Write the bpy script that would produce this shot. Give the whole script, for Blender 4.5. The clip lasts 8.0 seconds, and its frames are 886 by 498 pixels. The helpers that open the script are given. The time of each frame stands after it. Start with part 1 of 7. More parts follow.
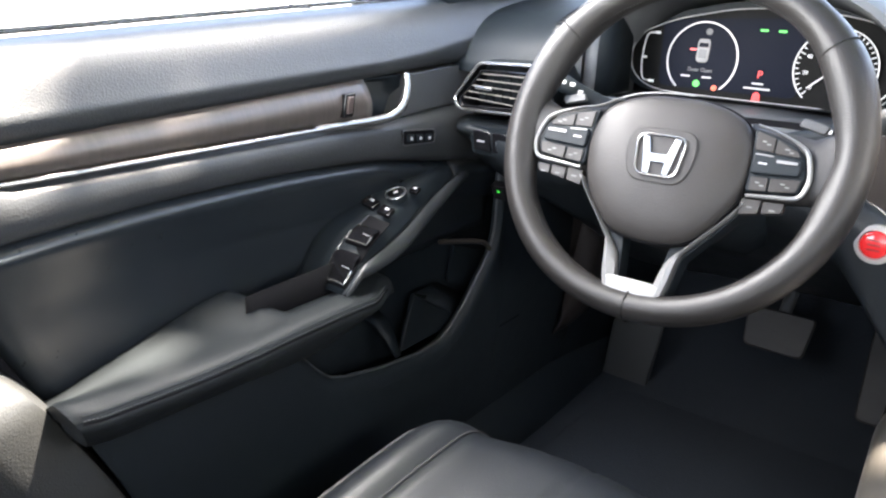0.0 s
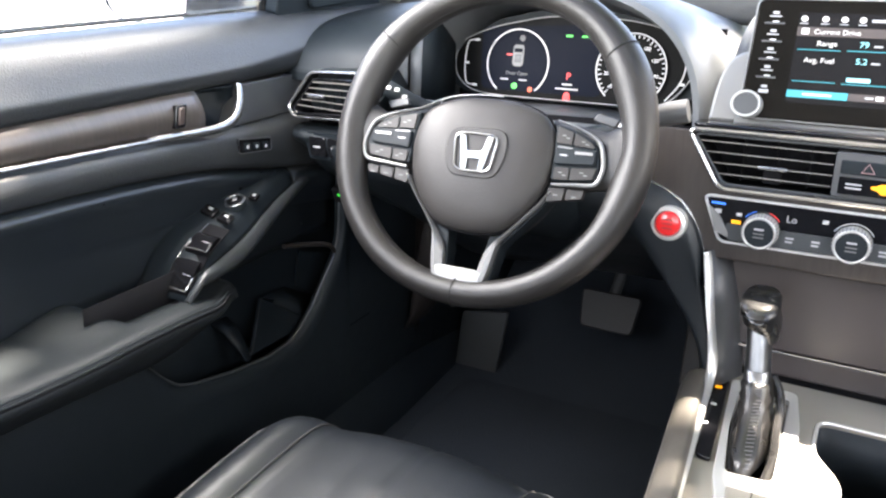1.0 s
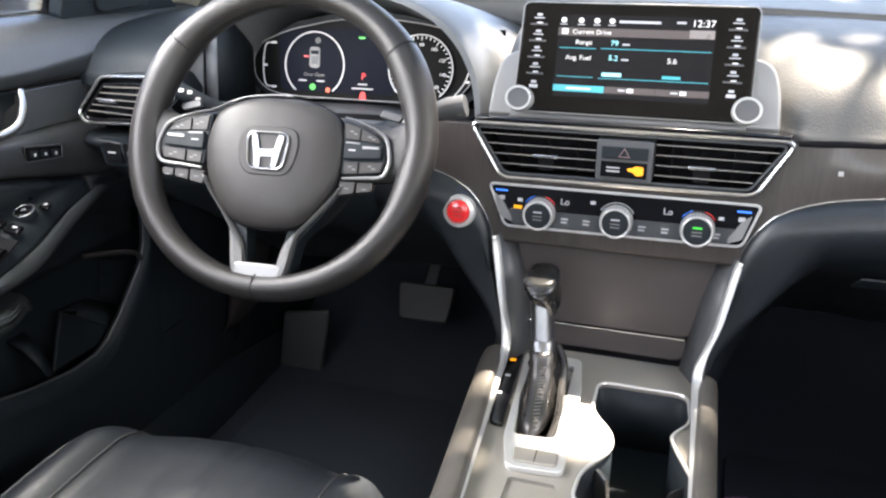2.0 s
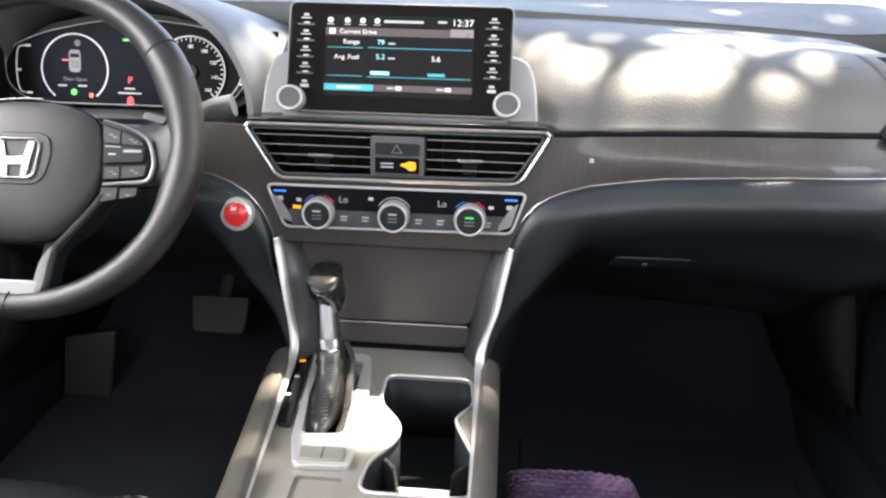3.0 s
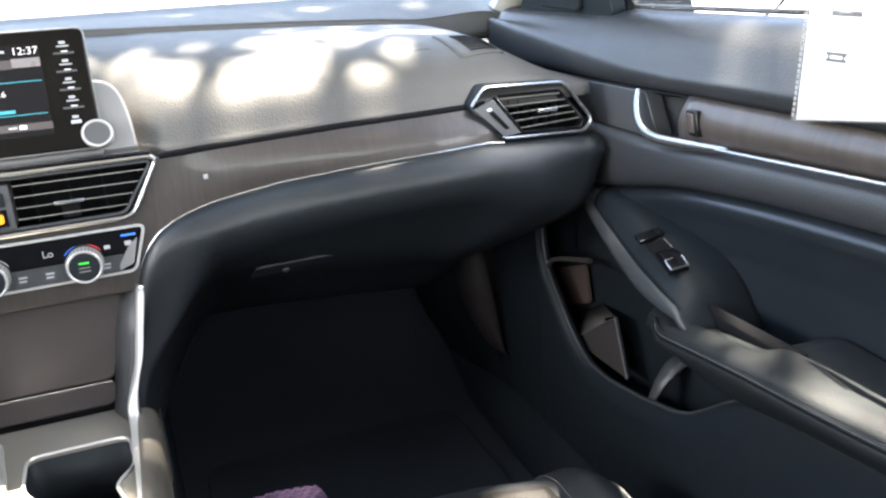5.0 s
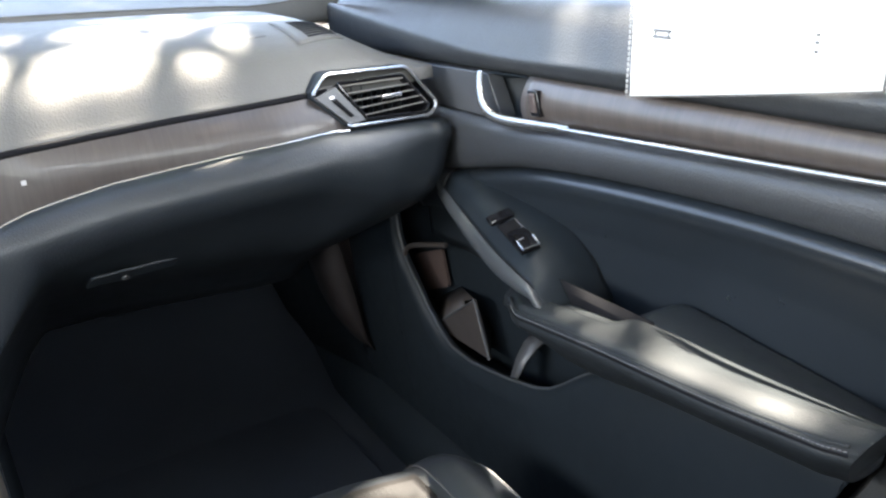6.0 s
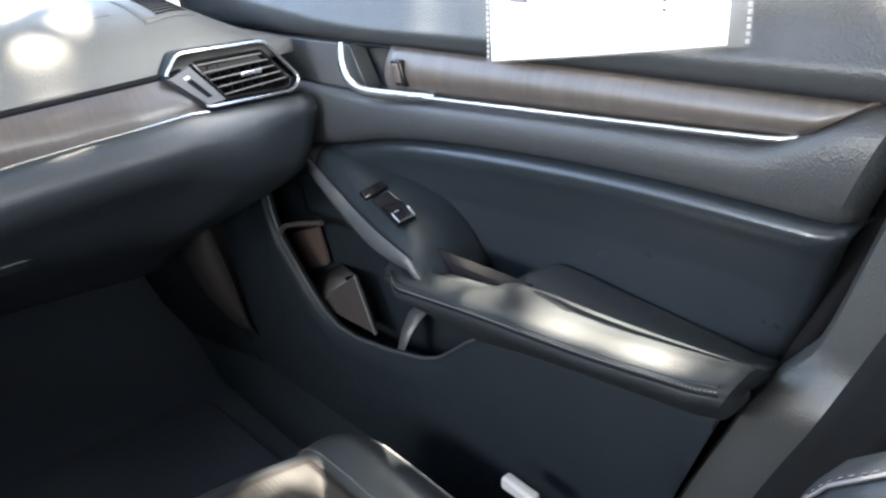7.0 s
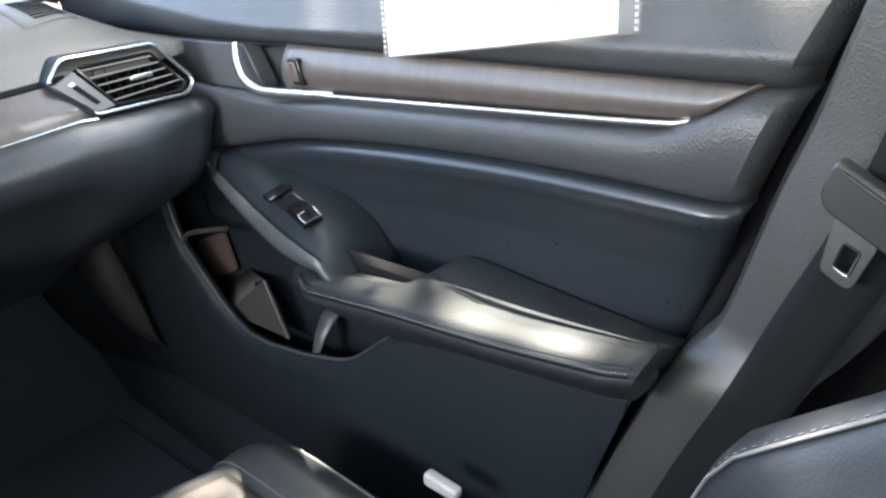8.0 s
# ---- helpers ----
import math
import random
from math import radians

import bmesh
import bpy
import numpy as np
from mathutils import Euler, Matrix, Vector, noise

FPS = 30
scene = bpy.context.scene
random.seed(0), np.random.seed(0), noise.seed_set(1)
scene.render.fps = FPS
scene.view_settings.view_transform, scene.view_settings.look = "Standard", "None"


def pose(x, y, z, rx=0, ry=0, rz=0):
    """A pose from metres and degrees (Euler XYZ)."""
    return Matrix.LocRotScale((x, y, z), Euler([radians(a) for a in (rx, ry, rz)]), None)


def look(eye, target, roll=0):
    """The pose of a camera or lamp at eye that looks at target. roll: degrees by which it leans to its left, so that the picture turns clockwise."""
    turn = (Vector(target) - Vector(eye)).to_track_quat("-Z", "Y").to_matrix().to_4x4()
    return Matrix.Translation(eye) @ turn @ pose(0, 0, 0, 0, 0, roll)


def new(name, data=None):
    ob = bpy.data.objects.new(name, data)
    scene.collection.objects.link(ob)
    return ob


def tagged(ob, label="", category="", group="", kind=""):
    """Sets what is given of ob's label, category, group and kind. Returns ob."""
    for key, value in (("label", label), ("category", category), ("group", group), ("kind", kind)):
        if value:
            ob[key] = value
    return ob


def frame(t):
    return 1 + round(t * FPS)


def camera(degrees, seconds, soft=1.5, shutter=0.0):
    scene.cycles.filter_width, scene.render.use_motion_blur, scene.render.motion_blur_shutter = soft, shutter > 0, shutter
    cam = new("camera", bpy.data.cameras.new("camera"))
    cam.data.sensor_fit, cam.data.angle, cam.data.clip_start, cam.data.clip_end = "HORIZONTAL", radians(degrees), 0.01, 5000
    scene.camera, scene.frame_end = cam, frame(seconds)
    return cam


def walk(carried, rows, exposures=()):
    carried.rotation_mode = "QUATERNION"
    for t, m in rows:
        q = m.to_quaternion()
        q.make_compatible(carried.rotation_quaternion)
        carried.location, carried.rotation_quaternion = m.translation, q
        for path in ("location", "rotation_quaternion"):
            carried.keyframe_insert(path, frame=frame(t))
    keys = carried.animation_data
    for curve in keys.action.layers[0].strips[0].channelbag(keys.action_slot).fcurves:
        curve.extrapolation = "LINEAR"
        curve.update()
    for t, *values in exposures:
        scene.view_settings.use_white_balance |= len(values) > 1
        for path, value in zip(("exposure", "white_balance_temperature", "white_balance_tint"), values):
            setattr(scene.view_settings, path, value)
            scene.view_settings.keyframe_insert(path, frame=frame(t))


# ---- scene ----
cam = camera(57.3, 8.0, soft=2.3)
PATH = [
    (0, (-0.031, -0.879, 1.096), (-1.223, 0.557, 0.377), -0.5),
    (0.5, (-0.001, -0.887, 1.104), (-1.069, 0.646, 0.39), -0.8),
    (1, (0.029, -0.9, 1.101), (-0.903, 0.725, 0.4), -0.5),
    (1.5, (0.061, -0.913, 1.104), (-0.712, 0.794, 0.407), -0.3),
    (3, (0.135, -0.92, 1.088), (-0.01, 0.963, 0.43), 1.3),
    (3.5, (0.149, -0.917, 1.085), (0.208, 0.976, 0.442), 0.7),
    (4, (0.163, -0.917, 1.086), (0.417, 0.958, 0.438), -1.5),
    (4.5, (0.168, -0.909, 1.082), (0.631, 0.925, 0.432), -2.6),
    (5, (0.171, -0.901, 1.085), (0.823, 0.87, 0.424), -3.5),
    (6.5, (0.199, -0.886, 1.081), (1.253, 0.637, 0.326), -4.4),
    (7, (0.202, -0.885, 1.082), (1.353, 0.539, 0.278), -5.3),
    (7.5, (0.205, -0.884, 1.082), (1.443, 0.446, 0.247), -5.7),
    (8, (0.21, -0.885, 1.08), (1.506, 0.391, 0.248), -5.9),
]
walk(cam, [(t, look(eye, target, roll)) for t, eye, target, roll in PATH],
     [(0.0, 4.36, 7150, 14), (1.0, 4.32, 7200, 14), (1.5, 4.14, 7200, 14), (3.5, 3.78, 7450, 15), (5.0, 3.98, 7250, 12), (6.5, 4.40, 7150, 11), (8.0, 4.54, 7200, 11)])

# ---- light ----
SUN = Vector((0.14, 0.36, 1.0)).normalized()
world = bpy.data.worlds.new("sky")
scene.world = world
world.use_nodes = True
wn = world.node_tree.nodes
sky = wn.new("ShaderNodeTexSky")
sky.sky_type = "NISHITA"
sky.sun_disc = False
sky.sun_elevation = math.asin(SUN.z)
sky.sun_rotation = math.atan2(SUN.x, SUN.y)
wn["Background"].inputs[1].default_value = 0.085
world.node_tree.links.new(sky.outputs[0], wn["Background"].inputs[0])
sun = new("sun", bpy.data.lights.new("sun", "SUN"))
sun.data.energy = 5.0
sun.data.angle = radians(0.53)
sun.data.color = (1.0, 0.95, 0.87)
sun.matrix_world = look(SUN * 20, (0, 0, 0))


def window_light(name, at, to, wide, high, watts, tone):
    """The sky's light in the opening of a side or rear window."""
    lamp = new(name, bpy.data.lights.new(name, "AREA"))
    lamp.data.shape, lamp.data.size, lamp.data.size_y, lamp.data.energy = "RECTANGLE", wide, high, watts
    lamp.data.color = tone
    lamp.matrix_world = look(at, to)


window_light("rear_window_light", (0, -2.05, 1.20), (0.1, -0.5, 0.95), 1.1, 0.32, 0.30, (1.0, 0.95, 0.88))
window_light("side_window_light", (-0.70, -1.40, 1.2), (0.4, -0.6, 0.9), 0.8, 0.28, 0.7, (0.92, 0.96, 1.0))
window_light("driver_window_light", (-0.70, -0.33, 1.20), (0.5, -0.40, 0.8), 0.55, 0.22, 1.15, (0.92, 0.96, 1.0))
window_light("passenger_window_light", (0.70, -0.30, 1.22), (-0.6, -0.45, 0.85), 0.5, 0.20, 0.4, (0.92, 0.96, 1.0))
window_light("rear_side_window_light", (0.70, -1.35, 1.2), (-0.6, -0.6, 0.9), 0.7, 0.26, 0.6, (0.95, 0.97, 1.0))


# ---- materials ----
def mat(name, base, rough=0.5, metal=0.0, grain=0.0, grain_size=0.002, spread=0.15, coat=0.0, emit=None, power=0.0, cells=False, spec=0.5):
    m = bpy.data.materials.new(name)
    m.use_nodes = True
    n, l = m.node_tree.nodes, m.node_tree.links
    b = n["Principled BSDF"]
    b.inputs["Roughness"].default_value = rough
    b.inputs["Metallic"].default_value = metal
    b.inputs["Coat Weight"].default_value = coat
    b.inputs["Specular IOR Level"].default_value = spec
    co = n.new("ShaderNodeTexCoord")
    wide = n.new("ShaderNodeTexNoise")
    wide.inputs["Scale"].default_value = 9.0
    wide.inputs["Detail"].default_value = 6.0
    l.new(co.outputs["Object"], wide.inputs["Vector"])
    mix = n.new("ShaderNodeMix")
    mix.data_type = "RGBA"
    dark = [c * (1 - spread) for c in base]
    light = [min(1.0, c * (1 + spread)) for c in base]
    mix.inputs[6].default_value = (*dark, 1)
    mix.inputs[7].default_value = (*light, 1)
    l.new(wide.outputs["Fac"], mix.inputs["Factor"])
    l.new(mix.outputs[2], b.inputs["Base Color"])
    span = n.new("ShaderNodeMapRange")
    span.inputs["To Min"].default_value = max(0.02, rough - 0.08)
    span.inputs["To Max"].default_value = min(1.0, rough + 0.08)
    fine = n.new("ShaderNodeTexNoise")
    fine.inputs["Scale"].default_value = 60.0
    fine.inputs["Detail"].default_value = 4.0
    l.new(co.outputs["Object"], fine.inputs["Vector"])
    l.new(fine.outputs["Fac"], span.inputs["Value"])
    l.new(span.outputs["Result"], b.inputs["Roughness"])
    if grain:
        tex = n.new("ShaderNodeTexVoronoi" if cells else "ShaderNodeTexNoise")
        tex.inputs["Scale"].default_value = 1.0 / grain_size
        l.new(co.outputs["Object"], tex.inputs["Vector"])
        bump = n.new("ShaderNodeBump")
        bump.inputs["Strength"].default_value = grain
        bump.inputs["Distance"].default_value = grain_size * 0.3
        l.new(tex.outputs["Distance" if cells else "Fac"], bump.inputs["Height"])
        l.new(bump.outputs["Normal"], b.inputs["Normal"])
    if emit:
        b.inputs["Emission Color"].default_value = (*emit, 1)
        b.inputs["Emission Strength"].default_value = power
    return m


def wood_mat(name, dark, light, along, coat=0.15):
    m = mat(name, dark, 0.40, spread=0.1, coat=coat)
    n, l = m.node_tree.nodes, m.node_tree.links
    co = n.new("ShaderNodeTexCoord")
    size = n.new("ShaderNodeMapping")
    size.inputs["Scale"].default_value = along
    l.new(co.outputs["Object"], size.inputs["Vector"])
    noise_tex = n.new("ShaderNodeTexNoise")
    noise_tex.inputs["Scale"].default_value = 1.0
    noise_tex.inputs["Detail"].default_value = 8.0
    noise_tex.inputs["Distortion"].default_value = 1.4
    l.new(size.outputs[0], noise_tex.inputs["Vector"])
    ramp = n.new("ShaderNodeValToRGB")
    ramp.color_ramp.elements[0].position, ramp.color_ramp.elements[1].position = 0.35, 0.68
    ramp.color_ramp.elements[0].color = (*dark, 1)
    ramp.color_ramp.elements[1].color = (*light, 1)
    l.new(noise_tex.outputs["Fac"], ramp.inputs[0])
    l.new(ramp.outputs[0], n["Principled BSDF"].inputs["Base Color"])
    bump = n.new("ShaderNodeBump")
    bump.inputs["Strength"].default_value = 0.15
    bump.inputs["Distance"].default_value = 0.0005
    l.new(noise_tex.outputs["Fac"], bump.inputs["Height"])
    l.new(bump.outputs["Normal"], n["Principled BSDF"].inputs["Normal"])
    return m


def glass_mat(name):
    """Thin clear glass: mostly let through, with a faint mirror gloss."""
    m = bpy.data.materials.new(name)
    m.use_nodes = True
    b = m.node_tree.nodes["Principled BSDF"]
    b.inputs["Base Color"].default_value = (1, 1, 1, 1)
    b.inputs["Roughness"].default_value = 0.02
    b.inputs["Alpha"].default_value = 0.05
    return m


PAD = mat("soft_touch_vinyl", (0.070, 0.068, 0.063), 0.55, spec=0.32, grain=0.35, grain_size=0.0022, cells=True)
DOORVINYL = mat("grained_door_vinyl", (0.031, 0.033, 0.035), 0.40, spec=0.36, grain=0.42, grain_size=0.0019, cells=True)
LEATHER = mat("black_leather", (0.0142, 0.0168, 0.0185), 0.46, spec=0.15, grain=0.3, grain_size=0.0016, cells=True)
INSERT = mat("smooth_black_leather", (0.0138, 0.0176, 0.0212), 0.31, grain=0.15, grain_size=0.0014, cells=True)
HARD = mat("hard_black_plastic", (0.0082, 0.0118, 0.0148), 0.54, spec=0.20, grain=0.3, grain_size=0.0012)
GREY = mat("dark_grey_plastic", (0.055, 0.057, 0.060), 0.42, grain=0.15, grain_size=0.001)
DEEP = mat("matt_black_plastic", (0.006, 0.006, 0.007), 0.85, spec=0.08)
GLOSS = mat("gloss_black_plastic", (0.006, 0.006, 0.007), 0.11, spec=0.35, coat=0.1)
CHROME = mat("satin_chrome", (0.40, 0.40, 0.40), 0.22, 0.9, spread=0.04)
SILVER = mat("silver_painted_plastic", (0.62, 0.62, 0.61), 0.34, 0.6, spread=0.05)
CHAMP = mat("satin_grey_metallic_plastic", (0.24, 0.225, 0.20), 0.40, 0.25, spread=0.03)
SHROUD = mat("silver_grey_plastic", (0.20, 0.20, 0.20), 0.4, 0.3, spread=0.06)
CARPET = mat("black_carpet", (0.019, 0.023, 0.028), 0.95, grain=0.9, grain_size=0.003, spec=0.1)
RUBBER = mat("black_rubber", (0.014, 0.014, 0.014), 0.7, spec=0.2, grain=0.3, grain_size=0.002)
THREAD = mat("grey_thread", (0.26, 0.26, 0.26), 0.7)
BEIGE = mat("beige_fabric_trim", (0.50, 0.47, 0.42), 0.85, grain=0.3, grain_size=0.0015)
WEBBING = mat("black_webbing", (0.0085, 0.0092, 0.0100), 0.85, spec=0.06, grain=0.7, grain_size=0.0018)
PURPLE = mat("purple_woven_fabric", (0.030, 0.011, 0.040), 0.8, grain=0.8, grain_size=0.0015, spread=0.35)
PURPLE_LIGHT = mat("light_purple_thread", (0.062, 0.034, 0.080), 0.8, grain=0.6, grain_size=0.0012)
PAPER = mat("white_paper", (0.82, 0.82, 0.82), 0.6, spread=0.02)
INK = mat("grey_print", (0.03, 0.03, 0.035), 0.7)
WOOD_DOOR = wood_mat("dark_wood_veneer", (0.050, 0.041, 0.036), (0.068, 0.056, 0.049), (15, 110, 9))
WOOD_DASH = wood_mat("dark_wood_dash_trim", (0.027, 0.0215, 0.0190), (0.037, 0.0300, 0.0265), (150, 20, 16), 0.2)
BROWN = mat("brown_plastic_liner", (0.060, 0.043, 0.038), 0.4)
RED = mat("red_button", (0.50, 0.012, 0.015), 0.25, coat=0.6, emit=(1.0, 0.04, 0.04), power=0.0132)
WHITE_INK = mat("white_marking", (0.7, 0.7, 0.7), 0.5, emit=(1, 1, 1), power=0.0024)
GREY_INK = mat("dim_marking", (0.35, 0.35, 0.36), 0.5)
GLOW_WHITE = mat("lit_white", (0.5, 0.5, 0.5), 0.4, emit=(1, 0.97, 0.95), power=0.036)
GLOW_GREEN = mat("lit_green", (0.02, 0.3, 0.03), 0.4, emit=(0.03, 1, 0.1), power=0.054)
GLOW_RED = mat("lit_red", (0.4, 0.02, 0.02), 0.4, emit=(1, 0.03, 0.03), power=0.06)
GLOW_ORANGE = mat("lit_orange", (0.5, 0.2, 0.01), 0.4, emit=(1, 0.40, 0.01), power=0.072)
GLOW_BLUE = mat("lit_blue", (0.02, 0.1, 0.5), 0.4, emit=(0.03, 0.22, 1), power=0.084)
GLOW_TEAL = mat("lit_teal", (0.02, 0.25, 0.3), 0.4, emit=(0.05, 0.42, 0.52), power=0.03)
SCREEN = mat("lit_dark_screen", (0.006, 0.006, 0.007), 0.2, spec=0.15, emit=(0.035, 0.037, 0.042), power=0.018)
SCREEN_GREY = mat("lit_grey_screen", (0.04, 0.04, 0.042), 0.2, emit=(0.20, 0.15, 0.145), power=0.03)
DIALBLACK = mat("matt_dial_black", (0.004, 0.004, 0.004), 0.5, spec=0.05)
DIAL = mat("dark_blue_dial", (0.003, 0.004, 0.008), 0.5, spec=0.04, emit=(0.04, 0.06, 0.12), power=0.0036)
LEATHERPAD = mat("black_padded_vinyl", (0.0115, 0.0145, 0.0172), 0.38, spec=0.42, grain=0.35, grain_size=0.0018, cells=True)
CHROMESLAT = mat("bright_edged_slat", (0.26, 0.245, 0.225), 0.35, 0.5)
GREY2 = mat("grey_grained_hood", (0.10, 0.105, 0.11), 0.5, grain=0.2, grain_size=0.0015, cells=True)
PINK_INK = mat("pale_red_marking", (0.42, 0.26, 0.26), 0.5)
# hood plastic made lighter, with the rear windows' light put into its colour
CHEEK = mat("window_lit_grey_plastic", (0.17, 0.175, 0.185), 0.5, grain=0.2, grain_size=0.0015, cells=True)
MAROON = mat("dark_red_marking", (0.12, 0.01, 0.01), 0.4)
GLOW_SOFT = mat("lit_pale_ring", (0.5, 0.5, 0.5), 0.4, emit=(0.8, 0.82, 0.9), power=0.0096)
GLOW_DIM = mat("lit_dim_orange", (0.4, 0.06, 0.02), 0.4, emit=(1, 0.15, 0.05), power=0.03)
GLOW_CYAN = mat("lit_cyan", (0.2, 0.5, 0.55), 0.4, emit=(0.3, 0.85, 0.95), power=0.054)
SCREEN_LIGHT = mat("lit_light_grey_screen", (0.12, 0.11, 0.11), 0.3, emit=(0.45, 0.40, 0.42), power=0.021)
GREYVINYL = mat("grey_grained_plastic", (0.030, 0.0318, 0.0320), 0.44, grain=0.38, grain_size=0.0018, cells=True)
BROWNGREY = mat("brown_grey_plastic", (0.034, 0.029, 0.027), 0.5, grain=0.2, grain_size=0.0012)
FOOTTRIM = mat("brown_foot_plastic", (0.020, 0.0160, 0.0150), 0.45, grain=0.15, grain_size=0.0015)
PEDAL = mat("black_pedal_rubber", (0.0115, 0.0105, 0.0105), 0.6, grain=0.4, grain_size=0.003)
RIM = mat("worn_black_leather", (0.0150, 0.0138, 0.0132), 0.42, spec=0.36, grain=0.35, grain_size=0.0014, cells=True, spread=0.3)
HUB = mat("charcoal_hub_vinyl", (0.0265, 0.0245, 0.0235), 0.44, spec=0.28, grain=0.3, grain_size=0.0013, cells=True)
BEZEL = mat("satin_black_bezel", (0.040, 0.044, 0.047), 0.34, grain=0.1, grain_size=0.001)
WHEELSILVER = mat("brushed_silver_spoke", (0.21, 0.21, 0.21), 0.42, 0.4, spread=0.05)
KNOBRING = mat("bright_silver_ring", (0.44, 0.44, 0.43), 0.35, 0.35, spread=0.04)
BINGREY = mat("dark_grey_bin_plastic", (0.046, 0.039, 0.038), 0.32, grain=0.12, grain_size=0.001)
PADTAN = mat("grey_stitched_vinyl", (0.072, 0.066, 0.058), 0.42, grain=0.3, grain_size=0.0016, cells=True)
GLOSSLEATHER = mat("polished_black_leather", (0.008, 0.008, 0.008), 0.28, grain=0.1, grain_size=0.0015, coat=0.3)
LEATHERSEAT = mat("seat_leather", (0.012, 0.0145, 0.0175), 0.40, grain=0.16, grain_size=0.0018, cells=True, spread=0.25)
BOOT = mat("shiny_boot_leather", (0.020, 0.019, 0.018), 0.30, spec=0.6, grain=0.25, grain_size=0.0022, cells=True, spread=0.3)
INKDIM = mat("faint_marking", (0.13, 0.13, 0.13), 0.6)
PERFORATED = mat("perforated_seat_leather", (0.012, 0.011, 0.0105), 0.5, spec=0.3, spread=0.25)


def punch(m, pitch):
    """Rows of small dark holes."""
    n, l = m.node_tree.nodes, m.node_tree.links
    co = n.new("ShaderNodeTexCoord")
    vor = n.new("ShaderNodeTexVoronoi")
    vor.inputs["Scale"].default_value = 1.0 / pitch
    vor.inputs["Randomness"].default_value = 0.0
    l.new(co.outputs["Object"], vor.inputs["Vector"])
    edge = n.new("ShaderNodeMapRange")
    edge.inputs["From Min"].default_value, edge.inputs["From Max"].default_value = 0.20, 0.30
    l.new(vor.outputs["Distance"], edge.inputs["Value"])
    mix = n.new("ShaderNodeMix")
    mix.data_type = "RGBA"
    mix.inputs[6].default_value = (0.003, 0.003, 0.003, 1)
    old = n["Principled BSDF"].inputs["Base Color"].links[0].from_socket
    l.new(old, mix.inputs[7])
    l.new(edge.outputs["Result"], mix.inputs["Factor"])
    l.new(mix.outputs[2], n["Principled BSDF"].inputs["Base Color"])
    bump = n.new("ShaderNodeBump")
    bump.inputs["Strength"].default_value, bump.inputs["Distance"].default_value = 0.5, 0.0006
    l.new(edge.outputs["Result"], bump.inputs["Height"])
    l.new(bump.outputs["Normal"], n["Principled BSDF"].inputs["Normal"])


punch(PERFORATED, 0.0055)
THREADDIM = mat("dim_grey_thread", (0.10, 0.10, 0.105), 0.7)
PIANO = mat("black_screen_glass", (0.006, 0.0055, 0.005), 0.12, spec=0.12)
THREADDARK = mat("dark_thread", (0.03, 0.03, 0.032), 0.6)
GREYLIGHT = mat("pale_grey_plastic", (0.30, 0.30, 0.30), 0.5)
BUCKLE = mat("grey_belt_plastic", (0.016, 0.0158, 0.0152), 0.42)
STEEL = mat("dull_steel", (0.22, 0.225, 0.23), 0.35, 1.0)
GLASS = glass_mat("window_glass")
CLEAR = mat("clear_film", (0.9, 0.9, 0.9), 0.15)
CLEAR.node_tree.nodes["Principled BSDF"].inputs["Alpha"].default_value = 0.06
MIRROR = mat("mirror_glass", (0.9, 0.92, 0.95), 0.02, 1.0, spread=0.01)
BONNET = mat("pale_car_paint", (0.75, 0.76, 0.78), 0.35, coat=0.3)
CARPAINT = mat("dark_blue_car_paint", (0.01, 0.012, 0.02), 0.2, coat=1.0)
CONCRETE = mat("pale_concrete", (0.42, 0.41, 0.39), 0.85, grain=0.5, grain_size=0.02)
LEAF = mat("green_leaf", (0.05, 0.10, 0.03), 0.5, spread=0.3)
BARK = mat("brown_bark", (0.12, 0.08, 0.05), 0.9, grain=0.8, grain_size=0.03)


# ---- building helpers ----
def V(*a):
    return Vector(a)


def part(name, bm, material, parent=None, label="", smooth=True, thick=0.0, bevel=0.0, sharp=40):
    """Links a bmesh as one mesh object, under a thing or a part where a parent is given."""
    bmesh.ops.remove_doubles(bm, verts=bm.verts, dist=1e-6)
    bmesh.ops.recalc_face_normals(bm, faces=bm.faces)
    me = bpy.data.meshes.new(name)
    bm.to_mesh(me)
    bm.free()
    me.materials.append(material)
    if smooth:
        me.shade_smooth()
        me.set_sharp_from_angle(angle=radians(sharp))
    ob = new(name, me)
    if thick:
        sol = ob.modifiers.new("thickness", "SOLIDIFY")
        sol.thickness, sol.offset = abs(thick), (0.0 if thick > 0 else -1.0)
    if bevel:
        bev = ob.modifiers.new("edge", "BEVEL")
        bev.width, bev.segments, bev.limit_method, bev.angle_limit = bevel, 2, "ANGLE", radians(40)
        bev.harden_normals = False
    if parent:
        ob.parent = parent
        if parent.type == "EMPTY":
            ob.matrix_parent_inverse = Matrix.Translation(-parent.location)
    if label:
        tagged(ob, label)
    return ob


def thing(name, at, label, category, kind="", group=""):
    """An empty at the base of a thing. Parts are given in the place's own metres."""
    ob = new(name)
    ob.empty_display_size = 0.05
    ob.location = at
    return tagged(ob, label, category, group, kind)


def join_bm(bm, other):
    me = bpy.data.meshes.new("tmp")
    other.to_mesh(me)
    other.free()
    bm.from_mesh(me)
    bpy.data.meshes.remove(me)
    return bm


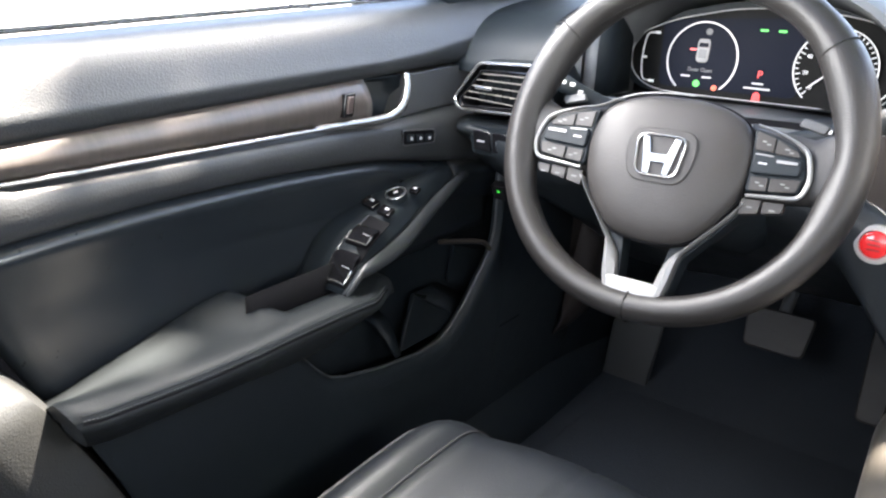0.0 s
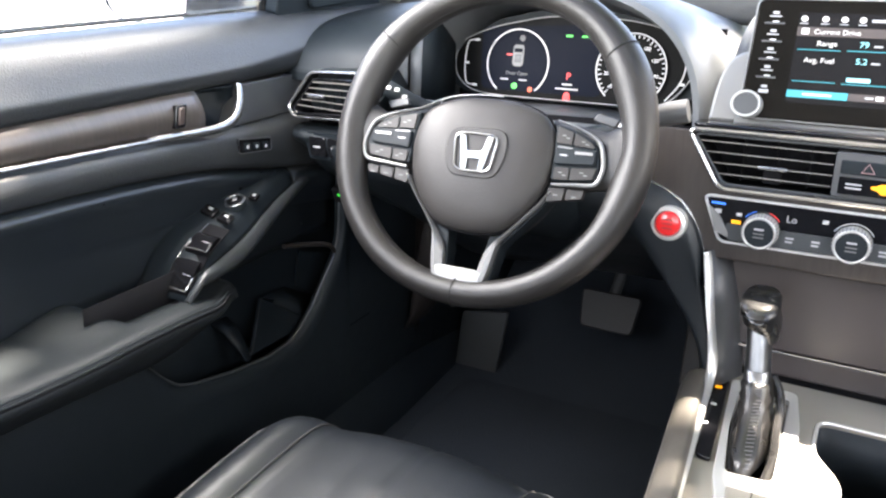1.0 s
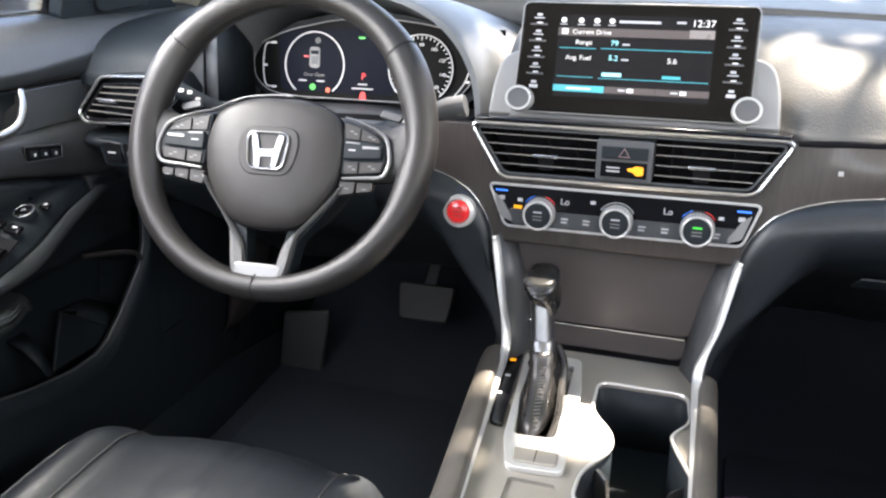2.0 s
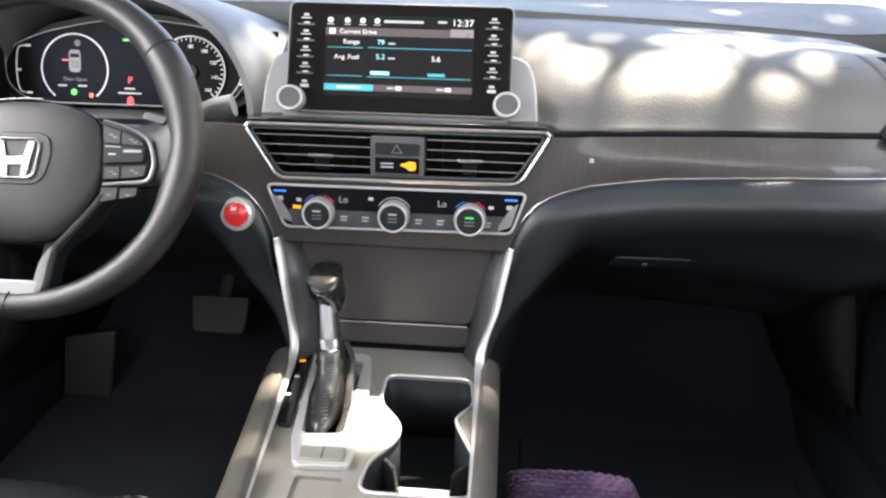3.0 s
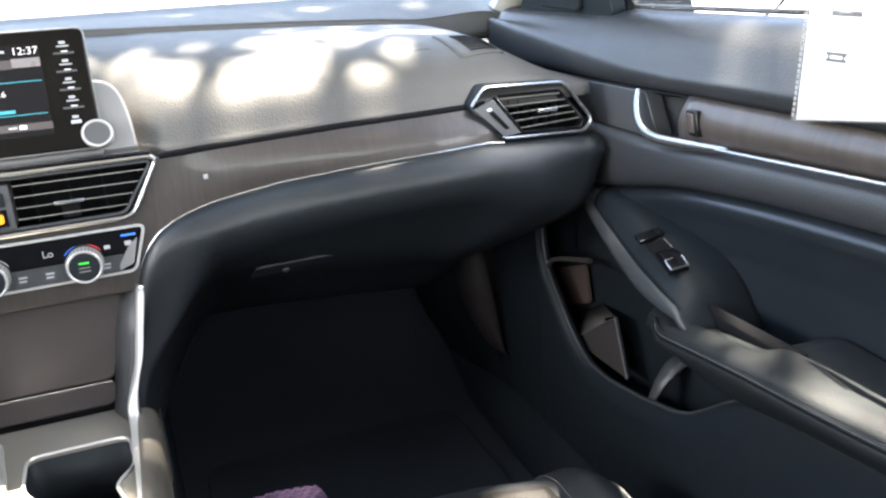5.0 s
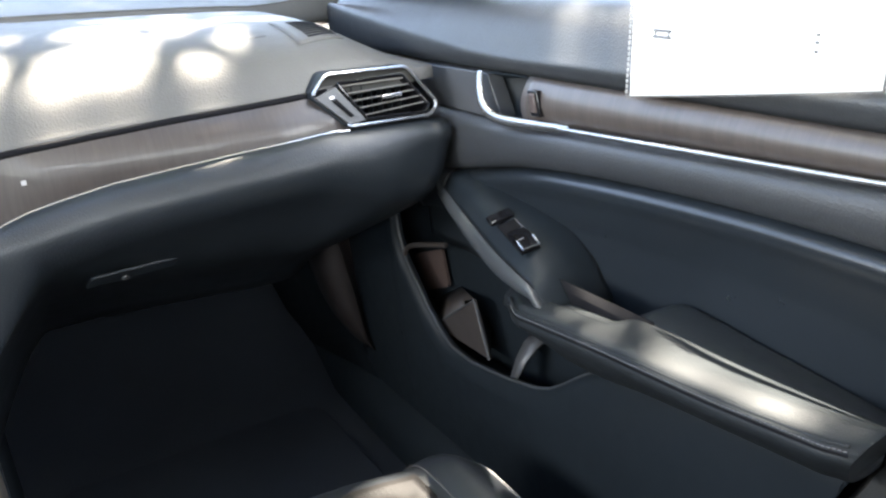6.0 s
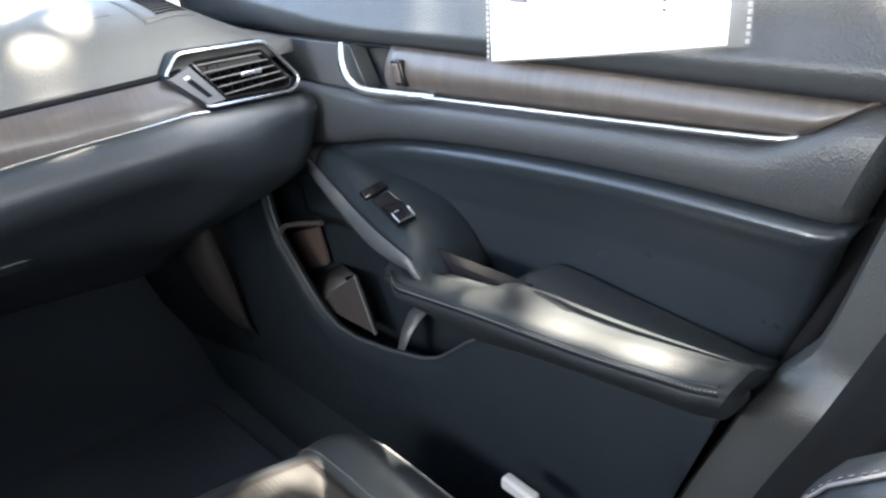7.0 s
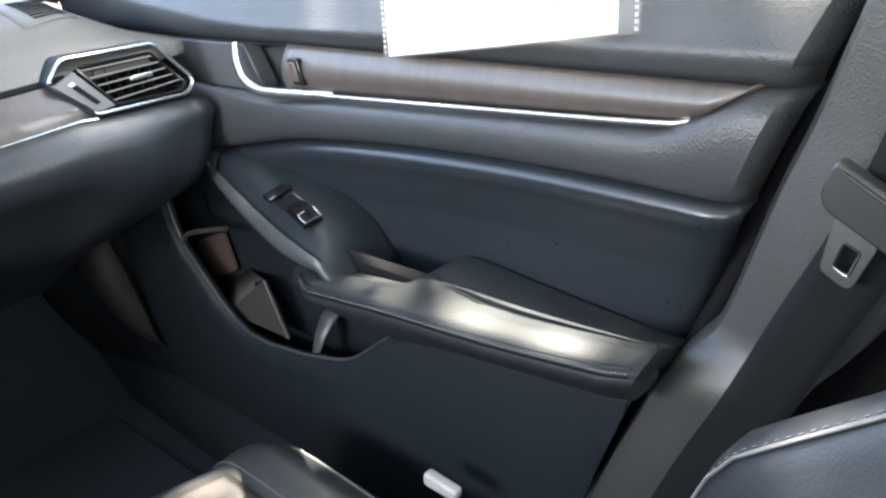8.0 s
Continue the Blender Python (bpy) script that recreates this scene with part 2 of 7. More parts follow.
def spline(pts, n):
    """n points along a smooth curve through pts."""
    p = [Vector(q) for q in pts]
    p = [p[0] * 2 - p[1]] + p + [p[-1] * 2 - p[-2]]
    out, segs = [], len(p) - 3
    for k in range(n):
        u = k / (n - 1) * segs
        i = min(int(u), segs - 1)
        u -= i
        a, b, c, d = p[i:i + 4]
        out.append(0.5 * (2 * b + (c - a) * u + (2 * a - 5 * b + 4 * c - d) * u * u + (3 * b - a - 3 * c + d) * u ** 3))
    return out


def curve1(pairs, n=80):
    """A smooth y(x) through pairs, as a function."""
    pts = spline([(a, b, 0) for a, b in sorted(pairs)], n)
    xs, ys = [p.x for p in pts], [p.y for p in pts]
    return lambda x: float(np.interp(x, xs, ys))


def line1(pairs):
    q = sorted(pairs)
    return lambda x: float(np.interp(x, [a for a, b in q], [b for a, b in q]))


def loft(rows, ring=False, caps=False):
    bm = bmesh.new()
    grid = [[bm.verts.new(p) for p in r] for r in rows]
    for a, b in zip(grid, grid[1:]):
        m = len(a)
        for i in range(m if ring else m - 1):
            j = (i + 1) % m
            try:
                bm.faces.new((a[i], a[j], b[j], b[i]))
            except ValueError:
                pass
    if caps:
        bm.faces.new(grid[0])
        bm.faces.new(grid[-1])
    return bm


def tube(pts, w, h=None, up=(0, 0, 1), n=10, ring=False):
    """A bar of elliptic section, w across and h along up, swept along pts. w and h may be lists."""
    pts = [Vector(p) for p in pts]
    h = w if h is None else h
    rows, m = [], len(pts)
    for i, p in enumerate(pts):
        a, b = (pts[i - 1], pts[(i + 1) % m]) if ring else (pts[max(0, i - 1)], pts[min(m - 1, i + 1)])
        d = (b - a).normalized()
        side = d.cross(Vector(up)).normalized()
        top = side.cross(d).normalized()
        ww, hh = (w[i] if isinstance(w, list) else w), (h[i] if isinstance(h, list) else h)
        rows.append([p + side * (math.cos(k * math.tau / n) * ww / 2) + top * (math.sin(k * math.tau / n) * hh / 2) for k in range(n)])
    if ring:
        rows.append(rows[0])
    return loft(rows, ring=True, caps=not ring)


def prism(outline, depth):
    """A solid with a flat outline, carried along the vector depth."""
    bm = bmesh.new()
    d = Vector(depth)
    a = [bm.verts.new(Vector(p)) for p in outline]
    b = [bm.verts.new(Vector(p) + d) for p in outline]
    bm.faces.new(a)
    bm.faces.new(b[::-1])
    for i in range(len(a)):
        j = (i + 1) % len(a)
        bm.faces.new((a[i], a[j], b[j], b[i]))
    return bm


def plate(outer, holes, depth):
    """A flat plate with holes, of the thickness given by the vector depth."""
    bm = bmesh.new()
    d = Vector(depth)
    edges = []
    for loop in (outer, *holes):
        vs = [bm.verts.new(Vector(p)) for p in loop]
        edges += [bm.edges.new((vs[i], vs[(i + 1) % len(vs)])) for i in range(len(vs))]
    bmesh.ops.triangle_fill(bm, edges=edges, use_beauty=True, normal=d)
    faces = list(bm.faces)
    out = bmesh.ops.extrude_face_region(bm, geom=faces)
    bmesh.ops.translate(bm, verts=[g for g in out["geom"] if isinstance(g, bmesh.types.BMVert)], vec=d)
    return bm


def rounded(pts, r, n=4):
    """The outline pts (3D, flat) with its corners rounded."""
    p = [Vector(q) for q in pts]
    out = []
    for i in range(len(p)):
        a, b, c = p[i - 1], p[i], p[(i + 1) % len(p)]
        rr = r[i] if isinstance(r, (list, tuple)) else r
        ra, rc = min(rr, (a - b).length * 0.48), min(rr, (c - b).length * 0.48)
        s, e = b + (a - b).normalized() * ra, b + (c - b).normalized() * rc
        for k in range(n + 1):
            u = k / n
            out.append((1 - u) ** 2 * s + 2 * u * (1 - u) * b + u * u * e)
    return out


class Plane:
    """A flat working plane: u to the right, v up along it, n out of it towards the cabin."""

    def __init__(self, o, tilt, turn=0.0):
        m = Matrix.Rotation(radians(turn), 3, "Z")
        self.o = Vector(o)
        self.u = m @ Vector((1, 0, 0))
        self.v = m @ Vector((0, math.sin(radians(tilt)), math.cos(radians(tilt))))
        self.n = m @ Vector((0, -math.cos(radians(tilt)), math.sin(radians(tilt))))

    def at(self, u, v, n=0.0):
        return self.o + self.u * u + self.v * v + self.n * n

    def box(self, u0, u1, v0, v1, n0, n1):
        return prism([self.at(u0, v0, n0), self.at(u1, v0, n0), self.at(u1, v1, n0), self.at(u0, v1, n0)], self.n * (n1 - n0))

    def poly(self, uv, n0, n1, r=0.0):
        pts = [self.at(u, v, n0) for u, v in uv]
        return prism(rounded(pts, r) if r else pts, self.n * (n1 - n0))

    def ring(self, uv, r=0.0, n=0.0):
        pts = [self.at(u, v, n) for u, v in uv]
        return rounded(pts, r, 6) if r else pts

    def disc(self, u, v, prof, k=32):
        """A turned solid about the plane's normal: prof is a list of (radius, height)."""
        rows = [[self.at(u + r * math.cos(i * math.tau / k), v + r * math.sin(i * math.tau / k), h) for i in range(k)] for r, h in prof]
        bm = loft(rows, ring=True)
        bmesh.ops.contextual_create(bm, geom=[v_ for v_ in bm.verts][-k:])
        return bm

    def arc(self, u, v, r, a0, a1, w, n0, n1, k=24, ru=None):
        """A flat curved stripe."""
        ru = ru or r
        pts = []
        for rr, seq in ((0, range(k + 1)), (w, range(k, -1, -1))):
            for i in seq:
                a = radians(a0 + (a1 - a0) * i / k)
                pts.append(self.at(u + (ru - rr) * math.cos(a), v + (r - rr) * math.sin(a), n0))
        m = k + 1
        bm = bmesh.new()
        lo = [bm.verts.new(p) for p in pts]
        hi = [bm.verts.new(p + self.n * (n1 - n0)) for p in pts]
        for i in range(k):
            j = 2 * m - 1 - i
            bm.faces.new((hi[i], hi[i + 1], hi[j - 1], hi[j]))
            bm.faces.new((lo[i], hi[i], hi[i + 1], lo[i + 1]))
            bm.faces.new((lo[j], hi[j], hi[j - 1], lo[j - 1]))
        return bm

    def text(self, words, u, v, size, n=0.0, align="CENTER"):
        """Flat lettering in the built-in font."""
        cu = bpy.data.curves.new("lettering", "FONT")
        cu.body, cu.size, cu.align_x, cu.align_y, cu.extrude = words, size, align, "CENTER", 0.00012
        tmp = bpy.data.objects.new("lettering", cu)
        scene.collection.objects.link(tmp)
        me = bpy.data.meshes.new_from_object(tmp.evaluated_get(bpy.context.evaluated_depsgraph_get()))
        bm = bmesh.new()
        bm.from_mesh(me)
        m = Matrix((self.u, self.v, self.n)).transposed().to_4x4()
        m.translation = self.at(u, v, n)
        bmesh.ops.transform(bm, matrix=m, verts=bm.verts)
        bpy.data.objects.remove(tmp)
        bpy.data.curves.remove(cu)
        bpy.data.meshes.remove(me)
        return bm


def smooth01(a, b, x):
    u = min(1.0, max(0.0, (x - a) / (b - a)))
    return u * u * (3 - 2 * u)


def lin(a, b, n):
    return [a + (b - a) * i / (n - 1) for i in range(n)]


# ---- shell of the car and the ground ----
def sheet(name, pts, material, label, category, thick=0.02, kind="structure", parent=None):
    bm = bmesh.new()
    bm.faces.new([bm.verts.new(p) for p in pts])
    ob = part(name, bm, material, parent, smooth=False, thick=thick)
    return tagged(ob, label, category, kind=kind)


sheet("ground", [(-400, -400, 0), (400, -400, 0), (400, 400, 0), (-400, 400, 0)], CONCRETE, "pale sunlit concrete ground around the car", "ground", 0.05)

bm = loft([[(x, y, z) for x in lin(-0.78, 0.78, 21)] for y, z in ((-2.0, 0.33), (-0.9, 0.30), (-0.2, 0.30), (0.15, 0.30), (0.35, 0.31), (0.55, 0.40), (0.72, 0.56), (0.80, 0.75), (0.80, 1.01))])
tagged(part("floor", bm, CARPET, thick=0.02), "black carpeted car floor rising to the firewall", "floor", kind="structure")

# roof, with its front header, and the side rails
roof_rows = []
for y in lin(-2.1, -0.42, 12):
    roof_rows.append([(x, y, 1.45 - 0.07 * (abs(x) / 0.5) ** 3 - 0.05 * max(0, -y - 1.2)) for x in lin(-0.5, 0.5, 15)])
tagged(part("ceiling", loft(roof_rows), BEIGE, thick=0.04), "pale fabric headliner under the car roof", "ceiling", kind="structure")


def shell_side(s):
    """Pillars, roof rail and sill of one side."""
    def X(x, y, z):
        return V(s * x, y, z)
    a = part("pillar_trim", tube(spline([X(0.79, 0.50, 0.98), X(0.765, 0.31, 1.03), X(0.665, 0.02, 1.20), X(0.545, -0.225, 1.305), X(0.475, -0.42, 1.39)], 20), 0.07, 0.055, up=(0, 1, 0.3)), BEIGE)
    tagged(a, "pale beige windscreen pillar trim", "pillar", kind="structure")
    rail = part("roof_rail", tube([X(0.472, -0.40, 1.385), X(0.475, -1.2, 1.37), X(0.47, -2.1, 1.30)], 0.07, 0.08), BEIGE)
    tagged(rail, "pale fabric rail along the roof edge", "trim", kind="structure")
    # middle pillar: lower trim with a ledge, upper cover
    rows = []
    edge_at = curve1([(0.30, -0.450), (0.593, -0.568), (0.673, -0.604), (0.717, -0.624), (0.748, -0.646), (0.777, -0.664), (0.873, -0.694), (0.927, -0.714), (0.99, -0.735), (1.07, -0.762)])
    for z in lin(0.32, 1.06, 60):
        yr = edge_at(z)
        fwd = 0.018 * smooth01(0.758, 0.722, z)
        x0 = 0.70 - fwd - 0.01 * smooth01(0.9, 1.05, z)
        rows.append([X(x0 + 0.06, yr - 0.004, z), X(x0 + 0.018, yr - 0.006, z), X(x0 + 0.004, yr - 0.012, z), X(x0, yr - 0.03, z), X(x0 - 0.002, yr - 0.06, z), X(x0, yr - 0.085, z), X(x0 + 0.008, yr - 0.097, z), X(x0 + 0.06, yr - 0.104, z)])
    b = part("pillar_lower_trim", loft(rows), GREYVINYL, thick=0.003)
    tagged(b, "dark grey grained plastic middle pillar trim with a ledge", "pillar", kind="structure")
    c = part("pillar_upper_trim", tube([X(0.735, -0.86, 1.04), X(0.64, -0.88, 1.2), X(0.50, -0.92, 1.38)], 0.11, 0.05, up=(1, 0, 0)), BEIGE)
    tagged(c, "pale upper middle pillar cover", "pillar", kind="structure")
    sill = prism([X(0.66, 0.5, 0.30), X(0.80, 0.5, 0.30), X(0.80, 0.5, 0.40), X(0.70, 0.5, 0.40), X(0.672, 0.5, 0.37)], (0, -2.5, 0))
    tagged(part("door_sill", sill, HARD, bevel=0.006), "black plastic door sill strip", "sill", kind="structure")
    kick = loft([[X(0.70, 0.17, 0.34), X(0.69, 0.30, 0.34), X(0.67, 0.5, 0.36), X(0.64, 0.68, 0.5)], [X(0.71, 0.20, 0.55), X(0.69, 0.32, 0.57), X(0.67, 0.5, 0.60), X(0.64, 0.70, 0.62)], [X(0.72, 0.22, 0.82), X(0.70, 0.33, 0.82), X(0.68, 0.5, 0.82), X(0.66, 0.7, 0.82)]])
    tagged(part("kick_panel", kick, HARD, thick=0.006), "dark plastic kick panel beside the footwell", "trim", kind="structure")
    rows = []
    for x, z, w in ((0.628, 0.70, 0.004), (0.620, 0.67, 0.018), (0.618, 0.63, 0.028), (0.624, 0.59, 0.030), (0.636, 0.545, 0.026), (0.652, 0.505, 0.016), (0.668, 0.475, 0.006), (0.684, 0.455, 0.002)):
        rows.append(spline([X(x + 0.004, 0.29, z), X(x, 0.235, z), X(x + 0.006, 0.212, z), X(x + w, 0.205, z), X(x + w + 0.012, 0.225, z), X(0.715, 0.25, z)], 14))
    tagged(part("pillar_foot_trim", loft(rows), FOOTTRIM, thick=0.004), "curved brown-grey plastic trim at the pillar's foot", "trim", kind="structure")
    sheet("wall_rear_side", [X(0.775, -0.60, 0.3), X(0.775, -2.1, 0.3), X(0.755, -2.1, 1.0), X(0.775, -0.80, 1.03)], DEEP, "black rear door panel", "wall", 0.04)


shell_side(1)
shell_side(-1)
sheet("wall_rear", [(-0.75, -2.1, 0.3), (0.75, -2.1, 0.3), (0.75, -2.25, 1.02), (-0.75, -2.25, 1.02)], HARD, "black rear seat back closing the cabin", "wall", 0.05)

wrows = [[V(x * w, y + 0.10 * (1 - abs(x) ** 2.2), z) for x in lin(-1, 1, 15)] for w, y, z in ((0.80, 0.60, 1.01), (0.67, 0.12, 1.23), (0.50, -0.42, 1.425))]
glass = part("window_1", loft(wrows), GLASS, thick=0.004)
glass.visible_shadow = False
tagged(glass, "clear windscreen glass with daylight outside", "window", kind="structure")
sheet("cowl", [(-0.82, 0.535, 0.985), (0.82, 0.535, 0.985), (0.82, 0.86, 0.97), (-0.82, 0.86, 0.97)], DEEP, "black plastic cowl below the windscreen", "trim", 0.01)
sheet("bonnet", [(-0.85, 0.86, 0.965), (0.85, 0.86, 0.965), (0.80, 1.9, 0.80), (-0.80, 1.9, 0.80)], BONNET, "pale painted car bonnet", "bonnet", 0.01)
frit = part("window_trim", tube([V(x * 0.80, 0.60 + 0.10 * (1 - abs(x) ** 2.2), 1.012) for x in lin(-1, 1, 25)], 0.03, 0.012), GLOSS)
tagged(frit, "black edge along the windscreen base", "trim", kind="structure")


# ---- doors ----
def door(s, name, driver):
    """A front door seen from the cabin; s is 1 for the passenger's side, -1 for the driver's."""
    side = "driver" if driver else "passenger"
    d = thing(name, (s * 0.72, 0, 0.33), f"closed front {side} door with black vinyl, wood trim and leather armrest", "door", "structure")

    def X(x, y, z):
        return V(s * x, y, z)

    def yrear(z):
        return -0.738 + 0.40 * (0.995 - z)

    def end(y, z):
        return 0.016 * smooth01(yrear(z) + 0.022, yrear(z), y) ** 2

    # upper roll below the glass
    zc = curve1([(-0.75, 0.966), (-0.35, 0.963), (-0.15, 0.962), (0.0, 0.972), (0.27, 0.996)])
    rows = []
    for v in lin(0, 1, 60):
        prof = []
        yy = 0.28 + (-0.73 - 0.28) * v
        c = zc(yy)
        front = smooth01(-0.15, 0.25, yy)
        for x, z in ((0.79, 1.016), (0.768, 1.018), (0.752, 1.017), (0.735 - 0.006 * front, 1.012), (0.718, 0.994 + 0.006 * front), (0.706, c + 0.006), (0.702, c - 0.003), (0.704, 0.953), (0.709, 0.946), (0.718, 0.941), (0.74, 0.939)):
            y = 0.28 + (yrear(z) - 0.28) * v
            prof.append(X(x + end(y, z), y, z))
        rows.append(spline(prof, 34))
    part("upper_panel", loft(rows), DOORVINYL, d, thick=0.002)

    # flat trim ahead of the handle
    part("front_trim", prism(rounded([X(0.708, 0.20, 0.89), X(0.708, -0.155, 0.888), X(0.708, -0.128, 0.938), X(0.708, 0.20, 0.936)], 0.004), X(0.02, 0, 0)), GREY, d, bevel=0.0015)
    # hollow behind the handle
    rows = []
    for y in lin(-0.122, -0.222, 16):
        u = (y + 0.122) / -0.100
        deep = 0.035 * math.sin(math.pi * u) ** 0.6
        rows.append([X(0.712 + deep * 0.2, y, 0.938), X(0.716 + deep, y, 0.93), X(0.716 + deep, y, 0.91), X(0.714 + deep * 0.6, y, 0.892), X(0.708, y, 0.886)])
    part("handle_cup", loft(rows), HARD, d, thick=0.002)
    # inside handle
    hp = spline([X(0.700, -0.126, 0.941), X(0.694, -0.132, 0.922), X(0.691, -0.144, 0.905), X(0.692, -0.165, 0.8955), X(0.695, -0.200, 0.8945), X(0.699, -0.250, 0.8970), X(0.703, -0.275, 0.8980)], 32)
    ws = [0.008 + 0.004 * math.sin(math.pi * i / 31) ** 0.7 for i in range(32)]
    part("door_handle", tube(hp, ws, [w * 0.75 for w in ws], up=(1, 0, 0), n=12), CHROME, d, "chrome inside door handle")
    # veneer and its bright strip
    ztop = line1([(-0.19, 0.9425), (-0.70, 0.9425)])
    zch = curve1([(-0.19, 0.893), (-0.282, 0.8995), (-0.489, 0.9085), (-0.613, 0.914), (-0.640, 0.9165)])
    rows = []
    for v in lin(0, 1, 40):
        row = []
        for w in lin(0, 1, 8):
            y0, y1 = -0.200 - 0.008 * w, -0.643 - 0.042 * w
            y = y0 + (y1 - y0) * v
            zz = zch(max(y, -0.640)) * (1 - w) + ztop(y) * w
            row.append(X(0.712 - 0.014 * math.sin(math.pi * (0.15 + 0.75 * w)), y, zz))
        rows.append(row)
    part("veneer_trim", loft(rows), WOOD_DOOR, d, "dark wood veneer strip", thick=0.002)
    part("chrome_strip", tube(spline([X(0.700, -0.225, 0.8950), X(0.699, -0.282, 0.8978), X(0.699, -0.489, 0.9070), X(0.701, -0.613, 0.9125), X(0.704, -0.638, 0.9150), X(0.709, -0.650, 0.9190)], 30), 0.005, 0.0048, up=(1, 0, 0)), CHROME, d, "bright chrome strip")
    part("veneer_end", loft([[X(0.706, -0.6435, 0.9165), X(0.703, -0.660, 0.928), X(0.705, -0.684, 0.9432)], [X(0.722, -0.648, 0.9150), X(0.72, -0.668, 0.926), X(0.72, -0.692, 0.9432)]]), BROWN, d, "dark wood edge", thick=0.002)
    # lock slider
    pl = part("lock_bezel", prism(rounded([X(0.693, -0.220, 0.932), X(0.693, -0.236, 0.932), X(0.693, -0.241, 0.906), X(0.693, -0.226, 0.906)], 0.002), X(0.014, 0, 0)), GLOSS, d, bevel=0.001)
    part("lock_slider", prism([X(0.691, -0.2240, 0.929), X(0.691, -0.233, 0.929), X(0.691, -0.2370, 0.910), X(0.691, -0.2285, 0.910)], X(0.004, 0, 0)), BROWN, pl, "glossy brown slider", bevel=0.0012)

    # band between the bright strip and the insert
    zt = curve1([(0.28, 0.888), (0.0, 0.888), (-0.12, 0.887), (-0.2, 0.890), (-0.282, 0.8955), (-0.489, 0.905), (-0.613, 0.9105), (-0.642, 0.914), (-0.664, 0.928), (-0.686, 0.9395), (-0.75, 0.941)])
    zi = curve1([(0.28, 0.77), (0.10, 0.785), (0.027, 0.797), (-0.084, 0.815), (-0.15, 0.829), (-0.225, 0.843), (-0.344, 0.855), (-0.479, 0.862), (-0.586, 0.863), (-0.72, 0.860)])
    rows = []
    for v in lin(0, 1, 70):
        yy = 0.28 + (-0.72 - 0.28) * v
        t_, i_ = zt(yy), zi(yy)
        prof = []
        for x, z in ((0.735, t_ + 0.002), (0.716, t_), (0.706, t_ - 0.004), (0.697, t_ * 0.8 + i_ * 0.2), (0.694, (t_ + i_) / 2), (0.697, i_ + 0.010), (0.706, i_ + 0.002), (0.722, i_ - 0.001)):
            y = 0.28 + (yrear(z) - 0.28) * v
            prof.append(X(x + end(y, z), y, z))
        rows.append(spline(prof, 24))
    part("middle_panel", loft(rows), DOORVINYL, d, thick=0.002)

    # smooth leather insert with a rolled upper edge
    rows = []
    for v in lin(0, 1, 70):
        yy = 0.06 + (-0.70 - 0.06) * v
        i_ = zi(yy)
        prof = []
        for x, z in ((0.722, i_ + 0.001), (0.708, i_ - 0.001), (0.699, i_ - 0.007), (0.699, i_ - 0.015), (0.707, i_ - 0.030), (0.717, i_ - 0.055), (0.723, i_ * 0.35 + 0.74 * 0.65), (0.727, 0.735), (0.729, 0.69)):
            y = 0.06 + (yrear(z) - 0.06) * v
            prof.append(X(x + 0.6 * end(y, z), y, z))
        rows.append(spline(prof, 30))
    part("leather_insert", loft(rows), INSERT, d, "smooth black leather insert", thick=0.002)

    # armrest
    zin = curve1([(-0.22, 0.720), (-0.25, 0.721), (-0.29, 0.724), (-0.41, 0.735), (-0.54, 0.744), (-0.66, 0.758)])
    zout = curve1([(-0.22, 0.742), (-0.30, 0.745), (-0.42, 0.752), (-0.52, 0.744), (-0.66, 0.732)])
    zlow = curve1([(-0.22, 0.700), (-0.356, 0.682), (-0.48, 0.695), (-0.66, 0.712)])
    drop = line1([(-0.22, 0.010), (-0.33, 0.014), (-0.46, 0.024), (-0.66, 0.032)]) if driver else (lambda y: 0.0)
    fall = line1([(-0.22, 0.002), (-0.43, 0.010), (-0.52, 0.017), (-0.58, 0.024), (-0.66, 0.032)]) if driver else (lambda y: 0.0)
    rows, edge, seam = [], [], []
    for v in lin(0, 1, 64):
        prof = []
        yy = -0.235 + (-0.655 + 0.235) * v
        cut = smooth01(-0.285, -0.305, yy) * smooth01(-0.425, -0.385, yy)
        tip = 1 - smooth01(-0.235, -0.30, yy)
        xo = 0.721 - 0.047 * cut - 0.045 * tip
        a, o, b = zin(yy) - drop(yy), zout(yy) - fall(yy), zlow(yy) - drop(yy)
        o = o * (1 - cut) + (a + 0.002) * cut
        xi = 0.621 + 0.024 * tip
        for x, z in ((xo, o - 0.012), (xo - 0.001, o - 0.001), (xo - 0.006, o + 0.001), (xo * 0.65 + xi * 0.35, o * 0.65 + a * 0.35 + 0.004), (xi + 0.028, a + 0.010), (xi + 0.010, a + 0.007), (xi + 0.002, a + 0.002), (xi, a - 0.002), (xi - 0.001, a - 0.010), (xi + 0.016, b + 0.014), (xi + 0.034, b + 0.001), (xi + 0.07, b - 0.004)):
            y = -0.235 + (yrear(z) + 0.0 + 0.235) * v
            prof.append(X(x + 0.25 * end(y, z), y, z))
        rows.append(spline(prof, 40))
        seam.append(prof[7] + X(-0.0012, 0, 0))
        edge.append(prof[10])
    last = rows[-1]
    core = sum(last, Vector()) / len(last)
    rows.append([core + (p - core) * 0.96 + V(0, -0.004, 0) for p in last])
    rows.append([core + (p - core) * 0.05 + V(0, -0.006, 0) for p in last])
    arm = part("armrest", loft(rows), LEATHER, d, "padded black leather armrest with stitched seam", thick=0.002)
    part("seam", tube(seam[2:], 0.0020, 0.0020, n=6), DEEP, arm)
    part("piping", tube([p + X(0.0004, 0, 0.0075) for p in seam[3:]], 0.0026, 0.0022, n=6), LEATHER, arm)
    bm = bmesh.new()
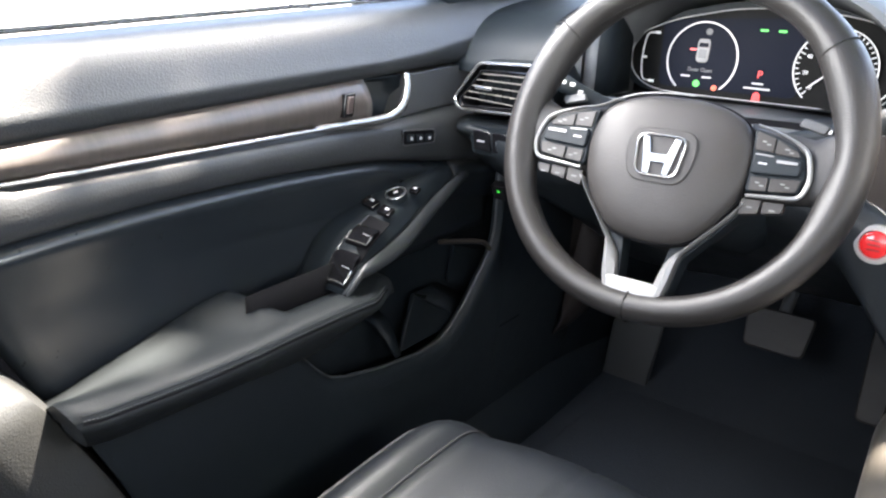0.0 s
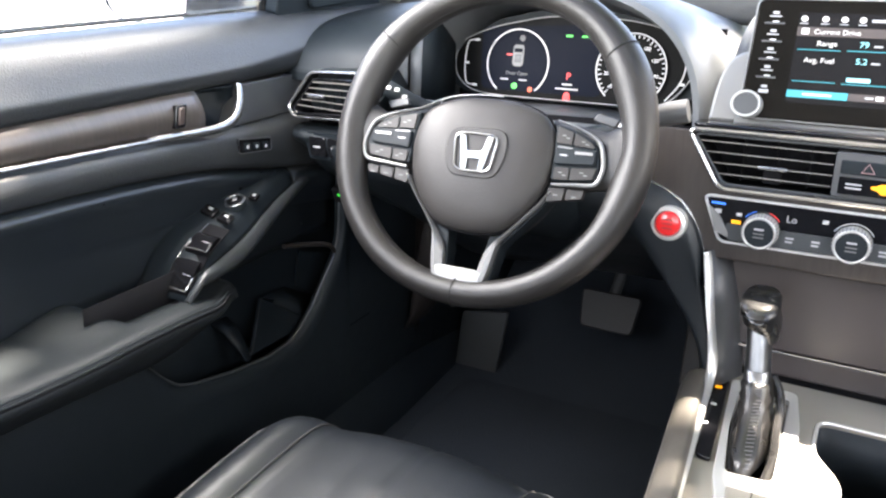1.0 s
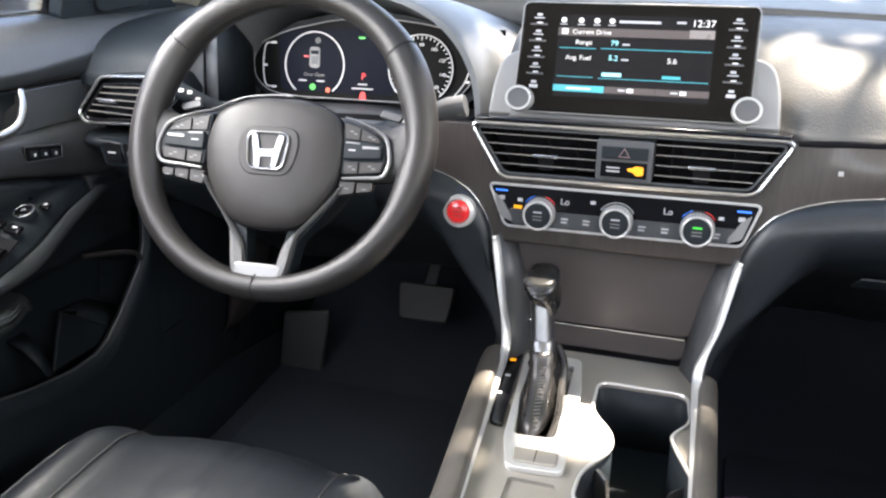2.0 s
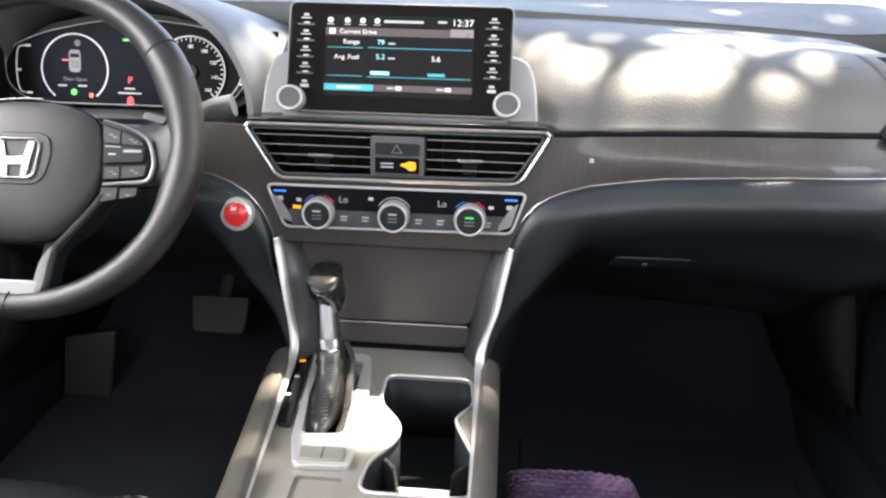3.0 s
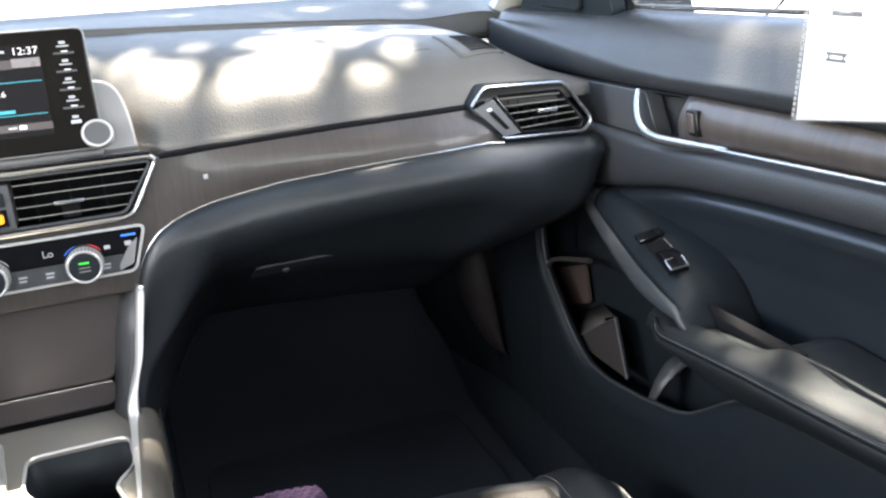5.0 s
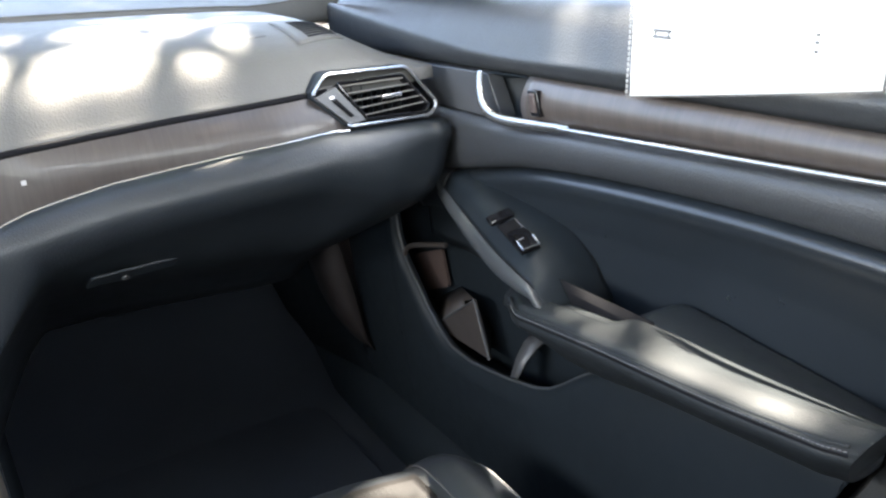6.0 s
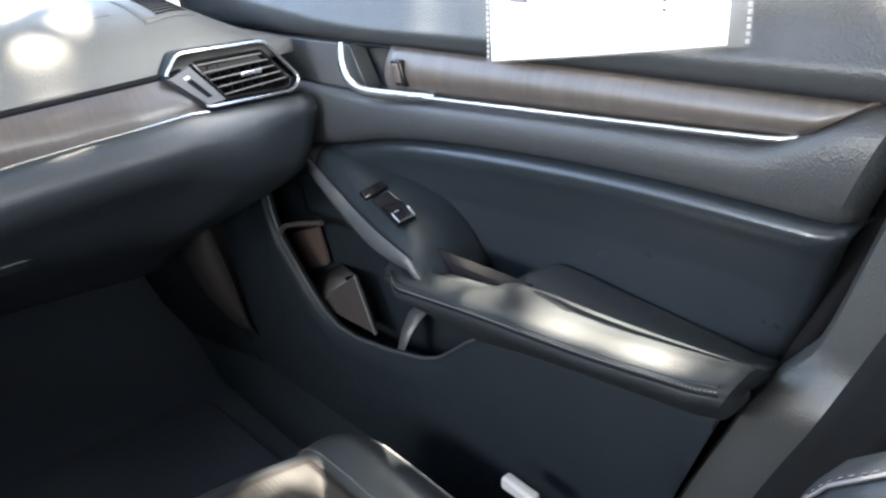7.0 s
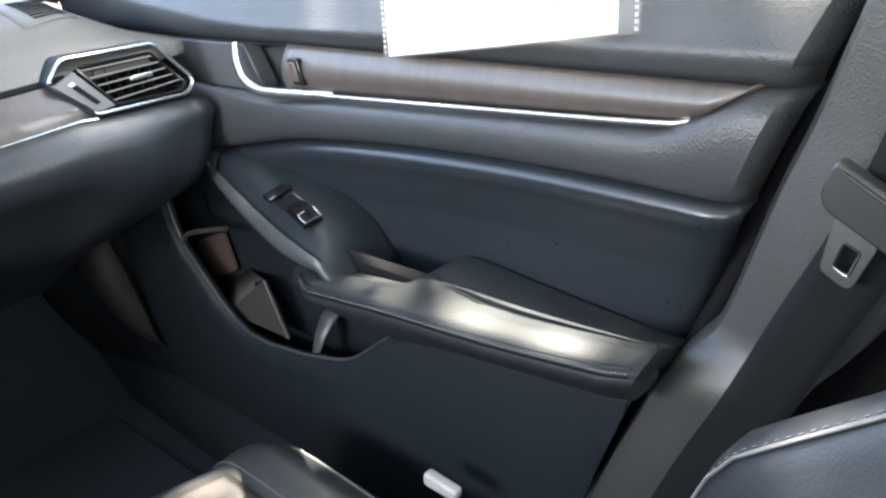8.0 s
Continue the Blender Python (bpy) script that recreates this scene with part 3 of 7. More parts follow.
    for i in range(4, len(seam) - 1):
        a, b = seam[i], seam[i + 1]
        for k in (0.1, 0.6):
            p, q = a.lerp(b, k), a.lerp(b, k + 0.34)
            join_bm(bm, tube([p + X(-0.0006, 0, 0.0035), q + X(-0.0006, 0, 0.0035)], 0.0012, 0.0012, n=4))
    part("stitching", bm, THREADDIM, arm, "grey thread")
    # grip hollow behind the armrest edge
    rows = []
    for y in lin(-0.285, -0.425, 12):
        rows.append([X(0.672, y, 0.752), X(0.676, y, 0.71), X(0.70, y, 0.695), X(0.728, y, 0.70), X(0.731, y, 0.76)])
    part("grip_pocket", loft(rows), DEEP, d, thick=0.002)
    part("grip_wall", prism(rounded([X(0.676, -0.292, 0.735), X(0.729, -0.289, 0.740), X(0.729, -0.286, 0.700), X(0.676, -0.289, 0.70)], 0.004), (0, 0.006, 0)), HARD, d)

    # switch panel rising forward from the armrest
    ix = curve1([(0.03, 0.713), (-0.097, 0.678), (-0.197, 0.654), (-0.29, 0.634), (-0.316, 0.640)] if driver else [(0.03, 0.708), (-0.097, 0.668), (-0.197, 0.650), (-0.29, 0.634), (-0.316, 0.640)])
    iz = curve1([(0.03, 0.797), (-0.097, 0.774), (-0.197, 0.746), (-0.255, 0.743), (-0.29, 0.745), (-0.302, 0.738), (-0.316, 0.722)])
    mz = curve1([(0.03, 0.803), (-0.097, 0.807), (-0.194, 0.787), (-0.248, 0.774), (-0.285, 0.760), (-0.302, 0.742), (-0.316, 0.722)])
    oz = curve1([(0.03, 0.803), (-0.093, 0.822), (-0.19, 0.803), (-0.25, 0.783), (-0.285, 0.760), (-0.302, 0.738), (-0.316, 0.720)])
    rows, bez = [], []
    for y in lin(0.03, -0.315, 48):
        x0, m_ = ix(y), mz(y)
        wmid = (0.724 - x0)
        rows.append(spline([X(x0 + 0.006 * min(1, wmid / 0.05), y, iz(y) * 0.60 + m_ * 0.40), X(x0 + 0.3 * wmid, y, m_), X(x0 + 0.65 * wmid, y, m_ * 0.5 + oz(y) * 0.5), X(0.7265, y, oz(y))], 14))
        bez.append(spline([X(x0 + 0.012, y, iz(y) - 0.012), X(x0 + 0.001, y, iz(y) - 0.004), X(x0, y, iz(y) + 0.003), X(x0 + 0.003 * min(1, wmid / 0.05), y, iz(y) * 0.75 + m_ * 0.25 + 0.002), X(x0 + 0.0062 * min(1, wmid / 0.05), y, iz(y) * 0.59 + m_ * 0.41)], 12))
    sw = part("switch_panel", loft(rows[12:]), HARD, d, "black switch panel", thick=0.002)
    part("switch_bezel", loft(bez), BEZEL, d, "satin dark grey bezel", thick=0.002)
    part("bezel_front", loft(rows[:13]), BEZEL, d, thick=0.002)
    part("panel_joint", tube([r[0] + V(0, 0, 0.001) for r in rows[12:-3]], 0.0022, n=6), DEEP, d)
    part("panel_joint", tube([p + V(0, 0, 0.001) for p in rows[12]], 0.0022, n=6), DEEP, d)

    def on(y, f, lift=0.0):
        x0, m_ = ix(y), mz(y)
        w = 0.724 - x0
        return X(x0 + f * w, y, (m_ if f < 0.3 else m_ + (oz(y) - m_) * (f - 0.3) / 0.7) + lift)

    def switch(y, f0, f1, length):
        part("switch_well", prism([on(y + 0.008, f0 - 0.02, 0.002), on(y + 0.008, f1 + 0.02, 0.002), on(y - length, f1 + 0.02, 0.002), on(y - length, f0 - 0.02, 0.002)], (0, 0, 0.0015)), DEEP, sw)
        rows = []
        for k in lin(0, 1, 7):
            yy = y - 0.012 - (length - 0.012) * k
            up = 0.002 + 0.008 * math.sin(math.pi * (0.15 + 0.65 * k))
            rows.append([on(yy, f0, 0), on(yy, f0, up), on(yy, (f0 + f1) / 2, up + 0.001), on(yy, f1, up), on(yy, f1, 0)])
        b = part("window_switch", loft(rows), GLOSS, sw, "black window switch with a chrome edge", sharp=60)
        lip = [rows[-1][1] + V(0, -0.001, 0.001), rows[-1][2] + V(0, -0.001, 0.001), rows[-1][3] + V(0, -0.001, 0.001)]
        part("chrome_edge", tube([rows[4][1] + V(0, 0, 0.0006)] + [rows[-2][1] + V(0, 0, 0.0005)] + lip + [rows[-2][3] + V(0, 0, 0.0005)] + [rows[4][3] + V(0, 0, 0.0006)], 0.0024, 0.0022, n=6), CHROME, b)
        part("chrome_edge", tube([on(y + 0.006, f1 + 0.03, 0.004), on(y - length * 0.5, f1 + 0.03, 0.004), on(y - length * 0.85, f1 + 0.015, 0.003)], 0.0016, 0.0016, n=6), CHROME, b)
        part("mark", tube([on(y - length * 0.75, f0 + 0.1 * (f1 - f0), 0.0105), on(y - length * 0.75, f0 + 0.42 * (f1 - f0), 0.0115)], 0.0008, n=4), GREY_INK, b)

    if driver:
        switch(-0.276, 0.08, 0.50, 0.036)
        switch(-0.236, 0.08, 0.46, 0.040)
        for f in (0.18, 0.52):
            part("lock_button", prism([on(-0.204, f, 0.002), on(-0.204, f + 0.26, 0.002), on(-0.219, f + 0.26, 0.002), on(-0.219, f, 0.002)], (0, 0, 0.005)), GLOSS, sw, bevel=0.001)
            part("mark", prism([on(-0.208, f + 0.08, 0.0078), on(-0.208, f + 0.16, 0.0078), on(-0.212, f + 0.16, 0.0078), on(-0.212, f + 0.08, 0.0078)], (0, 0, 0.0003)), GREY_INK, sw)
        c = on(-0.178, 0.42, 0.002)
        pk = Plane(c, 70)
        k = part("mirror_knob", pk.disc(0, 0, [(0.0135, -0.002), (0.0135, 0.005), (0.012, 0.007), (0.009, 0.0070), (0.0, 0.0070)]), HARD, sw, "round mirror adjuster with chrome ring")
        part("rim", tube([pk.at(0.0128 * math.cos(a_), 0.0128 * math.sin(a_), 0.0068) for a_ in lin(0, math.tau, 25)[:-1]], 0.0022, n=6, ring=True, up=pk.n), CHROME, k)
        part("mark", pk.disc(0, 0, [(0.0105, 0.0070), (0.0100, 0.0078), (0.0, 0.0080)]), GLOSS, k)
        part("mark", pk.text("+", 0, 0, 0.015, 0.0082), GREY_INK, k)
        for f, yy in ((0.12, -0.148), (0.62, -0.142)):
            part("fold_button", prism([on(yy, f, 0.001), on(yy, f + 0.2, 0.001), on(yy - 0.012, f + 0.2, 0.001), on(yy - 0.012, f, 0.001)], (0, 0, 0.005)), GLOSS, sw, bevel=0.001)
            part("mark", prism([on(yy - 0.004, f + 0.06, 0.0065), on(yy - 0.004, f + 0.14, 0.0065), on(yy - 0.008, f + 0.14, 0.0065), on(yy - 0.008, f + 0.06, 0.0065)], (0, 0, 0.0003)), GREY_INK, sw)
        mb = part("memory_switch", prism(rounded([X(0.692, -0.084, 0.866), X(0.692, -0.145, 0.875), X(0.692, -0.145, 0.856), X(0.692, -0.086, 0.850)], 0.003), X(0.006, 0, 0)), DEEP, d, "black seat memory switch panel with pale edge")
        part("rim", tube([p + X(-0.0005, 0, 0) for p in rounded([X(0.692, -0.084, 0.866), X(0.692, -0.145, 0.875), X(0.692, -0.145, 0.856), X(0.692, -0.086, 0.850)], 0.003)], 0.0018, n=5, ring=True), GREY, mb)
        for yy in (-0.097, -0.114, -0.131):
            part("memory_button", prism([X(0.690, yy + 0.006, 0.8640 + (-0.114 - yy) * 0.15), X(0.690, yy - 0.006, 0.8660 + (-0.114 - yy) * 0.15), X(0.690, yy - 0.006, 0.8570 + (-0.114 - yy) * 0.15), X(0.690, yy + 0.006, 0.8550 + (-0.114 - yy) * 0.15)], X(0.003, 0, 0)), HARD, mb, bevel=0.0008)
            part("mark", prism([X(0.6895, yy + 0.0015, 0.8620 + (-0.114 - yy) * 0.15), X(0.6895, yy - 0.0015, 0.8620 + (-0.114 - yy) * 0.15), X(0.6895, yy - 0.0015, 0.8585 + (-0.114 - yy) * 0.15), X(0.6895, yy + 0.0015, 0.8585 + (-0.114 - yy) * 0.15)], X(0.0005, 0, 0)), WHITE_INK, mb)
    else:
        switch(-0.213, 0.17, 0.42, 0.046)
        part("lock_button", prism([on(-0.187, 0.08, 0.001), on(-0.187, 0.50, 0.001), on(-0.201, 0.50, 0.001), on(-0.201, 0.08, 0.001)], (0, 0, 0.005)), GLOSS, sw, bevel=0.001)
        for f in (0.14, 0.38):
            part("mark", prism([on(-0.192, f, 0.0063), on(-0.192, f + 0.07, 0.0063), on(-0.196, f + 0.07, 0.0063), on(-0.196, f, 0.0063)], (0, 0, 0.0003)), GREY_INK, sw)

    # lower panel with the map pocket
    zrim = line1([(0.30, 0.79), (0.086, 0.79), (0.076, 0.70), (0.068, 0.680), (0.060, 0.663), (0.030, 0.632), (0.002, 0.603), (-0.028, 0.580), (-0.055, 0.568), (-0.10, 0.566), (-0.17, 0.576), (-0.235, 0.591), (-0.262, 0.602), (-0.285, 0.618), (-0.315, 0.642), (-0.341, 0.660), (-0.365, 0.672), (-0.42, 0.684), (-0.66, 0.712)])
    back = -0.05 if driver else 0.0
    cols = lin(0.26, 0.09, 8) + lin(0.086, 0.0, 26) + lin(-0.012, -0.40, 44) + lin(-0.42, -0.66, 14)
    rows, rim = [], []
    for y in cols:
        t_ = zrim(y if y > 0.1 else y - back * smooth01(-0.42, -0.30, y))
        prof = []
        for x, z in ((0.690, t_ - 0.001), (0.684, t_ + 0.001), (0.677, t_ - 0.005), (0.674, t_ - 0.02), (0.675, t_ * 0.6 + 0.2), (0.680, t_ * 0.3 + 0.32), (0.694, 0.41), (0.70, 0.35), (0.715, 0.335)):
            prof.append(X(x, max(y, yrear(z) + 0.004), z))
        rows.append(spline(prof, 26))
        if -0.36 < y < 0.08:
            rim.append(X(0.683, y, t_ + 0.001))
    low = part("lower_panel", loft(rows), HARD, d, "hard black plastic lower panel with map pocket", thick=0.003)
    part("pocket_rim", tube(rim, 0.005, 0.005, n=8), BEZEL, low)
    part("pocket_rim", tube(spline([X(0.683, 0.064 + back, 0.668), X(0.684, 0.05 + back, 0.684), X(0.686, 0.013 + back, 0.697), X(0.69, -0.042 + back, 0.711)], 14), 0.007, 0.007, n=8), BROWNGREY, low)
    part("pocket_back", loft([[X(0.70, 0.34, z), X(0.738, 0.30, z), X(0.738, -0.2, z), X(0.735, -0.45, z)] for z in (0.50, 0.60, 0.70, 0.80)]), HARD, low, thick=0.002)
    part("pocket_floor", prism([X(0.68, 0.09, 0.535), X(0.74, 0.09, 0.535), X(0.74, -0.4, 0.535), X(0.68, -0.4, 0.535)], (0, 0, 0.006)), DEEP, low)
    # pocket parts are near-black on the driver's door, brown and grey on the passenger's
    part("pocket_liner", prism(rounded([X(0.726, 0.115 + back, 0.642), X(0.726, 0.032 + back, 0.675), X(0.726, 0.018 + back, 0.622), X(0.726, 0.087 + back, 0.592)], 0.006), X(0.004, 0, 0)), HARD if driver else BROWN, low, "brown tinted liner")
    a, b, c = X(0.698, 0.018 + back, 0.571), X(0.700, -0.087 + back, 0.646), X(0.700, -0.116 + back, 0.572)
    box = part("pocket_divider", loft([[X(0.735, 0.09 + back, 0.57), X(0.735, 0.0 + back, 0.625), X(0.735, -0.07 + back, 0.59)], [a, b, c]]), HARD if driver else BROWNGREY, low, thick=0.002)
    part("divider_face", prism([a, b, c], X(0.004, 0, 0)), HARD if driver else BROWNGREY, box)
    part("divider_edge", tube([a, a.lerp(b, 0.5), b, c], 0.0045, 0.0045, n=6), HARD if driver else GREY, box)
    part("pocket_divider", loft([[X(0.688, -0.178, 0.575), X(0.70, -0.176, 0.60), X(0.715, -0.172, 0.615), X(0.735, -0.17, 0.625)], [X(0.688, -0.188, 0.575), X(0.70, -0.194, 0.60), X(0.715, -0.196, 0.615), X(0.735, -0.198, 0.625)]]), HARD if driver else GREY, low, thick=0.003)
    part("outer_skin", loft([[X(0.80, 0.62, z), X(0.815, 0.1, z), X(0.815, -0.6, z), X(0.80, -1.0, z)] for z in (0.26, 0.6, 1.0)]), CARPAINT, d, thick=0.01)
    part("seal_strip", loft([[X(0.745, yrear(z) + 0.03, z), X(0.75, yrear(z) - 0.02, z), X(0.75, yrear(z) - 0.06, z)] for z in lin(0.30, 1.03, 20)]), DEEP, d, thick=0.004)
    # black seal behind the rear edge
    part("seal", tube([X(0.742, yrear(z) - 0.006, z) for z in lin(0.36, 1.04, 30)], 0.02, 0.02, up=(0, 1, 0)), DEEP, d, "black rubber seal")
    # corner speaker cover and window run
    part("corner_cover", prism(rounded([X(0.735, 0.24, 1.012), X(0.735, -0.02, 1.012), X(0.725, 0.0, 1.10), X(0.70, 0.06, 1.17)], 0.01), X(0.02, 0, 0.004)), HARD, d, bevel=0.004)
    part("corner_speaker", prism(rounded([X(0.728, 0.165, 1.022), X(0.728, 0.045, 1.016), X(0.718, 0.05, 1.09), X(0.708, 0.08, 1.12)], 0.018), X(0.01, 0, 0.002)), HARD, d, bevel=0.003)
    part("window_seal", tube([X(0.783, 0.25, 1.021), X(0.783, -0.75, 1.023)], 0.006, 0.006), GLOSS, d)
    part("window_frame", tube(spline([X(0.765, -0.01, 1.02), X(0.745, -0.01, 1.10), X(0.735, 0.0, 1.14)], 6), 0.02, 0.02), GLOSS, d)
    g = part("window_pane", loft([[X(0.785, 0.2, 1.0), X(0.785, -0.75, 1.0)], [X(0.68, 0.05, 1.2), X(0.66, -0.80, 1.2)], [X(0.53, -0.30, 1.38), X(0.53, -0.84, 1.38)]]), GLASS, d, "clear side window", thick=0.004)
    g.visible_shadow = False
    if driver:  # these sit a little further back than on the other side
        for c in d.children:
            if c.name.split(".")[0] in ("door_handle", "handle_cup", "lock_bezel", "memory_switch"):
                for e in [c] + list(c.children):
                    e.data.transform(Matrix.Translation((0, -0.013, 0)))
    return d


door(1, "door_2", False)
door(-1, "door_1", True)


def side_mirror(s):
    """An outside mirror beyond the side window."""
    m = thing("side_mirror", (s * 0.88, 0.12, 0.98), "dark car side mirror with pale sky reflected in it", "side mirror", group="side mirrors")

    def X(x, y, z):
        return V(s * x, y, z)
    face = [(0.83, 1.00), (0.87, 0.985), (1.00, 0.985), (1.05, 1.01), (1.055, 1.10), (1.03, 1.13), (0.86, 1.125), (0.825, 1.08)]
    inner, wide = (0.872, 0.96) if s > 0 else (0.935, 1.12)
    outer = rounded([X(inner + (x - 0.825) * wide, 0.04 + 0.2 * (x - 0.94), z) for x, z in face], 0.03, 5)
    cen = sum(outer, Vector()) / len(outer)
    rows = [[cen + (p - cen) * k + V(0, dy, 0) for p in outer] for k, dy in ((0.93, 0.012), (0.97, 0.0), (1.0, 0.004), (1.03, 0.02), (1.0, 0.06), (0.8, 0.11), (0.4, 0.135))]
    part("housing", loft(rows, ring=True, caps=True), CARPAINT, m, "dark glossy housing")
    g = [cen + (p - cen) * 0.94 + V(0, 0.004, 0) for p in outer]
    part("mirror_glass", prism(g, (0, 0.004, 0)), MIRROR, m)
    part("arm", prism(rounded([X(0.80, 0.09, 0.96), X(inner + 0.03, 0.09, 0.96), X(inner + 0.03, 0.09, 1.12), X(0.80, 0.11, 1.08)], 0.02), (0, 0.10, 0)), CARPAINT, m, bevel=0.01)


side_mirror(1)
side_mirror(-1)


# ---- dashboard ----
dash = thing("dashboard", (0, 0.4, 0.6), "black padded car dashboard with dark wood trim and chrome lines", "dashboard")
BAND_Y = curve1([(-0.70, -0.03), (-0.55, -0.02), (-0.3, 0.005), (-0.185, 0.008), (0.0, 0.008), (0.185, 0.008), (0.25, 0.006), (0.375, -0.018), (0.53, -0.042), (0.72, -0.05)])
BAND_Z = curve1([(-0.70, 0.94), (-0.53, 0.93), (-0.25, 0.912), (-0.185, 0.908), (0.0, 0.908), (0.185, 0.908), (0.25, 0.911), (0.375, 0.920), (0.53, 0.928), (0.72, 0.94)])
LOW = line1([(-0.60, 0.875), (-0.30, 0.862), (-0.253, 0.856), (-0.23, 0.852), (-0.207, 0.845), (-0.19, 0.838), (-0.174, 0.828), (-0.162, 0.814), (-0.152, 0.797), (-0.146, 0.780), (-0.142, 0.766), (0.142, 0.766), (0.146, 0.780), (0.152, 0.797), (0.162, 0.814), (0.174, 0.828), (0.19, 0.838), (0.207, 0.845), (0.23, 0.852), (0.253, 0.857), (0.313, 0.869), (0.38, 0.877), (0.44, 0.883), (0.543, 0.8905), (0.57, 0.888), (0.62, 0.8855), (0.686, 0.883), (0.70, 0.88)])


def low_y(x):
    """How far forward the lower edge of the wood trim stands."""
    return BAND_Y(x) - 0.006 - 0.012 * smooth01(0.2, 0.5, abs(x))


# upper pad, from the wood trim up to a step, then a flat ledge to the glass
STEP = curve1([(-0.72, 1.012), (-0.6, 1.022), (-0.4, 1.024), (0.0, 1.026), (0.18, 1.021), (0.444, 1.011), (0.6, 1.001), (0.72, 0.985)])
PROFILE = curve1([(-0.01, -0.05), (0.0, 0.02), (0.006, 0.12), (0.018, 0.34), (0.042, 0.56), (0.08, 0.75), (0.13, 0.88), (0.20, 0.962), (0.275, 1.0)], 160)


def pad_top(x, y):
    """Height of the upper pad at a place of the plan."""
    e = 0.045 * smooth01(0.58, 0.695, abs(x))
    return BAND_Z(x) + 0.004 + (STEP(x) - e - BAND_Z(x) - 0.004) * PROFILE(y - BAND_Y(x) - 0.006)


rows, rows2, rows3 = [], [], []
for x in lin(-0.72, 0.686, 95):
    y, z, t_ = BAND_Y(x), BAND_Z(x), STEP(x)
    e = 0.045 * smooth01(0.58, 0.695, x)
    back = 0.042 * (1 - smooth01(0.150, 0.205, abs(x - 0.004)))
    y += back
    row = [(x, y + 0.03, z - 0.012), (x, y + 0.004, z - 0.008), (x, y + 0.0045, z - 0.001)]
    for w in lin(0, 1, 30):
        d = 0.006 + (0.280 - back - 0.006) * w ** 1.6
        row.append((x, BAND_Y(x) + back + d, z + 0.004 + (t_ - e - z - 0.004) * PROFILE(d - 0.006)))
    row += [(x, 0.298, t_ - 0.001 - e), (x, 0.303, t_ - 0.010 - e)]
    rows.append(row)
    if x < -0.55:
        rows3.append(rows.pop())
    elif x < -0.165:
        rows.pop()
for x in lin(-0.80, 0.80, 107):
    t_ = STEP(max(-0.72, min(0.72, x))) + 0.022 * smooth01(0.58, 0.74, abs(x))
    e = 0.022 * smooth01(0.70, 0.80, abs(x))
    rows2.append(spline([(x, 0.300, t_ - 0.030), (x, 0.303, t_ + 0.003 - e), (x, 0.315, t_ + 0.008 - e), (x, 0.42, t_ * 0.4 + 0.626 - 0.5 * e), (x, 0.50, 1.036 - 0.5 * e), (x, 0.555, 1.043 - 0.5 * e)], 18))
# black strip that draws the shadow line in the gap under the pad
part("pad_joint", tube([V(x, BAND_Y(x) - 0.0005, BAND_Z(x) + 0.0015) for x in lin(0.188, 0.548, 32)], 0.0072, 0.0080, n=8), DEEP, dash)
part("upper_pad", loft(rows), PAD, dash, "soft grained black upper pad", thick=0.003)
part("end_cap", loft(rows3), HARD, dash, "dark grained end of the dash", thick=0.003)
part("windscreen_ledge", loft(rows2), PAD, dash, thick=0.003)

for s in (-1, 1):
    part("dash_end", prism([V(s * 0.688, -0.02, 0.86), V(s * 0.688, 0.0, 0.925), V(s * 0.688, 0.12, 0.945), V(s * 0.688, 0.32, 0.975), V(s * 0.688, 0.40, 0.70), V(s * 0.688, 0.10, 0.76)], (s * 0.004, 0, 0)), DEEP, dash)
part("dash_frame", loft([[V(x, max(BAND_Y(x), low_y(x)) + 0.05, 0.90), V(x, BAND_Y(x) + 0.055, 0.84), V(x, 0.10, 0.74)] for x in lin(-0.70, 0.70, 20)]), DEEP, dash, thick=0.003)

# wood trim that carries the middle stack
xs = lin(-0.235, -0.215, 4) + lin(-0.21, -0.143, 28) + lin(-0.14, 0.14, 76) + lin(0.143, 0.21, 28) + lin(0.22, 0.560, 25)
rows = []
for x in xs:
    row = []
    for w in lin(0, 1, 47):
        z = BAND_Z(x) + (LOW(x) - BAND_Z(x)) * w
        y = BAND_Y(x) + (low_y(x) - BAND_Y(x)) * w - 0.004 * math.sin(math.pi * w) * smooth01(0.18, 0.3, abs(x))
        row.append((x, y, z))
    rows.append(row)
bm = loft(rows)


def in_vent(p):
    """Whether a place of the trim lies in the opening of the middle vents."""
    u, v = p.x - 0.005, p.z - 0.8012
    if not 0.0495 < v < 0.1065:
        return False
    k = (v - 0.0495) / 0.057
    return -0.139 - 0.036 * k < u < 0.1425 + 0.034 * k


bmesh.ops.delete(bm, geom=[f for f in bm.faces if in_vent(f.calc_center_median())], context="FACES")
part("wood_trim", bm, WOOD_DASH, dash, "dark brown wood-grain trim panel", thick=0.004)
line = [V(x, low_y(x) - 0.002, LOW(x) - 0.001) for x in lin(0.143, 0.562, 92)]
part("chrome_line", tube(line, 0.0035, 0.0035, n=8), CHROME, dash, "thin chrome line")
line = [V(-x, low_y(-x) - 0.002, LOW(-x) - 0.001) for x in lin(0.143, 0.235, 40)]
part("chrome_line", tube(line, 0.0035, 0.0035, n=8), CHROME, dash)

END_X = curve1([(0.50, 0.56), (0.70, 0.57), (0.757, 0.608), (0.785, 0.645), (0.82, 0.668), (0.875, 0.686), (0.90, 0.689)])


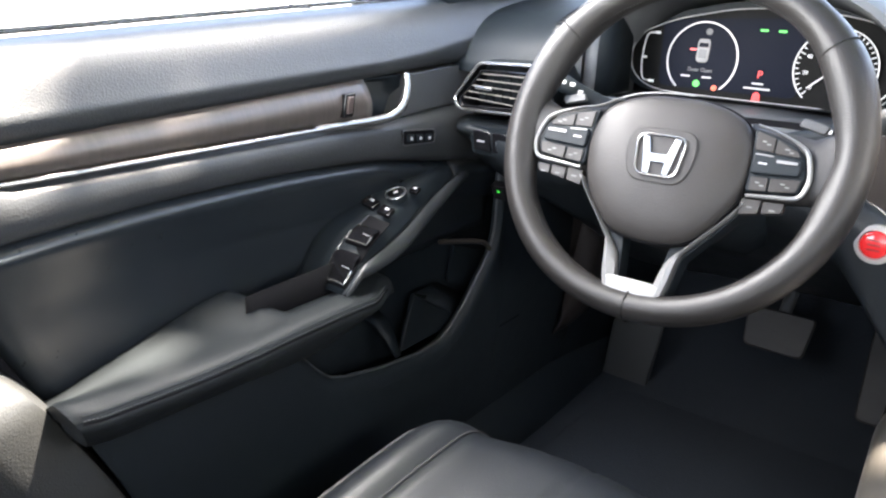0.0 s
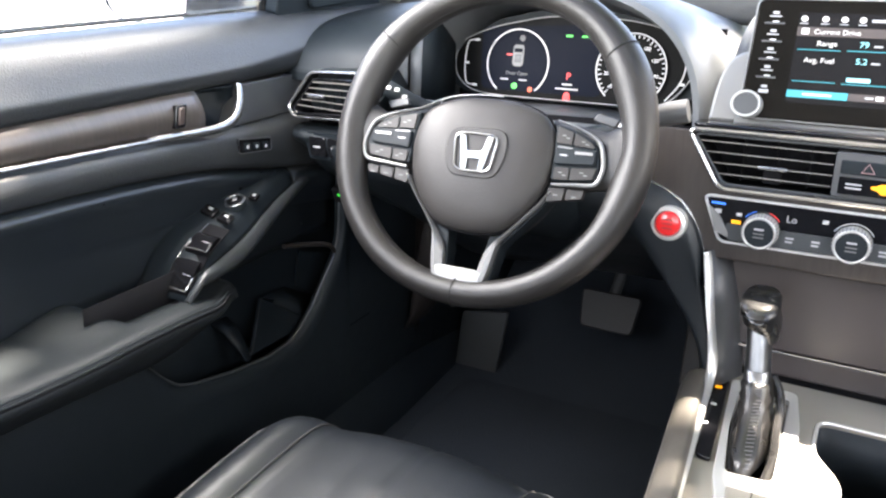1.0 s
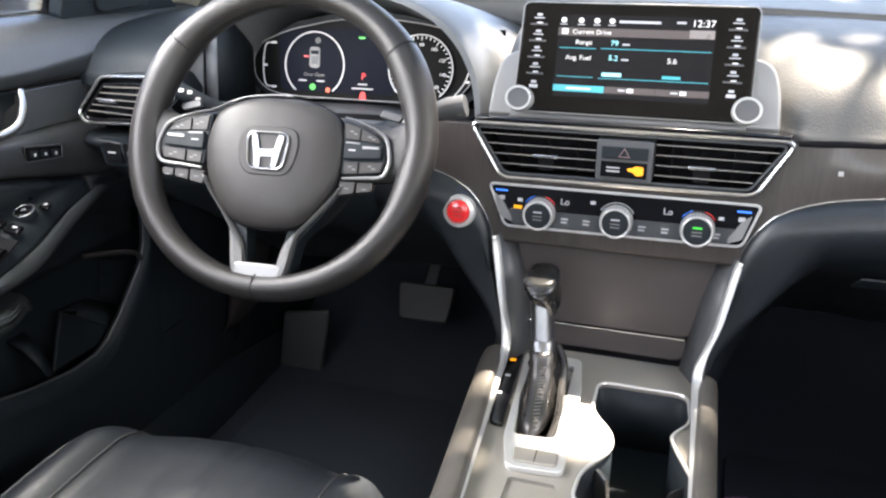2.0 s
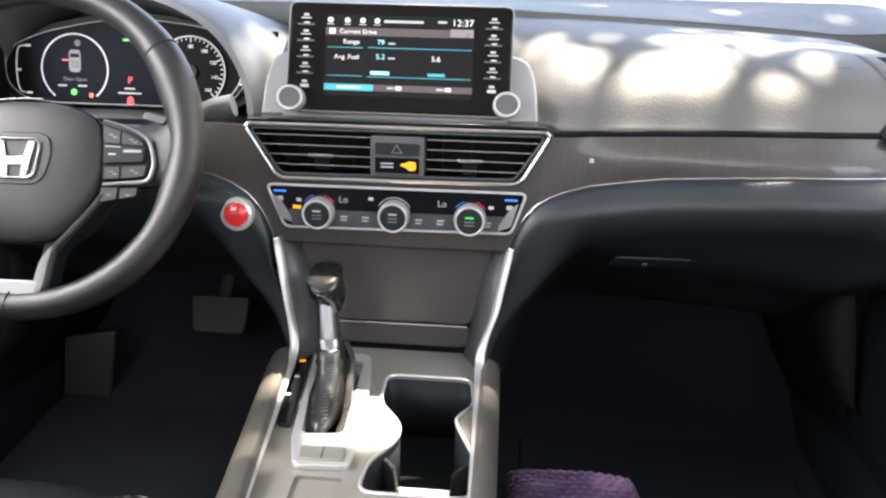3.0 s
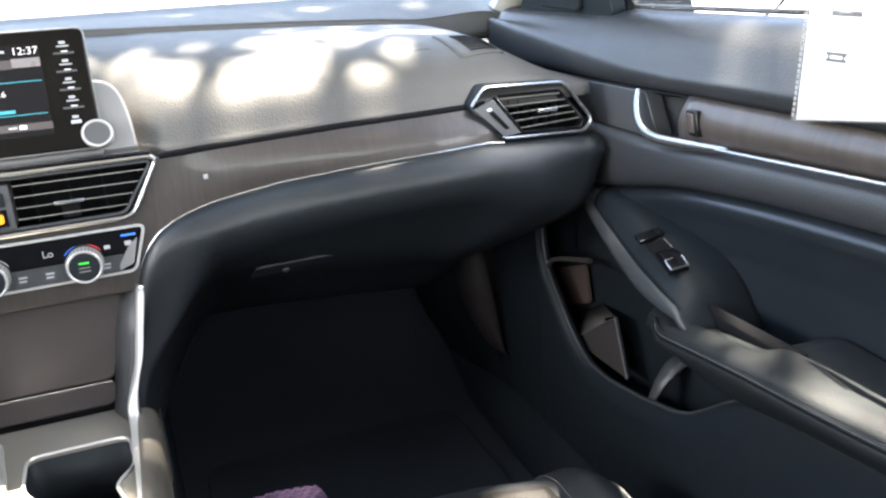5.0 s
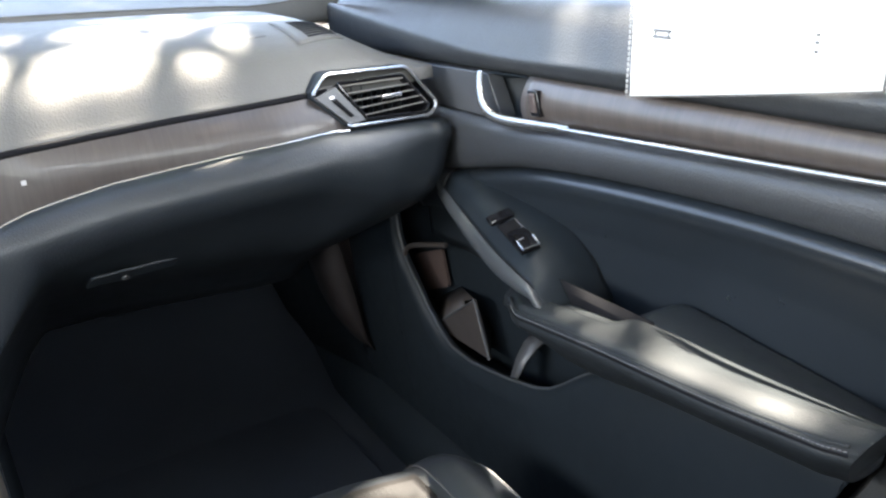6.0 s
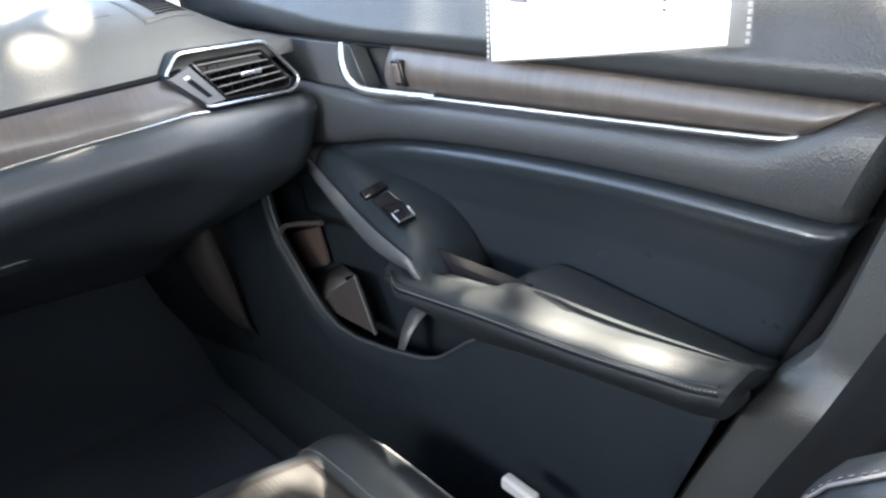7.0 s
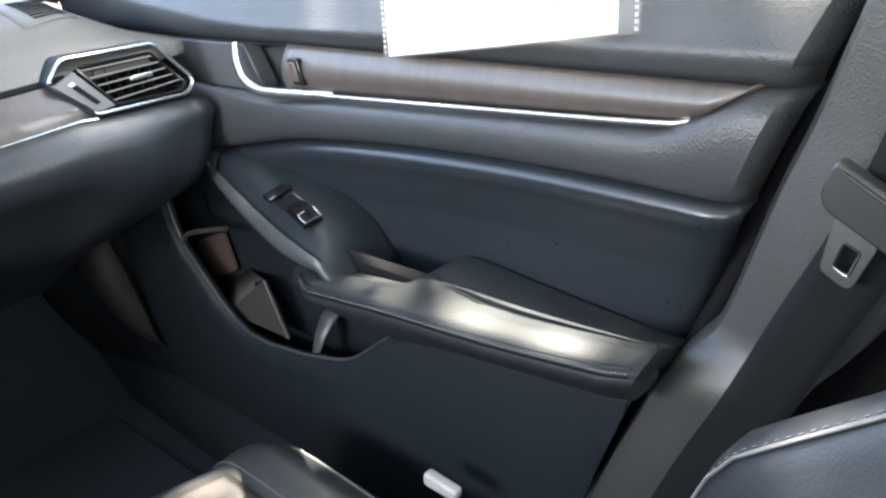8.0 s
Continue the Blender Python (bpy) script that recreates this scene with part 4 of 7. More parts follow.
# padded lower part with the glove box on the passenger's side
def lower_rows(xs, s):
    rows = []
    for ax in xs:
        x = s * ax
        y, z = low_y(x), LOW(x)
        k = smooth01(0.165, 0.235, ax)
        e = (0.010 if s > 0 else 0.03) * smooth01(0.62, 0.72, ax)
        full = smooth01(0.46, 0.68, ax) if s > 0 else 0.0
        zb = min(z - 0.09, 0.745)
        near = [(x, y + 0.012, z), (x, y - 0.004, z - 0.003), (x, y - 0.012 - 0.003 * k, z - 0.013), (x, y - 0.015 - 0.007 * k + e, z - 0.032)]
        leg = [(x, y - 0.012, 0.72), (x, y - 0.014, 0.69), (x, y - 0.018, 0.66), (x, y - 0.022, 0.63), (x, y - 0.022, 0.60), (x, y - 0.02, 0.57)]
        glove = [(x, y - 0.014 - 0.006 * full + e, z - 0.054 - 0.008 * full), (x, y + 0.010 - 0.012 * full + e, z - 0.078 - 0.016 * full), (x, y + 0.075 + e, zb - 0.005 - 0.006 * full), (x, y + 0.18, 0.685), (x, y + 0.31, 0.605), (x, 0.50, 0.52)]
        leg = [(s * (ax - (0.024 + 0.75 * (ax - 0.142)) * smooth01(0.76, 0.62, lz)), ly, lz) for lx, ly, lz in leg]
        b = [tuple(p + (q - p) * k for p, q in zip(l_, g_)) for l_, g_ in zip(leg, glove)]
        whole = spline(near + b, 40)
        rows.append([V(p.x - s * (0.710 - END_X(p.z)) * smooth01(0.45, 0.71, ax), p.y, p.z) for p in whole])
    return rows


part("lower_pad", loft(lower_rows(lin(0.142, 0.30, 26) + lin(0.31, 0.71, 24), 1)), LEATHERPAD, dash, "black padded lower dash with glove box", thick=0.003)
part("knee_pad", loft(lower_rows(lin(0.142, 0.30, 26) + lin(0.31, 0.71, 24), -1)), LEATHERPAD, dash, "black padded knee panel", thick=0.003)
gl = Plane((0.319, 0.030, 0.758), -44)
gh = part("glove_handle", gl.poly([(-0.052, -0.012), (0.045, -0.006), (0.052, 0.012), (-0.045, 0.010)], 0.004, 0.008, 0.005), LEATHERPAD, dash, "black glove box handle", bevel=0.002)
part("mark", gl.disc(-0.01, 0, [(0.004, 0.010), (0.004, 0.012), (0, 0.012)], 16), GREY, gh)
dot = Plane((0.232, -0.004, 0.883), 4)
part("sensor", dot.box(-0.0023, 0.0023, -0.0023, 0.0023, 0.0, 0.003), GREYLIGHT, dash, "small pale square sensor")

# side air vents
def side_vent(s):
    def X(x, y, z):
        return V(s * x - (0.010 if s < 0 else 0.0), y, z)
    out = [X(0.525, -0.052, 0.929), X(0.545, -0.046, 0.950), X(0.648, -0.044, 0.946), X(0.681, -0.055, 0.900), X(0.669, -0.060, 0.888), X(0.560, -0.062, 0.892)]
    cen = sum(out, Vector()) / 6
    f = V(0, -1, 0.25)
    ins = [X(0.556, -0.054, 0.940), X(0.639, -0.052, 0.938), X(0.668, -0.060, 0.900), X(0.661, -0.063, 0.893), X(0.584, -0.065, 0.897)]
    face = rounded([cen + (p - cen) * 1.02 + f * 0.003 for p in out], 0.006)
    vent = part("air_vent", loft([[p + V(0, 0.05, 0) for p in face], face, [cen + (p - cen) * 0.985 + f * 0.001 for p in face]], ring=True), HARD, dash, "angular side air vent with chrome surround", thick=0.002)
    way = rounded([p + f * 0.004 for p in out], 0.008, 5)
    part("chrome_surround", tube(way[3:34], 0.0046, 0.0046, up=(0, 1, 0), n=8), CHROME, vent)
    inner = rounded([p + f * 0.003 for p in ins], 0.003, 3)
    mid_ = sum(inner, Vector()) / len(inner)
    part("vent_hollow", loft([inner, [mid_ + (p - mid_) * 0.96 - f * 0.016 for p in inner], [mid_ + (p - mid_) * 0.90 - f * 0.034 for p in inner], [mid_ + (p - mid_) * 0.05 - f * 0.034 for p in inner]], ring=True), DEEP, vent, thick=0.001)
    part("vent_lip", tube(inner, 0.0032, 0.0032, up=(0, 1, 0), n=6, ring=True), GLOSS, vent)
    for k in range(6):
        p = ins[4].lerp(ins[3], 0.1 + 0.16 * k).lerp(ins[0].lerp(ins[1], 0.1 + 0.16 * k), 0.5)
        part("vane", prism([p + V(0, 0.016, 0.02), p + V(0, 0.028, 0.02), p + V(0, 0.028, -0.02), p + V(0, 0.016, -0.02)], X(0.0012, 0, 0)), HARD, vent)
    for k in range(5):
        u = (k + 0.35) / 5
        a, b = ins[0].lerp(ins[4], u), ins[1].lerp(ins[2], u)
        sl = part("slat", prism([a - f * 0.010, b - f * 0.010, b + f * 0.002, a + f * 0.002], (0, 0, -0.0014)), HARD, vent)
        part("slat_edge", prism([a + f * 0.002, b + f * 0.002, b + f * 0.003, a + f * 0.003], (0, 0, -0.0014)), CHROMESLAT, sl)
    c = X(0.618, -0.06, 0.918) + f * 0.004
    part("vent_tab", prism(rounded([c + X(-0.013, 0, 0.0015), c + X(0.013, 0, 0.002), c + X(0.013, 0, -0.003), c + X(-0.013, 0, -0.003)], 0.002), f * 0.004), CHROME, vent, bevel=0.001)
    w = [X(0.528, -0.052, 0.927), X(0.553, -0.052, 0.936), X(0.582, -0.064, 0.896), X(0.562, -0.062, 0.893)]
    cheek = part("vent_cheek", prism([p + f * 0.003 for p in w], f * 0.003), GREY, vent, bevel=0.001)
    part("thumb_wheel", prism(rounded([w[0].lerp(w[3], 0.25).lerp(w[1].lerp(w[2], 0.25), 0.4) + f * 0.006, w[0].lerp(w[3], 0.25).lerp(w[1].lerp(w[2], 0.25), 0.6) + f * 0.006, w[0].lerp(w[3], 0.8).lerp(w[1].lerp(w[2], 0.8), 0.6) + f * 0.006, w[0].lerp(w[3], 0.8).lerp(w[1].lerp(w[2], 0.8), 0.4) + f * 0.006], 0.001), f * 0.002), DEEP, cheek)
    part("mark", prism([w[0].lerp(w[3], 0.15).lerp(w[1].lerp(w[2], 0.15), 0.42) + f * 0.006, w[0].lerp(w[3], 0.15).lerp(w[1].lerp(w[2], 0.15), 0.62) + f * 0.006, w[0].lerp(w[3], 0.21).lerp(w[1].lerp(w[2], 0.21), 0.62) + f * 0.006, w[0].lerp(w[3], 0.21).lerp(w[1].lerp(w[2], 0.21), 0.42) + f * 0.006], f * 0.001), WHITE_INK, cheek)


side_vent(1)
side_vent(-1)

# loudspeaker grille on the dash corner
for s in (1, -1):
    def on_pad(u, w, up=0.0):
        """A place on the corner of the pad: u across it, w ahead."""
        x, y = s * (0.545 + 0.062 * u - 0.004 * w), 0.012 + 0.085 * w + 0.012 * u
        return V(x, y, pad_top(x, y) + up)
    gr = part("speaker_grille", loft([[on_pad(u, w, 0.0018) for u in lin(0, 1, 9)] for w in lin(0, 1, 11)]), PAD, dash, "slotted loudspeaker grille", thick=0.002)
    for k in range(9):
        w = 0.12 + 0.085 * k
        part("slot", loft([[on_pad(u, w + dw, 0.0034) for u in lin(0.30, 0.92, 9)] for dw in (0, 0.035)]), DEEP, gr, thick=0.0006)

mk = Plane((0.505, 0.045, pad_top(0.505, 0.045) + 0.0015), 62)
for k in range(2):
    part("mark", mk.box(-0.018, 0.014 - 0.006 * k, -0.001 - 0.006 * k, 0.0015 - 0.006 * k, 0.0, 0.0006), GREY, dash)

# middle stack: air vents, hazard switch, climate controls
stack = Plane((0.005, 0.0015, 0.8012), 3.5)
mouth = [(-0.174, 0.1055), (0.176, 0.1065), (0.1425, 0.0525), (-0.139, 0.0495)]
cv = part("air_vent", loft([stack.ring([(u * k, (v - 0.078) * k + 0.078) for u, v in mouth], 0.006, n_) for k, n_ in ((1.0, 0.004), (0.99, -0.004), (0.97, -0.034))], ring=True), DEEP, dash, "wide middle air vent with chrome surround", thick=0.001)
part("vent_back", stack.poly(mouth, -0.036, -0.034, 0.006), DEEP, cv)
part("chrome_surround", tube(stack.ring([(-0.180, 0.109), (0.182, 0.110), (0.147, 0.0485), (-0.140, 0.0455)], 0.012, 0.005), 0.0058, 0.0058, up=stack.n, n=8, ring=True), CHROME, cv)
part("vent_lip", tube(stack.ring([(-0.1725, 0.1042), (0.1745, 0.1052), (0.1405, 0.0535), (-0.1365, 0.0505)], 0.008, 0.003), 0.0034, 0.003, up=stack.n, n=6, ring=True), BEZEL, cv)
for side in (-1, 1):
    for k in range(4):
        v = 0.0968 - 0.0116 * k
        ue = 0.1660 - 0.0076 * k
        u0, u1 = (-ue, -0.030) if side < 0 else (0.037, ue)
        sl = part("slat", prism([stack.at(u0, v, -0.001), stack.at(u1, v, -0.001), stack.at(u1, v - 0.001, -0.012), stack.at(u0, v - 0.001, -0.012)], stack.v * -0.0010), DEEP, cv)
        part("slat_edge", prism([stack.at(u0, v, -0.001), stack.at(u1, v, -0.001), stack.at(u1, v, 0.0006), stack.at(u0, v, 0.0006)], stack.v * -0.0009), CHROMESLAT, sl)
    part("vent_tab", stack.box(side * 0.088 - 0.015, side * 0.088 + 0.015, 0.0715, 0.0755, -0.001, 0.004), CHROME, cv, bevel=0.0012)
    part("tab_stem", stack.box(side * 0.088 - 0.009, side * 0.088 + 0.009, 0.056, 0.0715, -0.006, -0.001), DEEP, cv, bevel=0.0012)
    for du in (-0.034, 0.0, 0.034):
        u = side * 0.088 + du
        part("vane", stack.box(u - 0.0007, u + 0.0007, 0.053, 0.103, -0.026, -0.014), DEEP, cv)
hz = part("hazard_unit", stack.poly([(-0.0285, 0.0995), (0.035, 0.0995), (0.035, 0.0535), (-0.0285, 0.0535)], -0.02, 0.006, 0.003), GREY, dash, "dark grey hazard switch block", bevel=0.001)
part("hazard_button", stack.box(-0.0225, 0.029, 0.078, 0.092, 0.006, 0.009), HARD, hz, bevel=0.0012)
tri = [(0.003, 0.0905), (0.009, 0.0810), (-0.003, 0.0810)]
part("mark", tube(stack.ring(tri, 0.0, 0.0095), 0.0011, n=4, up=stack.n, ring=True), PINK_INK, hz)
part("airbag_display", stack.box(-0.0225, 0.029, 0.057, 0.075, 0.006, 0.008), GLOSS, hz)
for v in (0.068, 0.064):
    part("mark", stack.box(-0.016, -0.001, v - 0.0008, v + 0.0008, 0.008, 0.0083), GREY_INK, hz)
part("airbag_light", stack.poly([(0.0075, 0.0685), (0.012, 0.0685), (0.017, 0.0715), (0.0255, 0.0705), (0.0255, 0.0615), (0.018, 0.0600), (0.014, 0.0640), (0.0075, 0.0655)], 0.008, 0.0084, 0.002), GLOW_ORANGE, hz, "lit amber warning lamp")
part("vent_shelf", stack.box(-0.174, 0.176, 0.112, 0.117, -0.02, 0.008), GLOSS, dash, bevel=0.002)
cl = part("climate_panel", stack.poly([(-0.152, 0.035), (0.154, 0.036), (0.139, -0.009), (-0.132, -0.012)], 0.0, 0.004, 0.006), GLOSS, dash, "gloss black climate control panel with silver border")
part("silver_border", tube(stack.ring([(-0.154, 0.037), (0.156, 0.038), (0.140, -0.011), (-0.133, -0.014)], 0.008, 0.004), 0.0034, n=6, up=stack.n, ring=True), SILVER, cl)
part("button_strip", stack.poly([(-0.128, 0.008), (0.131, 0.009), (0.127, -0.009), (-0.124, -0.011)], 0.004, 0.0055, 0.003), BEZEL, cl)
for su in (-1, 1):
    part("silver_cheek", stack.poly([(su * 0.137, 0.018), (su * 0.147, 0.026), (su * 0.139, -0.002), (su * 0.124, -0.008), (su * 0.124, -0.002)], 0.004, 0.0062, 0.002), SHROUD, cl)
    part("seat_lamp", stack.box(su * 0.138 - 0.0075, su * 0.138 + 0.0075, 0.0285, 0.0305, 0.004, 0.0046), GLOW_BLUE, cl, "lit blue line")
    part("mark", stack.box(su * 0.137 - 0.004, su * 0.137 + 0.003, 0.018, 0.023, 0.004, 0.0043), GREY_INK, cl)
    part("mark", stack.box(su * 0.115 - 0.003, su * 0.115 + 0.003, 0.0175, 0.0215, 0.004, 0.0043), GREY_INK, cl)
    part("reading", stack.text("Lo", su * 0.060 - (0.001 if su < 0 else 0.003), 0.0215, 0.0105, 0.0045), GREY_INK, cl)
part("mark", stack.box(-0.122, -0.112, 0.009, 0.013, 0.0055, 0.006), GLOW_ORANGE, cl)
for u in (-0.105, -0.06, -0.034, 0.030, 0.056, 0.112):
    for v in (0.0012, -0.0028):
        part("mark", stack.box(u - 0.0045, u + 0.0045 - abs(v) * 0.6, v - 0.001, v + 0.001, 0.0055, 0.0058), GREY_INK, cl)
for u, lamp in ((-0.0905, GREY_INK), (0.0, GREY_INK), (0.0905, GLOW_GREEN)):
    kn = part("climate_knob", stack.disc(u, 0.005, [(0.0192, 0.004), (0.0189, 0.010), (0.0185, 0.015), (0.0179, 0.0180), (0.0166, 0.0188), (0.0154, 0.0180), (0.0, 0.0180)], 40), KNOBRING, cl, "round climate knob with knurled chrome ring")
    part("knob_face", stack.disc(u, 0.005, [(0.0154, 0.0175), (0.0150, 0.0186), (0.0, 0.0189)], 32), HARD, kn)
    part("mark", stack.box(u - 0.005, u + 0.005, 0.0085, 0.0105, 0.0189, 0.0192), lamp, kn)
    for v in (0.0045, 0.0005):
        part("mark", stack.box(u - 0.0055, u + 0.0055, v - 0.0007, v + 0.0007, 0.0189, 0.0192), INKDIM, kn)
    grooves = bmesh.new()
    for k in range(32):
        c, d = math.cos(math.tau * k / 32), math.sin(math.tau * k / 32)
        join_bm(grooves, tube([stack.at(u + 0.0192 * c, 0.005 + 0.0192 * d, 0.006), stack.at(u + 0.0188 * c, 0.005 + 0.0188 * d, 0.0150), stack.at(u + 0.0176 * c, 0.005 + 0.0176 * d, 0.0186)], 0.0007, n=4))
    part("knurling", grooves, GREY, kn, "dark fine grooves")
    if u:
        part("cold_arc", stack.arc(u, 0.005, 0.0218, 108, 145, 0.0005, 0.004, 0.0046), GLOW_BLUE, cl)
        part("warm_arc", stack.arc(u, 0.005, 0.0218, 35, 72, 0.0005, 0.004, 0.0046), GLOW_RED, cl)
    else:
        part("fan_arc", stack.arc(u, 0.005, 0.0220, 30, 150, 0.0008, 0.004, 0.0046), GREY_INK, cl)
        part("mark", stack.box(-0.031, -0.025, 0.022, 0.026, 0.004, 0.0045), GREY_INK, cl)

# start button
st = Plane((-0.1825, -0.012, 0.8030), 8)
sb = part("start_button", st.disc(0, 0, [(0.0205, -0.02), (0.0205, 0.003), (0.0195, 0.006), (0.0155, 0.0075), (0.0145, 0.005), (0.0, 0.005)], 40), SILVER, dash, "silver ring of the engine start button")
part("button_cap", st.disc(0, 0, [(0.0140, 0.004), (0.0140, 0.0075), (0.0125, 0.0095), (0.010, 0.0105), (0.0, 0.0105)], 36), RED, sb, "lit red push button")
for v in (0.005, 0.0, -0.005):
    part("mark", st.box(-0.006, 0.006, v - 0.0007, v + 0.0007, 0.0104, 0.0108), MAROON, sb)

# switch panel left of the wheel
ls = Plane((-0.62, -0.048, 0.852), -4)
lp = part("switch_bank", ls.poly([(-0.045, 0.018), (0.06, 0.018), (0.06, -0.018), (-0.04, -0.018)], 0.0, 0.012, 0.004), HARD, dash, "black switch bank beside the wheel")
for k in range(3):
    b = part("switch", ls.box(-0.036 + 0.03 * k, -0.009 + 0.03 * k, -0.013, 0.013, 0.012, 0.015), GLOSS, lp, bevel=0.001)
    part("mark", ls.box(-0.030 + 0.03 * k, -0.018 + 0.03 * k, -0.001, 0.0012, 0.015, 0.0153), GREY_INK, b)
gr_ = Plane((-0.664, 0.010, 0.762), -20)
ub = part("release_switch", gr_.box(-0.012, 0.012, -0.012, 0.012, -0.01, 0.004), DEEP, dash, bevel=0.002)
part("green_lamp", gr_.box(-0.0015, 0.002, 0.001, 0.0045, 0.004, 0.0045), GLOW_GREEN, ub)

# hood over the instruments
def arch(x0, x1, zb, zt, y, lean=0.0, p=2.6):
    out = []
    for i in range(41):
        a = math.pi * (1 - i / 40)
        c, s_ = math.cos(a), math.sin(a)
        x = (x0 + x1) / 2 + (x1 - x0) / 2 * math.copysign(abs(c) ** (2 / p), c)
        z = zb + (zt - zb) * abs(s_) ** (2 / p)
        out.append(V(x, y + lean * (z - zb), z))
    return out


hood = [arch(-0.545, -0.198, 0.885, 1.020, 0.150, 0.12), arch(-0.580, -0.188, 0.884, 1.040, 0.085, 0.1), arch(-0.612, -0.178, 0.884, 1.053, 0.035, 0.12), arch(-0.618, -0.172, 0.884, 1.058, 0.035, 0.13), arch(-0.624, -0.166, 0.884, 1.060, 0.045, 0.13), arch(-0.632, -0.158, 0.884, 1.060, 0.10, 0.13), arch(-0.65, -0.14, 0.884, 1.045, 0.22), arch(-0.68, -0.11, 0.884, 1.02, 0.33)]
part("instrument_hood", loft(hood), GREY2, dash, "grey grained hood over the instruments", thick=0.002)
part("hood_floor", loft([[(-0.60, 0.035, 0.888), (-0.39, 0.02, 0.892), (-0.215, 0.035, 0.888)], [(-0.545, 0.16, 0.893), (-0.37, 0.16, 0.897), (-0.2, 0.16, 0.893)]]), GREY2, dash, thick=0.003)

# rearward faces of the hood, in the grey lightened for window light
part("hood_cheek", loft([[V(-0.612, 0.012, 0.905), V(-0.585, 0.022, 0.905), V(-0.557, 0.028, 0.905)], [V(-0.612, 0.022, 0.95), V(-0.585, 0.028, 0.95), V(-0.557, 0.032, 0.95)], [V(-0.598, 0.034, 0.982), V(-0.578, 0.036, 0.990), V(-0.555, 0.036, 0.996)]]), CHEEK, dash, "grey cheek beside the instruments", thick=0.003)
part("hood_lip", loft([[V(-0.5535, 0.028, 0.905), V(-0.540, 0.034, 0.905)], [V(-0.552, 0.036, 1.0), V(-0.538, 0.042, 1.0)]]), CHEEK, dash, thick=0.003)
part("hood_side", loft([[V(-0.541, 0.036, 0.900), V(-0.541, 0.132, 0.900)], [V(-0.539, 0.044, 1.01), V(-0.539, 0.132, 1.0)]]), HARD, dash, thick=0.002)
part("hood_edge", tube([V(-0.546, 0.026, 0.908), V(-0.50, 0.07, 0.897), V(-0.45, 0.09, 0.893)], 0.008, 0.005, n=6), CHEEK, dash)

# ---- instrument cluster ----
clu = thing("instrument_cluster", (-0.375, 0.14, 0.90), "lit digital instrument cluster with speedometer behind the wheel", "instrument cluster")
ci = Plane((-0.373, 0.138, 0.945), 11)
shape = [(-0.170, 0.006), (-0.162, 0.030), (-0.115, 0.050), (-0.04, 0.066), (0.03, 0.070), (0.10, 0.063), (0.145, 0.051), (0.174, 0.026), (0.168, 0.0), (0.142, -0.036), (0.10, -0.042), (-0.10, -0.042), (-0.140, -0.038), (-0.165, -0.020)]
part("face", ci.poly(shape, -0.004, 0.0, 0.02), DIALBLACK, clu)
part("surround", ci.poly([(u * 1.12, v * 1.12 + 0.002) for u, v in shape], -0.016, -0.008, 0.02), HARD, clu, "dark surround of the cluster")
part("cluster_back", prism([V(-0.60, 0.165, 0.86), V(-0.18, 0.165, 0.86), V(-0.18, 0.185, 1.0), V(-0.60, 0.185, 1.0)], (0, 0.004, 0)), DEEP, clu)
part("rim", tube(ci.ring(shape, 0.02, 0.002), 0.0014, n=6, up=ci.n, ring=True), GREYLIGHT, clu)
part("display", ci.poly([(-0.13, 0.050), (0.03, 0.058), (0.06, 0.045), (0.05, -0.034), (-0.125, -0.034)], 0.0, 0.0008, 0.01), DIAL, clu, "dim blue lit display")
part("ring", ci.arc(-0.072, 0.003, 0.0465, -50, 232, 0.0016, 0.0008, 0.0022, 48), GLOW_SOFT, clu)
carpic = part("car_symbol", ci.poly([(-0.080, 0.024), (-0.078, 0.028), (-0.066, 0.028), (-0.064, 0.024), (-0.064, 0.002), (-0.067, -0.001), (-0.077, -0.001), (-0.080, 0.002)], 0.0009, 0.0014, 0.002), INKDIM, clu)
part("car_window", ci.box(-0.078, -0.066, 0.018, 0.023, 0.0014, 0.0018), DIAL, carpic)
part("car_window", ci.box(-0.077, -0.067, 0.004, 0.015, 0.0014, 0.0018), GREY, carpic)
part("door_mark", ci.box(-0.089, -0.081, 0.0135, 0.0155, 0.0009, 0.0016), GLOW_RED, carpic)
part("lettering", ci.text("Door Open", -0.072, -0.0105, 0.0068, 0.0012), INKDIM, clu)
part("info_symbol", ci.disc(-0.068, 0.037, [(0.0042, 0.0008), (0.0042, 0.0014), (0, 0.0014)], 20), GREYVINYL, clu)
part("green_lamp", ci.disc(-0.074, -0.0275, [(0.0042, 0.0008), (0.0042, 0.0016), (0, 0.0016)], 20), GLOW_GREEN, clu, "lit green lamp")
part("orange_lamp", ci.disc(-0.050, -0.031, [(0.0035, 0.0008), (0.0035, 0.0016), (0, 0.0016)], 20), GLOW_DIM, clu)
for u in (-0.090, -0.062):
    part("mark", ci.box(u - 0.006, u + 0.006, -0.020, -0.018, 0.0008, 0.0013), GREY_INK, clu)
part("gear_letter", ci.text("P", 0.004, -0.010, 0.013, 0.0012), GLOW_RED, clu)
for v, w in ((-0.0205, 0.007), (-0.0265, 0.016)):
    part("mark", ci.box(0.003 - w, 0.003 + w, v - 0.001, v + 0.001, 0.0008, 0.0014), GREY_INK, clu)
part("belt_lamp", ci.poly([(0.0, -0.033), (0.004, -0.030), (0.008, -0.033), (0.009, -0.041), (-0.001, -0.041)], 0.0010, 0.0018, 0.001), GLOW_RED, clu, "lit red belt lamp")
for u in (0.0, 0.022):
    part("green_mark", ci.box(u - 0.005, u + 0.004, 0.0415, 0.044, 0.0009, 0.0014), GLOW_GREEN, clu)
